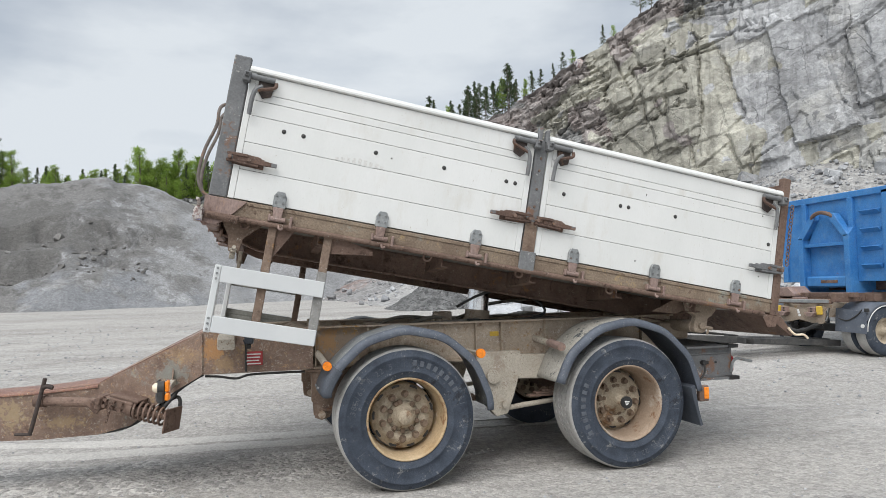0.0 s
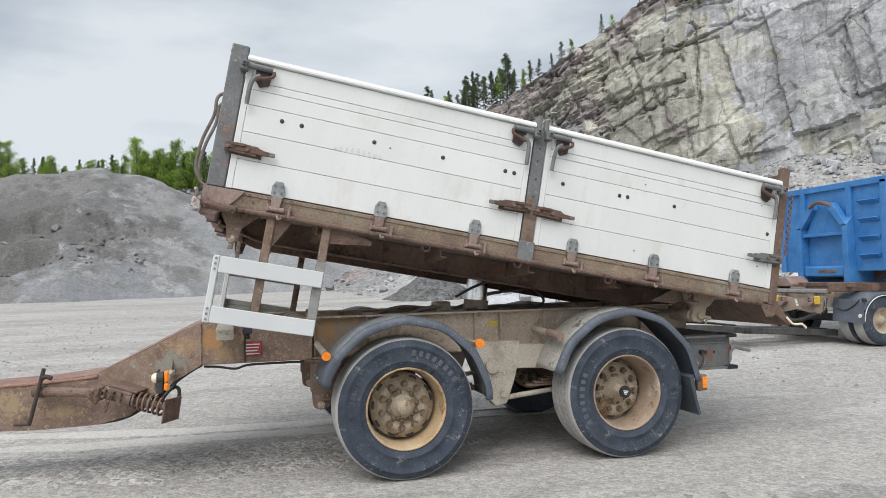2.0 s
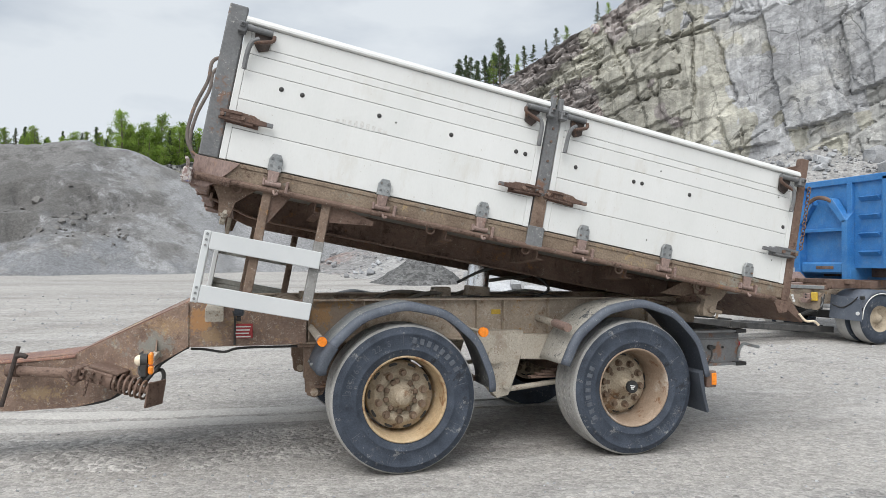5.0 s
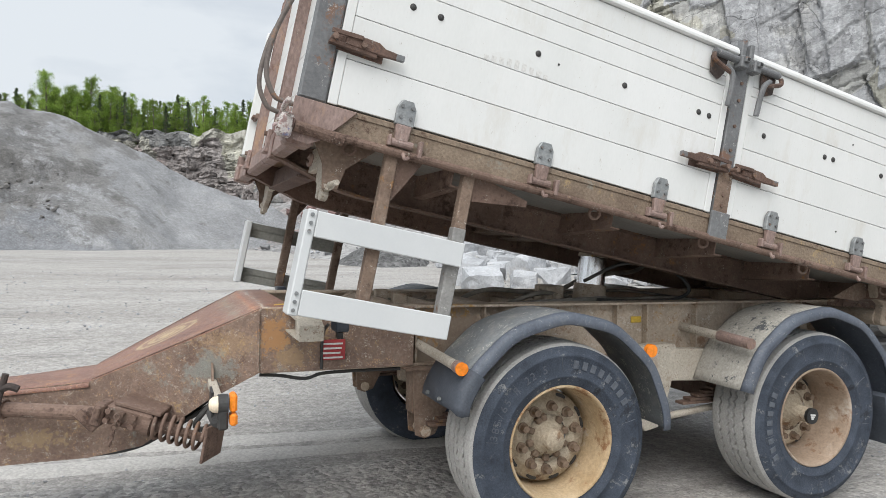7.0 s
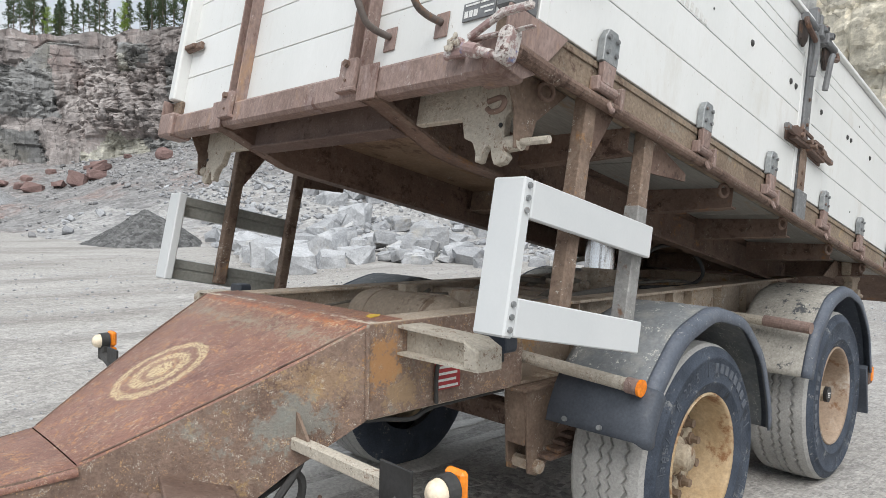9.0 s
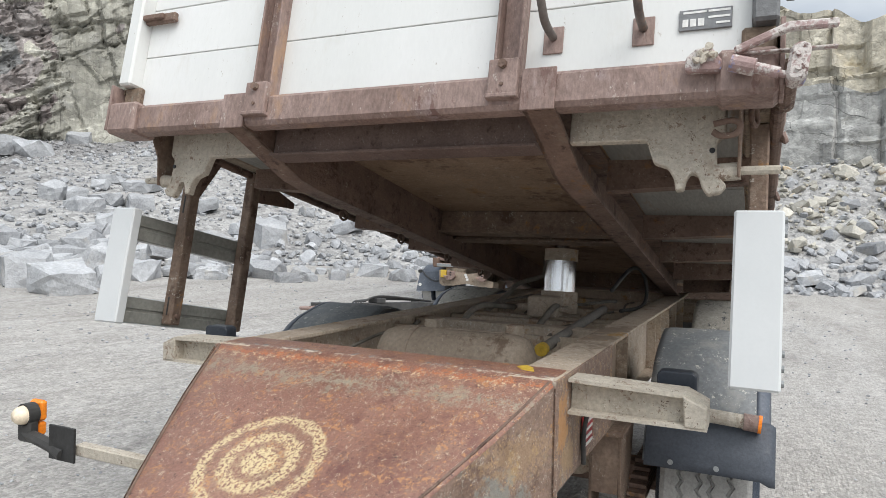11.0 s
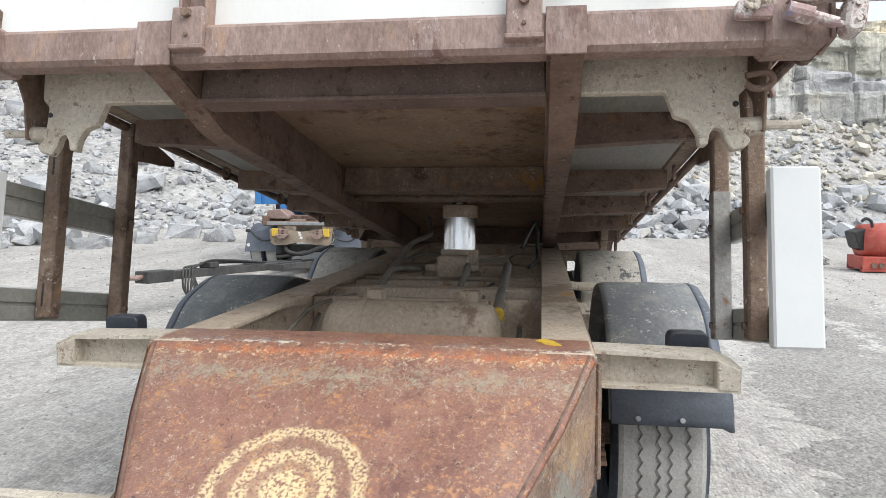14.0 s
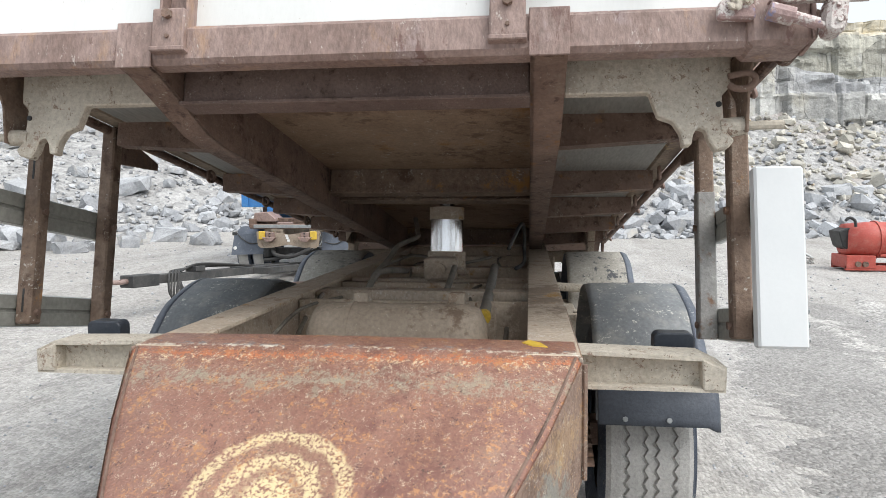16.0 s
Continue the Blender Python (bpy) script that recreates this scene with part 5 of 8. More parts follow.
floor_u = (-4.05, 0.58)
bpart("body_floor", box(*floor_u, WY0 + 0.03, WY1 - 0.03, 0.275, 0.37), UNDER, "dark steel floor of the tipping body")
for s, yn in ((-1, -0.582), (1, 0.548)):
    prof = [(-4.12, 0.275), (-4.12, 0.178), (-4.06, 0.172), (-3.74, 0.085), (-3.62, 0.075), (0.25, 0.075), (0.25, 0.275)]
    foot = [(-4.12, 0.178), (-4.06, 0.172), (-3.74, 0.085), (-3.62, 0.075), (0.25, 0.075), (0.25, 0.087), (-3.615, 0.087), (-3.735, 0.097), (-4.055, 0.184), (-4.12, 0.19)]
    bpart("body_rail", group_of(prism(prof, "y", *sorted((yn - s * 0.047, yn - s * 0.037))), prism(foot, "y", yn - 0.048, yn + 0.048), box(-4.12, 0.25, yn - 0.046, yn + 0.046, 0.263, 0.2745, 0)), RUST, "brown rusty longitudinal body rail")
    bpart("rail_end_plate", box(-4.128, -4.1205, yn - 0.052, yn + 0.052, 0.172, 0.30, 0.002), RUST_RED, "red-brown rail end plate")
bpart("front_cross_beam", group_of(box(-3.94, -3.86, -0.535, 0.50, 0.13, 0.25, 0.006), box(-3.96, -3.86, -0.535, 0.50, 0.120, 0.132, 0.002)), BEAM, "rough dark front cross beam")
for u in (-2.38, -2.16, -0.1):
    bpart("cross_beam", group_of(box(u - 0.03, u + 0.03, -0.534, 0.50, 0.15, 0.275, 0.004), box(u - 0.06, u + 0.06, -0.534, 0.50, 0.145, 0.155, 0)), BODY_RUST, "dark floor cross beam")
for u in (-3.3, -2.35, -1.62, -0.85, -0.1):
    for ya, yb in ((-0.63, WY0 + 0.06), (0.596, WY1 - 0.06)):
        bpart("outrigger", group_of(prism([(ya, 0.275), (ya, 0.15), (yb, 0.18), (yb, 0.275)], "x", u - 0.03, u - 0.022), prism([(ya, 0.15), (ya, 0.142), (yb, 0.172), (yb, 0.18)], "x", u - 0.03, u + 0.03)), RUST, "tapered floor outrigger")
for ya, yb in ((WY0 + 0.09, -0.64), (0.61, WY1 - 0.09)):
    for k in range(4):
        u = -4.0 + 1.12 * k
        bpart("floor_sheet", box(u, u + 1.112, ya, yb, 0.264, 0.2745, 0.002), SHEET, "grey worn floor sheet")
for s, yo in ((-1, WY0), (1, WY1)):
    yi = yo - s * 0.085
    bpart("side_rail", group_of(box(-4.09, 0.58, *sorted((yo, yi)), 0.262, 0.382, 0.008), box(-4.09, 0.58, *sorted((yo + s * 0.006, yo)), 0.352, 0.376, 0.002)), SIDE_RAIL, "dusty rusty side rail of the tipping body")
    bpart("hinge_rod", cyl((-4.02, yo + s * 0.012, 0.248), (0.5, yo + s * 0.012, 0.248), 0.02, seg=12), RUST, "rusty hinge rod")
    for u in (-3.85, -3.25, -2.5, -1.75, -0.95, -0.2):
        bpart("lashing_ring", ring((u, yo - s * 0.05, 0.222), (0.3, 1, 0), 0.028, 0.008, 14), RUST, "rusty lashing ring")
bpart("front_beam", group_of(box(-4.12, -4.04, WY0 + 0.01, WY1 - 0.01, 0.182, 0.292, 0.014)), RUST_RED, "red-brown front beam with scraped paint")
for s, yo in ((-1, WY0), (1, WY1)):
    bpart("corner_plate", group_of(prism([(-4.14, 0.19), (-4.14, 0.375), (-3.86, 0.375), (-3.92, 0.30), (-4.0, 0.21), (-4.05, 0.18)], "y", yo - 0.006 + s * 0.012, yo + 0.006 + s * 0.012, 0.002), box(-4.145, -4.02, *sorted((yo + s * 0.006, yo - s * 0.14)), 0.175, 0.30, 0.012)), RUST_RED, "red-brown corner casting")
# tan hook brackets with their locking pins
hook = [(-0.63, 0.262), (-1.082, 0.262), (-1.078, 0.15), (-1.055, 0.128), (-1.06, 0.03), (-1.085, 0.0), (-1.07, -0.02), (-1.035, -0.028), (-1.018, 0.0), (-1.01, 0.03), (-0.99, 0.038), (-0.978, 0.02), (-0.972, -0.012), (-0.95, -0.015), (-0.945, 0.02), (-0.925, 0.055), (-0.885, 0.07), (-0.862, 0.138), (-0.63, 0.138)]
for s in (-1, 1):
    pts = hook if s < 0 else [(-y - 0.035, w) for y, w in hook]
    yp = -1.10 if s < 0 else 1.065
    br = bpart("hook_bracket", prism(pts, "x", -3.92, -3.885, 0.004), TAN, "tan cut-steel hook bracket")
    part("locking_pin", group_of(cyl((-3.90, yp - s * 0.05, 0.04), (-3.90, yp + s * 0.02, 0.045), 0.026, seg=14), cyl((-3.90, yp + s * 0.0, 0.045), (-3.89, yp + s * 0.12, 0.05), 0.013, seg=10)), TAN, br)
    part("eye_hole", cyl((-3.925, yp + s * -0.055, 0.10), (-3.921, yp + s * -0.055, 0.10), 0.008, seg=12), BLACKMETAL, br)
    bpart("end_flange", prism([(-4.03, 0.262), (-3.70, 0.262), (-3.84, 0.13), (-3.86, 0.03), (-3.93, 0.02), (-3.95, 0.13)], "y", *sorted((yp + s * 0.012, yp + s * 0.020)), 0.002), BODY_RUST, "tapered rusty bracket side plate")

# rear pivot brackets that sit on the tipping hinge
for s in (-1, 1):
    yp = -1.04 if s < 0 else 1.005
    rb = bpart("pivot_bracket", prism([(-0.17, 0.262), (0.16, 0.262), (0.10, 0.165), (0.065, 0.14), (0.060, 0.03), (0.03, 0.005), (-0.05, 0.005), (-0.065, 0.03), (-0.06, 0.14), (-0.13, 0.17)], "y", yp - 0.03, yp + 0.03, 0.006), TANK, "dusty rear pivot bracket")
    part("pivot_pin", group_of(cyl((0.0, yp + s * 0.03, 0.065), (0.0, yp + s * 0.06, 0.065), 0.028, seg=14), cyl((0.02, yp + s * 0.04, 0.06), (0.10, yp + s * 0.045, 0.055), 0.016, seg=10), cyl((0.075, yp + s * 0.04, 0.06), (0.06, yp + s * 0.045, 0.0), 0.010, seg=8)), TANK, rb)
    part("stay_plate", prism([(-0.44, 0.12), (-0.20, 0.135), (-0.03, 0.225), (-0.03, 0.262), (-0.22, 0.262)], "y", *sorted((yp - s * 0.06, yp - s * 0.052)), 0.002), BODY_RUST, rb)

# side guards
for s in (-1, 1):
    yo = -1.232 if s < 0 else 1.238
    g = bpart("side_guard", box(-3.99, -3.945, *sorted((yo, yo - s * 0.122)), -0.556, -0.088, 0.006), GUARD_WHITE, "white aluminium side guard with bolted rails")
    for w0, w1 in ((-0.205, -0.09), (-0.552, -0.438)):
        part("guard_rail", box(-3.944, -3.232, *sorted((yo, yo - s * 0.024)), w0, w1, 0.004), GUARD_WHITE, g)
        part("rail_back", group_of(box(-3.944, -3.236, *sorted((yo - s * 0.026, yo - s * 0.034)), w0 + 0.004, (w0 + w1) / 2 - 0.006, 0.002), box(-3.944, -3.236, *sorted((yo - s * 0.026, yo - s * 0.034)), (w0 + w1) / 2 + 0.006, w1 - 0.004, 0.002), box(-3.944, -3.236, *sorted((yo - s * 0.0245, yo - s * 0.027)), w0 + 0.004, w1 - 0.004, 0)), GUARD_BACK, g, "grey channel back of the rail")
        for k in range(3):
            part("bolt", cyl((-3.968, yo, w0 + 0.02 + 0.037 * k), (-3.968, yo + s * 0.007, w0 + 0.02 + 0.037 * k), 0.009, seg=8), GALV, g)
    for u, y_in, wtop in ((-3.655, 0.075, 0.262), (-3.258, 0.125, 0.262)):
        yy = yo - s * (0.036 + 0.03)
        part("hanger", box(u - 0.03, u + 0.03, yy - 0.028, yy + 0.028, -0.54, wtop, 0.006), BODY_RUST, g, "rusty square hanger tube")
        if u > -3.5 and s < 0:
            part("hanger_sleeve", box(u - 0.0325, u + 0.0325, yy - 0.0305, yy + 0.0305, -0.55, -0.02, 0.004), HANGER_GREY, g, "grey galvanised lower tube")
        part("gusset", prism([(u + 0.03, 0.26), (u + 0.17, 0.26), (u + 0.03, 0.02)] if u < -3.5 else [(u + 0.03, 0.26), (u + 0.34, 0.19), (u + 0.34, 0.16), (u + 0.03, 0.12)], "y", yy - 0.006, yy + 0.006), RUST, g)
        if u < -3.5 and s > 0:
            for w in (0.0, -0.46):
                part("slot", box(u - 0.0315, u - 0.0295, yy - 0.0035, yy + 0.0035, w - 0.04, w + 0.04, 0), BLACKMETAL, g, "dark slot")
        for w in (-0.15, -0.50):
            part("bolt", cyl((u, yy + s * 0.03, w), (u, yy - s * 0.04, w), 0.012, seg=8), RUST, g)

# side gates of horizontal planks
LEVELS = (0.388, 0.602, 0.800, 0.996, 1.108, 1.164, 1.298)


def side_gate(u0, u1, s):
    yo = WY0 if s < 0 else WY1
    gate = bpart("side_gate", box(u0 + 0.004, u1 - 0.004, *sorted((yo - s * 0.010, yo - s * 0.034)), 0.386, 1.33, 0), SEAM, "white aluminium plank side gate of the tipping body")
    for a, b in zip(LEVELS, LEVELS[1:]):
        part("plank", box(u0 + 0.045, u1 - 0.045, *sorted((yo, yo - s * 0.011)), a + 0.0015, b - 0.0015, 0.002), WHITE, gate)
    for ua, ub in ((u0, u0 + 0.0435), (u1 - 0.0435, u1)):
        part("edge_profile", box(ua, ub, *sorted((yo + s * 0.003, yo - s * 0.04)), 0.386, 1.30, 0.003), WHITE, gate)
    part("top_profile", prism([(yo - s * 0.04, 1.30), (yo + s * 0.006, 1.30), (yo + s * 0.022, 1.306), (yo + s * 0.022, 1.322), (yo + s * 0.008, 1.345), (yo - s * 0.01, 1.352), (yo - s * 0.04, 1.352)], "x", u0 - 0.006, u1 + 0.006, 0.002), WHITE, gate, "rounded white top profile")
    return gate


gates = [side_gate(-3.998, -1.785, -1), side_gate(-1.668, 0.572, -1), side_gate(-3.998, -1.785, 1), side_gate(-1.668, 0.572, 1)]
for u, w in ((-3.70, 0.926), (-3.56, 0.924), (-3.024, 0.918), (-2.49, 0.914), (-1.98, 0.914), (-1.905, 0.913), (-1.484, 0.91), (-0.974, 0.914), (-0.90, 0.916), (-0.458, 0.922), (0.487, 0.855)):
    g = gates[0] if u < -1.8 else gates[1]
    part("rubber_stud", lathe([(0.001, -0.008), (0.011, -0.007), (0.016, -0.002), (0.017, 0.004)], 14), CABLE, g, m=pose(u, WY0, w), smooth=True)
for u, w in ((-3.98, 1.0), (-2.9, 0.9), (-0.75, 1.05), (-0.78, 0.49), (0.40, 1.09), (0.42, 0.56)):
    part("drilled_hole", cyl((u, WY0 - 0.002, w), (u, WY0 + 0.004, w), 0.006, seg=10), CABLE, gates[0] if u < -1.8 else gates[1])
part("emblem_ghost", prism([(-3.30, 0.83), (-3.12, 0.91), (-2.98, 0.83), (-3.02, 0.80), (-3.26, 0.80)], "y", WY0 - 0.0012, WY0 - 0.0002), WHITE, gates[0])
for k in range(9):
    part("faded_mark", box(-3.31 + 0.042 * k, -3.285 + 0.042 * k, WY0 - 0.0022, WY0 - 0.0013, 0.806, 0.826 + 0.012 * (4 - abs(4 - k)) / 2, 0), SCUFF, gates[0])


def hinge(u):
    top = bpart("gate_hinge", prism([(u - 0.045, 0.375), (u - 0.045, 0.455), (u - 0.026, 0.49), (u + 0.026, 0.49), (u + 0.045, 0.455), (u + 0.045, 0.375)], "y", WY0 - 0.032, WY0 - 0.004, 0.003), GALV, "galvanised gate hinge with rusty knuckle")
    for du, w in ((-0.025, 0.46), (0.025, 0.46), (-0.025, 0.41), (0.025, 0.41)):
        part("rivet", cyl((u + du, WY0 - 0.032, w), (u + du, WY0 - 0.04, w), 0.008, seg=8), GREYSTEEL, top)
    part("knuckle", group_of(prism([(u - 0.038, 0.375), (u + 0.038, 0.375), (u + 0.03, 0.30), (u - 0.03, 0.30)], "y", WY0 - 0.036, WY0 - 0.010, 0.004), cyl((u - 0.045, WY0 - 0.02, 0.292), (u + 0.06, WY0 - 0.02, 0.292), 0.018, seg=12), box(u - 0.06, u - 0.045, WY0 - 0.035, WY0, 0.27, 0.32, 0.004), box(u + 0.09, u + 0.11, WY0 - 0.035, WY0, 0.245, 0.325, 0.004), tube([(u + 0.02, WY0 - 0.03, 0.25), (u + 0.03, WY0 - 0.04, 0.225), (u + 0.05, WY0 - 0.03, 0.235)], 0.009, 6)), RUST_RED, top, "rusty hinge knuckle")


for u in (-3.642, -2.898, -2.161, -1.338, -0.598, 0.189):
    hinge(u)
# far side hinges are alike
for u in (-3.642, -2.898, -2.161, -1.338, -0.598, 0.189):
    bpart("gate_hinge", prism([(u - 0.045, 0.30), (u - 0.045, 0.455), (u - 0.026, 0.49), (u + 0.026, 0.49), (u + 0.045, 0.455), (u + 0.045, 0.30)], "y", WY1 + 0.004, WY1 + 0.032, 0.003), RUST_RED, "rusty gate hinge")


def bar_latch(u, d, w, mat):
    """Over-centre latch: plates hinged at u on the post, drawn out to a tip towards d."""
    def px(pts):
        return [(u + d * a, w + b) for a, b in pts][:: d]
    l = bpart("gate_latch", prism(px([(0.02, 0.034), (0.235, 0.03), (0.235, -0.042), (0.02, -0.036)]), "y", WY0 - 0.012, WY0 - 0.003, 0.001), mat, "rusty over-centre gate latch")
    part("lever_plate", prism(px([(0.05, 0.042), (0.20, 0.036), (0.23, 0.018), (0.31, 0.012), (0.31, -0.014), (0.23, -0.018), (0.05, -0.014)]), "y", WY0 - 0.050, WY0 - 0.030, 0.003), mat, l)
    part("fork_bar", prism(px([(-0.02, 0.036), (0.12, 0.040), (0.12, 0.020), (-0.02, 0.016)]), "y", WY0 - 0.060, WY0 - 0.050, 0.002), mat, l)
    part("fork_bar", prism(px([(-0.02, -0.008), (0.20, -0.016), (0.20, -0.034), (-0.02, -0.026)]), "y", WY0 - 0.046, WY0 - 0.014, 0.002), mat, l)
    part("tip", box(*sorted((u + d * 0.285, u + d * 0.325)), WY0 - 0.053, WY0 - 0.028, w - 0.015, w + 0.013, 0.003), GREYSTEEL, l, "worn grey tip")
    for a in (0.0, 0.13):
        part("pin", cyl((u + d * a, WY0 - 0.064, w + 0.004), (u + d * a, WY0, w + 0.004), 0.014, seg=10), RUST, l)


bar_latch(-4.03, 1, 0.662, LATCH)
bar_latch(-1.76, -1, 0.650, LATCH)
bar_latch(-1.69, 1, 0.646, LATCH)
bar_latch(0.61, -1, 0.640, GREYSTEEL)


def hook_latch(u, d):
    """Top latch: a turning tube under the rim, a clamp at the post, a dark plate and a bent hand lever."""
    def px(pts):
        return [(u + d * a, b) for a, b in pts][:: d]
    l = bpart("top_latch", cyl((u + d * 0.01, WY0 - 0.034, 1.262), (u + d * 0.235, WY0 - 0.034, 1.262), 0.021, seg=14), GREYSTEEL, "worn steel top latch with a hanging lever")
    part("clamp_block", group_of(box(*sorted((u + d * 0.012, u + d * 0.066)), WY0 - 0.072, WY0 - 0.006, 1.215, 1.285, 0.006), box(*sorted((u + d * 0.024, u + d * 0.054)), WY0 - 0.090, WY0 - 0.07, 1.245, 1.275, 0.003)), GREYSTEEL, l)
    part("square_eye", box(*sorted((u + d * 0.030, u + d * 0.048)), WY0 - 0.092, WY0 - 0.0905, 1.252, 1.268, 0), BLACKMETAL, l, "dark square eye")
    part("side_plate", prism(px([(0.12, 1.25), (0.235, 1.245), (0.225, 1.15), (0.165, 1.125), (0.13, 1.17)]), "y", WY0 - 0.022, WY0 - 0.006, 0.003), BLACKRUST, l, "dark rusty plate")
    part("link", tube([(u + d * 0.245, WY0 - 0.045, 1.245), (u + d * 0.235, WY0 - 0.055, 1.205), (u + d * 0.12, WY0 - 0.06, 1.165)], 0.013, 8), LATCH, l)
    part("lever", tube([(u + d * 0.155, WY0 - 0.055, 1.20), (u + d * 0.115, WY0 - 0.062, 1.165), (u + d * 0.10, WY0 - 0.06, 1.10), (u + d * 0.098, WY0 - 0.05, 0.985)], 0.016, 8), GREYSTEEL, l, "bent grey hand lever")


for u, d in ((-4.055, 1), (-1.735, -1), (-1.715, 1), (0.60, -1)):
    hook_latch(u, d)
mid = bpart("middle_post", group_of(box(-1.775, -1.678, WY0 - 0.012, WY0 + 0.05, 0.29, 1.30, 0.005), box(-1.79, -1.66, WY0 - 0.03, WY0 - 0.008, 0.25, 0.40, 0.005), box(-1.775, -1.74, WY0 - 0.03, WY0 + 0.02, 1.28, 1.40, 0.006), box(-1.712, -1.68, WY0 - 0.03, WY0 + 0.02, 1.28, 1.385, 0.006)), GREYSTEEL, "grey steel middle post with rusty foot")
part("rusty_foot", box(-1.778, -1.675, WY0 - 0.0145, WY0 - 0.0122, 0.40, 0.635, 0.001), BODY_RUST, mid, "rusty lower part of the post")
for w in (0.44, 0.5, 0.76, 0.9, 1.05, 1.15):
    part("bolt", cyl((-1.725, WY0 - 0.012, w), (-1.725, WY0 - 0.02, w), 0.010, seg=8), RUST, mid)
for s, yo in ((-1, WY0), (1, WY1)):
    bpart("front_post", group_of(box(-4.125, -4.004, *sorted((yo + s * 0.004, yo - s * 0.06)), 0.38, 1.405 if s < 0 else 1.33, 0.008)), GREYSTEEL if s < 0 else WHITE, "grey steel front corner post" if s < 0 else "white front corner post")
    rp = bpart("rear_post", group_of(box(0.578, 0.655, *sorted((yo + s * 0.006, yo - s * 0.06)), 0.25, 1.47, 0.006), prism([(0.48, 0.25), (0.655, 0.25), (0.64, 0.16), (0.56, 0.14)], "y", *sorted((yo + s * 0.012, yo - s * 0.004)))), RUST, "rusty rear corner post")
    part("chain", group_of(*[ring((0.67 + 0.004 * (i % 2), yo + s * 0.03, 1.22 - 0.03 * i), (i % 2, 1 - i % 2, 0), 0.016, 0.005, 10) for i in range(18)]), RUST, rp, "rusty tailgate chain")
bpart("tailgate", box(0.60, 0.63, WY0 + 0.065, WY1 - 0.065, 0.37, 1.42, 0.004), RUST, "rusty rear tailgate")
bpart("spill_plate", prism([(0.50, 0.36), (0.60, 0.36), (0.86, 0.125), (0.84, 0.10), (0.50, 0.27)], "y", WY0 + 0.02, WY1 - 0.02, 0.003), RUST, "rusty sloping spill plate")
bpart("rope_end", tube([(0.78, WY0 + 0.0, 0.17), (0.84, WY0 - 0.02, 0.12), (0.92, WY0 - 0.03, 0.13), (0.97, WY0 - 0.03, 0.105)], 0.010, 8), LENS, "frayed cream rope end")

# front wall: planks behind two vertical channels
head = bpart("front_wall", box(-4.055, -4.03, WY0 + 0.06, WY1 - 0.06, 0.292, 1.33, 0), SEAM, "white aluminium plank front wall")
for a, b in zip((0.295, 0.515, 0.72, 0.925, 1.13), (0.512, 0.717, 0.922, 1.127, 1.335)):
    for y0, y1 in ((WY0 + 0.06, -0.4775), (-0.4745, 0.4405), (0.4435, WY1 - 0.06)):
        part("plank", box(-4.066, -4.054, y0, y1, a, b, 0.002), WHITE, head)
for yc in (-0.476, 0.442):
    ch = bpart("front_channel", group_of(box(-4.12, -4.066, yc - 0.042, yc - 0.034, 0.23, 1.36, 0.002), box(-4.12, -4.066, yc + 0.034, yc + 0.042, 0.23, 1.36, 0.002), box(-4.076, -4.067, yc - 0.034, yc + 0.034, 0.23, 1.36, 0.002)), RUST_RED, "red-brown vertical steel channel")
    part("channel_foot", group_of(box(-4.145, -4.122, yc - 0.046, yc + 0.046, 0.215, 0.33, 0.004), box(-4.15, -4.11, yc - 0.05, yc + 0.05, 0.208, 0.222, 0.003)), RUST_RED, ch, "bolted channel foot")
    part("bolt", cyl((-4.145, yc, 0.31), (-4.16, yc, 0.31), 0.014, seg=6), RUST, ch)
    part("bolt", cyl((-4.145, yc, 0.25), (-4.15, yc, 0.25), 0.006, seg=6), RUST, ch)
for y in (-0.60, -0.86):
    pipe = bpart("bent_pipe", tube([(-4.075, y - 0.0, 0.415), (-4.15, y, 0.415), (-4.20, y, 0.44), (-4.25, y + 0.01, 0.55), (-4.24, y + 0.02, 0.75), (-4.19, y + 0.02, 0.95), (-4.19, y + 0.02, 1.08), (-4.14, y + 0.02, 1.13), (-4.07, y + 0.02, 1.13)], 0.0125, 10), PIPE, "bent dark steel step pipe", smooth=True)
    part("foot_plate", box(-4.073, -4.067, y - 0.03, y + 0.03, 0.365, 0.45, 0.002), RUST_RED, pipe)
plate = bpart("maker_plate", box(-4.074, -4.067, -1.09, -0.955, 0.395, 0.455, 0.001), SIGNGREY, "grey maker plate with pale lettering")
for y0, y1, w, h in ((-1.085, -1.03, 0.443, 0.006), (-1.025, -0.965, 0.443, 0.006), (-1.085, -1.03, 0.425, 0.006), (-1.085, -1.05, 0.407, 0.006), (-1.02, -1.004, 0.405, 0.022), (-0.999, -0.984, 0.405, 0.022), (-0.979, -0.964, 0.405, 0.022)):
    part("text_bar", box(-4.0752, -4.0742, y0, y1, w, w + h, 0), PAPER, plate)
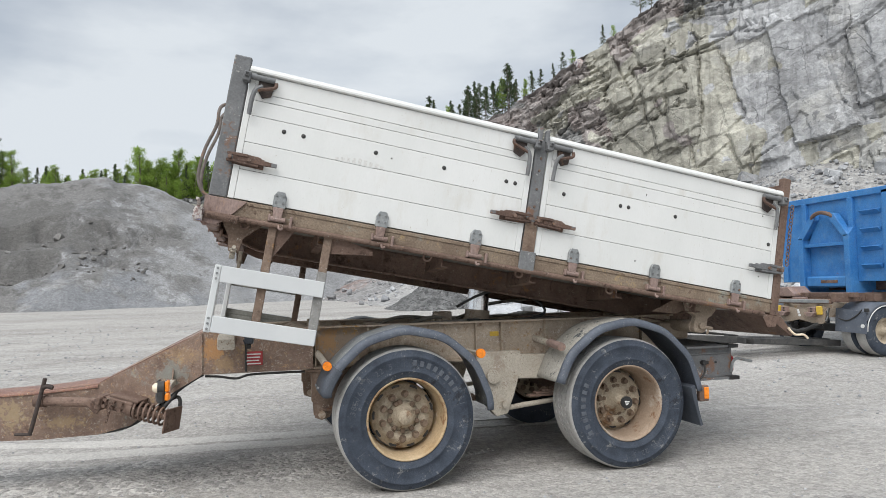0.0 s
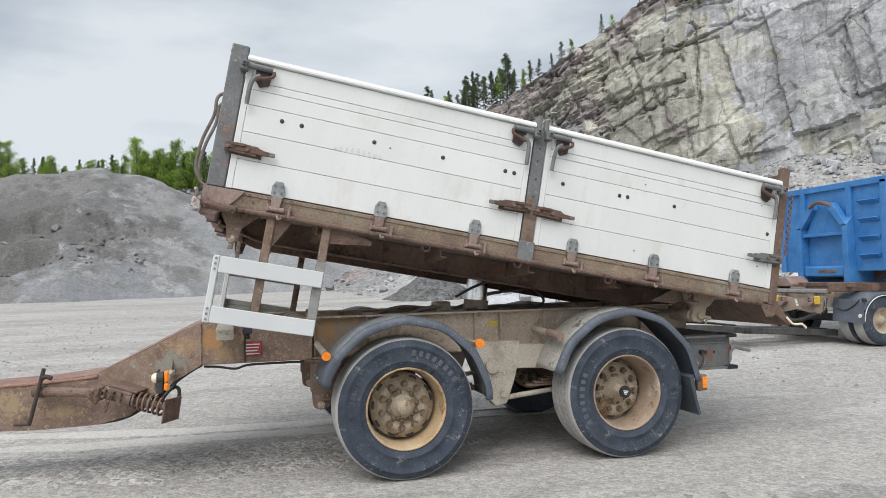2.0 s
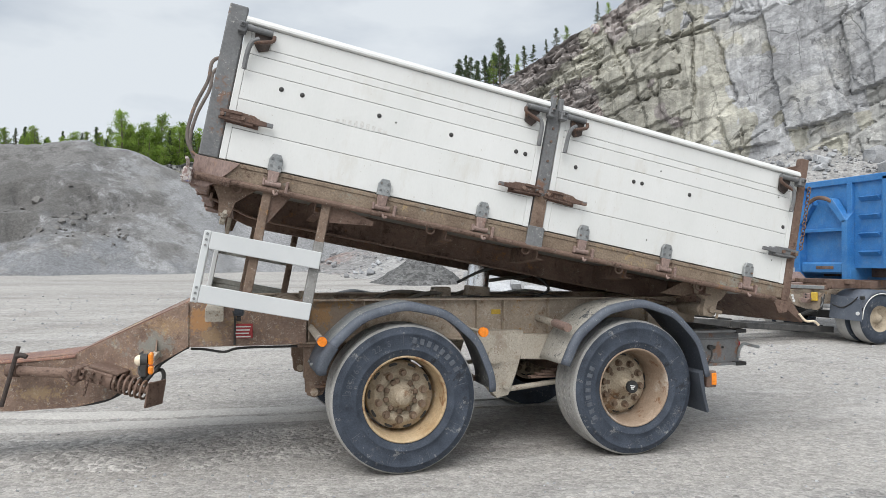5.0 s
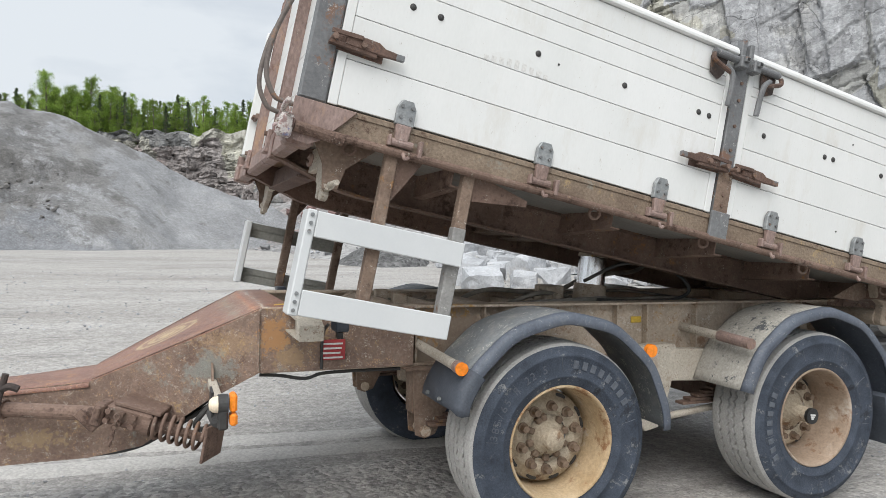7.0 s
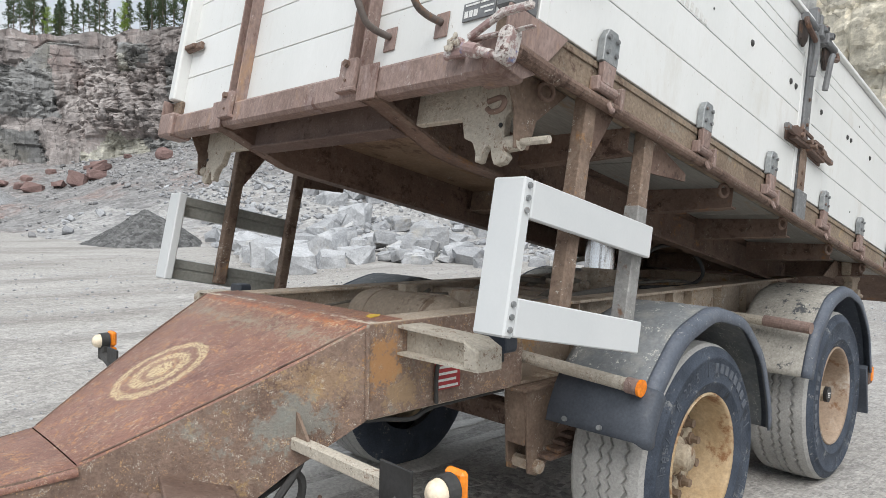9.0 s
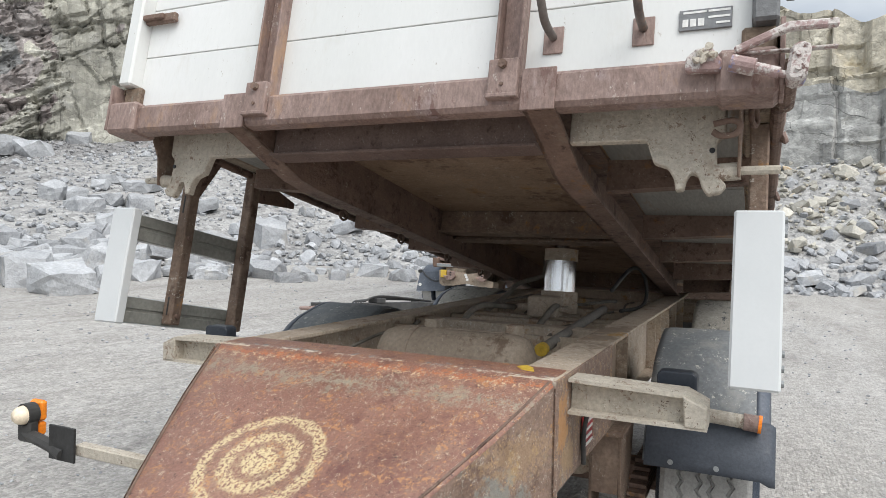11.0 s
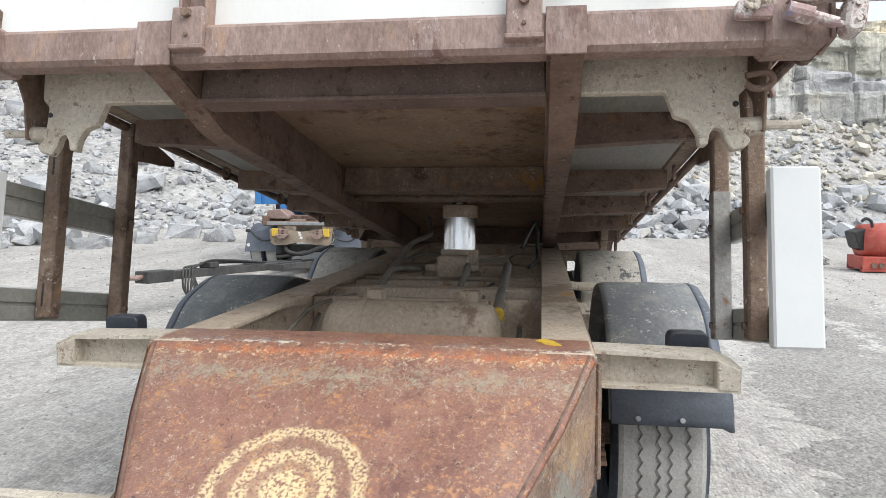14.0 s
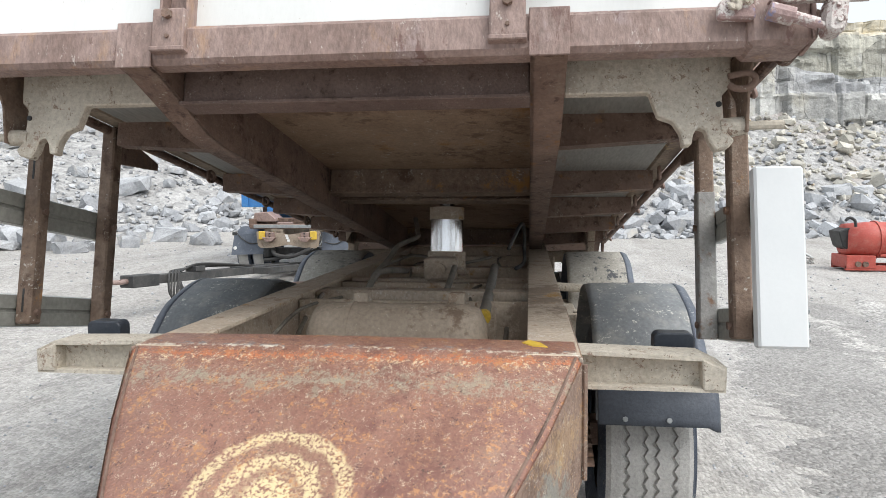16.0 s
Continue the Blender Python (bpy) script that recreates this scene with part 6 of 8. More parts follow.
# tailgate release lever on the front corner
lev = bpart("release_lever", group_of(prism([(-1.10, 0.284), (-1.222, 0.338), (-1.33, 0.336), (-1.33, 0.316), (-1.225, 0.316), (-1.108, 0.266)], "x", -4.185, -4.165, 0.004), box(-4.168, -4.15, -1.33, -1.10, 0.27, 0.276, 0.002)), SCRAPED, "scraped red-brown release lever with blue paint traces")
part("pivot_plate", prism([(-0.985, 0.238), (-1.07, 0.234), (-1.075, 0.262), (-1.05, 0.298), (-1.01, 0.30), (-0.985, 0.275)], "x", -4.16, -4.135, 0.005), SCRAPED, lev)
part("pivot_boss", lathe([(0.001, -0.04), (0.022, -0.04), (0.026, -0.034), (0.026, -0.012), (0.036, -0.01), (0.038, 0.0)], 20), SCRAPED, lev, m=BODY @ pose(-4.155, -1.041, 0.278, 0, 0, -90), smooth=True)
part("dried_mud", group_of(*[moved(rocky(k, 0.014), pose(-4.172, -1.028 - 0.028 * (k % 2) + 0.004 * k, 0.262 + 0.011 * (k % 4))) for k in range(6)]), TAN, lev, "crust of dried pale mud")
part("link_boss", lathe([(0.001, -0.03), (0.03, -0.03), (0.034, -0.024), (0.034, 0.0)], 20), SCRAPED, lev, m=BODY @ pose(-4.155, -1.091, 0.248, 0, 0, -90), smooth=True)
part("link_rod", group_of(cyl((-4.175, -1.095, 0.245), (-4.175, -1.15, 0.228), 0.022, seg=12), cyl((-4.175, -1.13, 0.235), (-4.175, -1.205, 0.209), 0.014, seg=12), cyl((-4.175, -1.20, 0.21), (-4.165, -1.25, 0.198), 0.009, seg=10)), SCRAPED, lev, "link rod with flaking paint")
part("end_casting", prism([(-1.24 + 0.026 * math.cos(radians(d)) - (0.012 if d < 180 else 0.0), (0.258 if d < 180 else 0.206) + 0.026 * math.sin(radians(d))) for d in range(0, 360, 30)], "x", -4.19, -4.13, 0.008), SCRAPED, lev, "rounded end casting")
for w in (0.25, 0.212):
    part("casting_bolt", cyl((-4.197, -1.246, w), (-4.186, -1.246, w), 0.007, seg=8), SCRAPED, lev)
part("shaft", cyl((-4.12, -1.225, 0.245), (-3.9, -1.225, 0.235), 0.026, seg=12), RUST, lev)
bpart("shackle", tube([(-4.0, -1.05, 0.150), (-4.0, -1.10, 0.158), (-4.0, -1.118, 0.142), (-4.0, -1.105, 0.120), (-4.0, -1.07, 0.116), (-4.0, -1.05, 0.128)], 0.009, 8), RUST, "rusty lashing shackle", smooth=True)
bpart("front_latch", group_of(box(-4.10, -4.075, 0.95, 1.12, 0.645, 0.685, 0.006), box(-4.115, -4.095, 1.0, 1.13, 0.655, 0.678, 0.004)), RUST, "rusty front latch")

# ---- the quarry ----
def ground_z(x, y):
    d = math.hypot(max(0.0, y - 0.5), 0.35 * max(0.0, x - 6.0))
    rise = 0.12 * min(1.0, max(0.0, (x - 5.0) / 3.0)) * min(1.0, max(0.0, (y - 0.3) / 2.0)) * max(0.0, min(1.0, (30 - y) / 20))
    return rise + 1.25 * (1 - math.exp(-d / 24.0)) + 0.012 * noise.noise((x * 0.5, y * 0.5, 3.0)) * min(1.0, math.hypot(x - 1, y) / 5)


def axis_steps(fine, limit):
    out, x, d = [0.0], 0.0, fine
    while x < limit:
        x += d
        out.append(x)
        d = d if x < 7 else d * 1.12
    return sorted({-v for v in out} | set(out))


xs, ys = axis_steps(0.25, 2500), axis_steps(0.25, 2500)
verts = [(x, y, ground_z(x, y)) for y in ys for x in xs]
nx = len(xs)
faces = [(j * nx + i, j * nx + i + 1, (j + 1) * nx + i + 1, (j + 1) * nx + i) for j in range(len(ys) - 1) for i in range(nx - 1)]


def mesh_object(name, verts, faces, mat, smooth=True):
    me = bpy.data.meshes.new(name)
    me.from_pydata(verts, [], faces)
    me.materials.append(mat)
    if smooth:
        me.polygons.foreach_set("use_smooth", [True] * len(me.polygons))
    me.update()
    return new(name, me)


tagged(mesh_object("ground", verts, faces, GROUND), "pale dusty crushed-stone quarry floor with tyre tracks", "ground", kind="structure")

# rim of the quarry: x, y, top, height of the scree at its foot, reach of the scree
RIM_LINE = ((-60, 66, 8.6, 2, 6), (-14, 54, 9.0, 2, 6), (-2, 51, 9.2, 2.4, 7), (4.5, 49.5, 10.2, 3.2, 9), (6, 47.5, 12.6, 3.6, 11), (11, 46, 13.4, 4.2, 14), (15, 43, 14.0, 5.2, 20), (18.7, 39, 15.5, 6, 25),
            (22.7, 36, 18.5, 6, 28), (25.5, 34, 20.6, 6, 28), (30, 30, 22, 7.4, 27), (32, 26, 22, 9.0, 25), (34, 22, 22, 6.6, 23), (36, 10, 19, 6, 19), (33, 2, 14, 5.4, 13), (31, -4, 12, 5.6, 11), (30.5, -10, 10.6, 5.6, 9.5), (31, -16, 9.8, 5, 9), (34, -32, 9, 3, 8), (30, -70, 9, 3, 8))
STEP = 0.24


def sampled(line, step):
    out = []
    for a, b in zip(line, line[1:]):
        n = max(1, int(math.hypot(b[0] - a[0], b[1] - a[1]) / step))
        out += [tuple(a[k] + (b[k] - a[k]) * i / n for k in range(5)) for i in range(n)]
    return out + [line[-1]]


rim = sampled(RIM_LINE, STEP)
rim_xy = np.array([(r[0], r[1]) for r in rim])


def chipped(a, z, size, lean, seed, dip=0.0):
    """Cells of jointed rock round scattered centres: own random numbers, offsets from the centre, closeness to the joint."""
    u, v = (a + lean * z) / size[0], (z - dip * (a - 95.0)) / size[1]
    iu, iv = np.floor(u), np.floor(v)
    best = np.full(u.shape, 9e9)
    second = best.copy()
    du, dv, ku, kv = (np.zeros(u.shape) for _ in range(4))

    def rnd(p, q, k):
        t = np.sin(p * 127.1 + q * 311.7 + (seed + k) * 74.7) * 43758.5453
        return t - np.floor(t)

    for p in (-1, 0, 1):
        for q in (-1, 0, 1):
            cu, cv = iu + p, iv + q
            x, y = u - (cu + 0.1 + 0.8 * rnd(cu, cv, 1)), v - (cv + 0.1 + 0.8 * rnd(cu, cv, 2))
            d = np.maximum(np.abs(x), np.abs(y)) + 0.15 * np.minimum(np.abs(x), np.abs(y))
            near = d < best
            second = np.where(near, best, np.minimum(second, d))
            best = np.where(near, d, best)
            du, dv = np.where(near, x, du), np.where(near, y, dv)
            ku, kv = np.where(near, cu, ku), np.where(near, cv, kv)
    return [2 * rnd(ku, kv, k) - 1 for k in (3, 4, 5, 6)], du * size[0], dv * size[1], (second - best) * min(size)


def blocks(a, z, size, lean, dip, seed, edge=0.07):
    """Courses of skewed blocks with straight joints: how far each steps out, a random number a block, and the metres to its nearest joint."""
    u, v = (a + lean * z) / size[0], (z - dip * (a - 95.0)) / size[1]
    v = v + 0.22 * np.sin(1.9 * v + seed) + 0.15 * np.sin(4.3 * v + 2.0 * seed)

    def rnd(p, q, k):
        t = np.sin(p * 127.1 + q * 311.7 + (seed + k) * 74.7) * 43758.5453
        return 2 * (t - np.floor(t)) - 1

    def course(row):
        w = u + 3.7 * rnd(row, 0 * row, 1)
        w = w + 0.25 * np.sin(2.3 * w + row)
        col = np.floor(w)
        f = w - col
        e = edge / size[0]
        near = np.where(f < 0.5, np.clip(0.5 - f / (2 * e), 0, 0.5), np.clip(0.5 - (1 - f) / (2 * e), 0, 0.5))
        other = np.where(f < 0.5, col - 1, col + 1)
        fo = np.where(f < 0.5, f + 1, f - 1)
        own = rnd(row, col, 2) + (f - 0.5) * rnd(row, col, 3)
        return own * (1 - near) + near * (rnd(row, other, 2) + (fo - 0.5) * rnd(row, other, 3)), rnd(row, col, 4), np.minimum(f, 1 - f) * size[0]

    row = np.floor(v)
    f = v - row
    e = edge / size[1]
    near = np.where(f < 0.5, np.clip(0.5 - f / (2 * e), 0, 0.5), np.clip(0.5 - (1 - f) / (2 * e), 0, 0.5))
    own, mark, gap = course(row)
    nxt = course(np.where(f < 0.5, row - 1, row + 1))[0]
    return own * (1 - near) + nxt * near, mark, np.minimum(gap, np.minimum(f, 1 - f) * size[1])


rim_foot, rim_reach = np.array([r[3] for r in rim]), np.array([r[4] for r in rim])
rim_run = np.concatenate([[0], np.cumsum(np.hypot(*(rim_xy[1:] - rim_xy[:-1]).T))])
rim_top = np.array([r[2] for r in rim])
smooth_xy = rim_xy.copy()
for _ in range(30):
    smooth_xy[1:-1] = 0.5 * smooth_xy[1:-1] + 0.25 * (smooth_xy[:-2] + smooth_xy[2:])
tangent = np.gradient(smooth_xy, axis=0)
tangent /= np.linalg.norm(tangent, axis=1)[:, None]


# great smooth slabs of the north face: place along it, height, half width, half height, how far they stand out
WEDGES = ((102.6, 14.0, 1.6, 4.4, 0.42), (95.2, 13.5, 2.8, 3.0, 0.20), (99.6, 10.0, 1.7, 1.3, 0.32), (106.6, 15.0, 1.7, 3.4, 0.26), (97.0, 7.0, 2.4, 2.0, 0.18))


def sheet(D, owner, A, Z, soft, at, half, rng, out, crack, dip=None):
    """Lays one slab on the face: four or five straight broken edges, a slight tilt, and an open crack along some of them."""
    reach = 1.7 * max(half)
    i0, i1 = np.searchsorted(A[:, 0], (at[0] - reach, at[0] + reach))
    if i1 - i0 < 3:
        return
    a, z, w = A[i0:i1] - at[0], Z[i0:i1] - at[1], soft[i0:i1]
    rise = rng.gauss(0.42 * min(1.0, max(0.1, (at[0] - 80.0) / 6.0)), 0.16) if dip is None else dip
    upright = rng.gauss(0.22, 0.14)
    inside = np.full(a.shape, 9.0)
    open_edge = np.zeros(a.shape)
    for nx, nz_, d in ((-rise, 1, half[1]), (rise + rng.gauss(0, 0.12), -1, half[1]), (1, upright, half[0]), (-1, -upright - rng.gauss(0, 0.12), half[0]), (rng.choice((-1, 1)), rng.choice((-1, 1)), rng.uniform(1.0, 1.5) * half[0])):
        size = math.hypot(nx, nz_)
        s = d - (nx * a + nz_ * z) / size + w * min(1.0, 0.35 + 0.3 * max(half))
        if rng.random() < crack:
            open_edge = np.where((s < inside) & (np.abs(s) < 0.5), 1.0, open_edge * (inside < s))
        inside = np.minimum(inside, s)
    mask = np.clip(inside / (0.13 if half[0] > 1.0 else 0.07), 0, 1)
    tilt = 1 + rng.gauss(0, 0.25) * a / half[0] + rng.gauss(0, 0.2) * z / half[1]
    D[i0:i1] += (mask * out * tilt - 0.34 * open_edge * np.clip(1 - np.abs(inside) / 0.15, 0, 1) * np.clip(3.5 * (w + 0.04 * rng.gauss(0, 1)) + 0.5, 0, 1))
    if owner is not None:
        chance = rng.random() if dip is None else 0.3
        owner[i0:i1] = np.where(inside > 0, chance, owner[i0:i1])


def cliff_part(r0, r1, name, label, lean, tones, seed, broken, nz=220, fine=45.0, beds=(2.0, 2.1)):
    """A stretch of the quarry face. tones(run, height, chance) gives the rock's kind, broken(run, height) where it is shattered."""
    run = np.concatenate([np.arange(r0, max(r0, fine), 0.4), np.arange(max(r0, fine), max(r0, 84.0), 0.14), np.arange(max(r0, 84.0), min(r1, 112.0), 0.085), np.arange(max(r0, 112.0), r1, 0.14)])
    n_a = len(run)
    A = np.repeat(run[:, None], nz, axis=1)
    H = np.interp(A, rim_run, rim_top) + np.array([[0.8 * noise.noise((a * 0.18, 1.0, 1.0)) + 0.5 * noise.noise((a * 0.7, 2.0, 5.0))] for a in run])
    Z = 0.3 + (H - 0.3) * (np.arange(nz) / (nz - 1.0))[None, :]
    shatter = np.array([[broken(a, k / nz) for k in range(nz)] for a in run])
    warp = np.array([[noise.noise((a * 0.5, k * 0.06, 8.0)) for k in range(nz)] for a in run])
    D = np.zeros((n_a, nz))
    lean = lean * np.clip((A - 82.0) / 4.0, 0.1, 1.0)
    # share of tall upright columns: the low far face, and most of the east face
    block = 0.22 * np.clip((86.0 - A) / 3.0, 0.0, 1.0) if r0 < 80 else 0.0 * A + 0.9
    free = 1 - block
    big, mark, gap = blocks(A + 0.02 * warp, Z, (6.5, 5.0), lean, 0.0, seed)
    owner = 0.5 + 0.5 * mark
    loose = shatter + 0.18 * mark
    tall, mk, gap = blocks(A, Z, (1.7, 4.4), 0.04, 0.0, seed + 5)
    D += block * (0.19 * big + 0.42 * tall - 0.30 * np.clip(1 - gap / 0.2, 0, 1) * (mk > -0.3))
    mid, mk, gap = blocks(A + 0.02 * warp, Z, beds, lean, 0.0, seed + 11)
    D += block * (0.16 * mid + np.where(loose > -0.1, 0.19 * mid - 0.12 * np.clip(1 - gap / 0.18, 0, 1) * (mk > 0.2), 0.02 * mid))
    low, mk, gap = blocks(A, Z, (1.1, 0.5), lean * 0.5, 0.0, seed + 23)
    D += block * np.where(loose > 0.1, 0.13, 0.012) * low
    # slabs that lie on one another, and the broken beds of the rim
    if r0 < 80:
        rng = random.Random(seed)
        soft = 0.24 * warp + 0.11 * np.array([[noise.noise((a * 1.9, k * 0.19, 18.0)) + 0.5 * noise.noise((a * 5.0, k * 0.5, 2.0)) for k in range(nz)] for a in run])
        for _ in range(100):
            a0, w = rng.uniform(85, 121), rng.uniform(0.9, 3.6)
            sheet(D, owner, A, Z, soft, (a0, rng.uniform(1, 21)), (w, w * rng.uniform(0.4, 1.0)), rng, rng.uniform(-0.20, 0.24), 0.25)
        for _ in range(110):
            a0, w = rng.uniform(44, 86), rng.uniform(0.7, 2.6)
            sheet(D, owner, A, Z, soft, (a0, rng.uniform(1, 12)), (w, w * rng.uniform(0.7, 1.8)), rng, rng.uniform(-0.22, 0.26), 0.15)
        for k in range(7000):
            a0, z0 = (rng.uniform(84, 121), rng.uniform(0.5, 22)) if k % 5 < 3 else (rng.uniform(44, 85), rng.uniform(0.5, 13))
            w = 0.2 + 0.35 * rng.expovariate(1.0)
            if w < 1.6 and north_broken(a0, z0 / np.interp(a0, rim_run, rim_top)) > rng.uniform(-0.15, 0.3):
                sheet(D, None, A, Z, soft, (a0, z0), (w, w * (rng.uniform(0.22, 0.45) if a0 > 85 else rng.uniform(0.5, 1.6))), rng, rng.uniform(-0.20, 0.22) * (1.0 if a0 > 85 else 0.6), 0.15)
        for a0, z0, w, h, out in WEDGES:
            sheet(D, owner, A, Z, soft, (a0, z0), (w, h), rng, out, 0.45, 0.12)
    (q, t1, t2, t3), x, z, gap = chipped(A, Z, (0.55, 0.34), 0.1, seed + 37, 0.3 * free)
    D += np.where(loose > 0.2, 0.13 * q, 0.006 * q)
    verts, faces, kinds = [], [], []
    for i in range(n_a):
        a, top = run[i], H[i, 0]
        x, y = np.interp(a, rim_run, smooth_xy[:, 0]), np.interp(a, rim_run, smooth_xy[:, 1])
        tx, ty = np.interp(a, rim_run, tangent[:, 0]), np.interp(a, rim_run, tangent[:, 1])
        for k in range(nz + 6):
            z = Z[i, min(k, nz - 1)]
            rel = D[i, min(k, nz - 1)] + 0.35 * noise.noise((a * 0.07, z * 0.06, 4.0)) + 0.10 * (top - z)
            back = (k - nz + 1) * 3.5 if k >= nz else 0.0
            if k >= nz:
                rel = rel * 0.3
                z = top + 0.25 * (k - nz + 1) + 0.4 * noise.noise((a * 0.4 + k, 0.3, 2))
            verts.append((x + ty * (rel - back), y - tx * (rel - back), z))
    m = nz + 6
    for c in range(n_a - 1):
        for k in range(m - 1):
            faces.append((c * m + k, (c + 1) * m + k, (c + 1) * m + k + 1, c * m + k + 1))
            q = min(k, nz - 1)
            kinds.append(tones(A[c, q], Z[c, q] / H[c, q], owner[c, q]))
    ob = mesh_object(name, verts, faces, CLIFF_BLUE, False)
    for mat in (CLIFF_YELLOW, CLIFF_RED, CLIFF_DARK, CLIFF_CREAM, CLIFF_PALE):
        ob.data.materials.append(mat)
    ob.data.polygons.foreach_set("material_index", kinds)
    return tagged(ob, label, "rock face", kind="structure")


def north_tones(run, h, chance):
    run += 7 * noise.noise((run * 0.16, h * 3.1, 5.0)) + 4 * noise.noise((run * 0.9, h * 16.0, 7.0)) + 5 * ((chance * 17.3) % 1 - 0.5)
    if run < 84:
        return 3 if chance < 0.35 else (2 if chance < 0.7 else 1)
    if run < 90 or h > 0.93:
        return 2 if chance < 0.7 else (1 if chance < 0.9 else 3)
    if run < 97:
        return 1 if chance < 0.8 else 5
    return 0 if chance < 0.55 else (5 if chance < 0.8 else 1)


def north_broken(run, h):
    b = 1.3 * noise.noise((run * 0.09, h * 2.2, 11.0))
    if run < 84:
        return b * 0.8 + 0.12
    if run < 90:
        return b + 0.42
    return b - 0.48 + (0.55 if h > 0.9 else 0.0) + (0.5 if h < 0.35 and run > 101 else 0.0)


def east_tones(run, h, chance):
    if h > 0.72:
        return 4 if chance < 0.7 else 1
    return 5 if chance < 0.5 else (4 if chance < 0.8 else (0 if chance < 0.9 else 1))


rim_split = 121.0
cliff_part(0.0, rim_split + 0.16, "cliff_north", "tall grey jointed granite quarry face", 0.35, north_tones, 21, north_broken)
cliff_part(rim_split, rim_run[-1] - 1.0, "cliff_east", "pale yellow-grey jointed granite quarry face", 0.02, east_tones, 22, lambda run, h: 1.2 * noise.noise((run * 0.12, h * 2.0, 3.0)) - 0.30, 90, beds=(1.7, 0.75))


def scree_h(x, y):
    d = np.hypot(rim_xy[:, 0] - x, rim_xy[:, 1] - y)
    near = d.min()
    w = np.exp((near - d) / 2.5)
    w /= w.sum()
    f, foot = 1 - near / float(w @ rim_reach), float(w @ rim_foot)
    if f <= -0.12:
        return -1.0
    return foot * max(0.0, f) ** 1.25 + (0 if f > 0 else f * 2) + (0.35 * noise.noise((x * 0.3, y * 0.3, 7)) + 0.15 * noise.noise((x * 0.9, y * 0.9, 1))) * min(1.0, max(0.0, f) * 6)


gx, gy = np.arange(-22, 44, 0.6), np.arange(-44, 60, 0.6)
field = {}
verts, idx, faces = [], {}, []
for j, y in enumerate(gy):
    for i, x in enumerate(gx):
        h = scree_h(x, y)
        field[i, j] = h
        if h > -0.9:
            idx[i, j] = len(verts)
            verts.append((x, y, ground_z(x, y) + h - 0.03))
for (i, j) in list(idx):
    q = [(i, j), (i + 1, j), (i + 1, j + 1), (i, j + 1)]
    if all(k in idx for k in q):
        faces.append([idx[k] for k in q])
scree_ob = mesh_object("scree", verts, faces, SCREE)
scree_ob.data.materials.append(SCREE_BROWN)
scree_ob.data.polygons.foreach_set("material_index", [1 if verts[f[0]][1] > 29 + 4.0 * noise.noise((verts[f[0]][0] * 0.2, verts[f[0]][1] * 0.2, 6.0)) else 0 for f in faces])
tagged(scree_ob, "grey scree slope of fine broken stone under the face", "scree", kind="structure")


def rock_mesh(seed, n=16, flat=0.7):
    rng = random.Random(seed)
    bm = bmesh.new()
    for sx in (-1, 1):
        for sy in (-1, 1):
            for sz in (-1, 1):
                cut = rng.uniform(0.45, 1.0)
                bm.verts.new((0.72 * sx * rng.uniform(0.65, 1.15) * cut ** 0.5, 0.56 * sy * rng.uniform(0.65, 1.1), flat * 0.72 * sz * rng.uniform(0.6, 1.1) * (cut if sz > 0 else 1)))
    for _ in range(n - 8):
        v = Vector((rng.gauss(0, 1), rng.gauss(0, 1), rng.gauss(0, 1))).normalized()
        bm.verts.new((v.x * rng.uniform(0.7, 1.0), v.y * rng.uniform(0.55, 0.85), v.z * flat * rng.uniform(0.7, 1)))
    bmesh.ops.convex_hull(bm, input=bm.verts)
    bmesh.ops.delete(bm, geom=[v for v in bm.verts if not v.link_faces], context="VERTS")
    me = bpy.data.meshes.new("rock")
    bm.to_mesh(me)
    bm.free()
    return me


protos = [rock_mesh(100 + k, 12 + k % 6, 0.40 + 0.07 * (k % 6)) for k in range(12)]
proto_v = [np.array([v.co[:] for v in me.vertices]) for me in protos]
proto_f = [[list(p.vertices) for p in me.polygons] for me in protos]


def rough_rock(me):
    """A split block with broken, uneven faces."""
    bm = bmesh.new()
    bm.from_mesh(me)
    bmesh.ops.triangulate(bm, faces=bm.faces)
    bmesh.ops.subdivide_edges(bm, edges=bm.edges, cuts=3, use_grid_fill=True)
    bm.normal_update()
    for v in bm.verts:
        p = v.co
        v.co = p + v.normal * (0.07 * noise.noise(p * 2.2) + 0.04 * noise.noise(p * 6.0)) - v.normal * 0.05 * max(0.0, noise.noise(p * 3.1 + Vector((4, 1, 2))))
    out = bpy.data.meshes.new("boulder")
    bm.to_mesh(out)
    bm.free()
    return out


block_protos = [rough_rock(me) for me in protos]


def rubble(name, places, mat, label):
    """Many small stones in one mesh. places: x, y, z, size."""
    rng = random.Random(len(places))
    V, Fc, base = [], [], 0
    for x, y, z, s in places:
        k = rng.randrange(12)
        e = np.array(Euler((rng.uniform(-0.7, 0.7), rng.uniform(-0.7, 0.7), rng.uniform(0, 6.28))).to_matrix())
        v = (proto_v[k] * s) @ e.T + (x, y, z)
        V.append(v)
        Fc += [[i + base for i in f] for f in proto_f[k]]
        base += len(v)
    ob = mesh_object(name, np.concatenate(V).tolist(), Fc, mat, False)
    return tagged(ob, label, "rubble", kind="stuff")


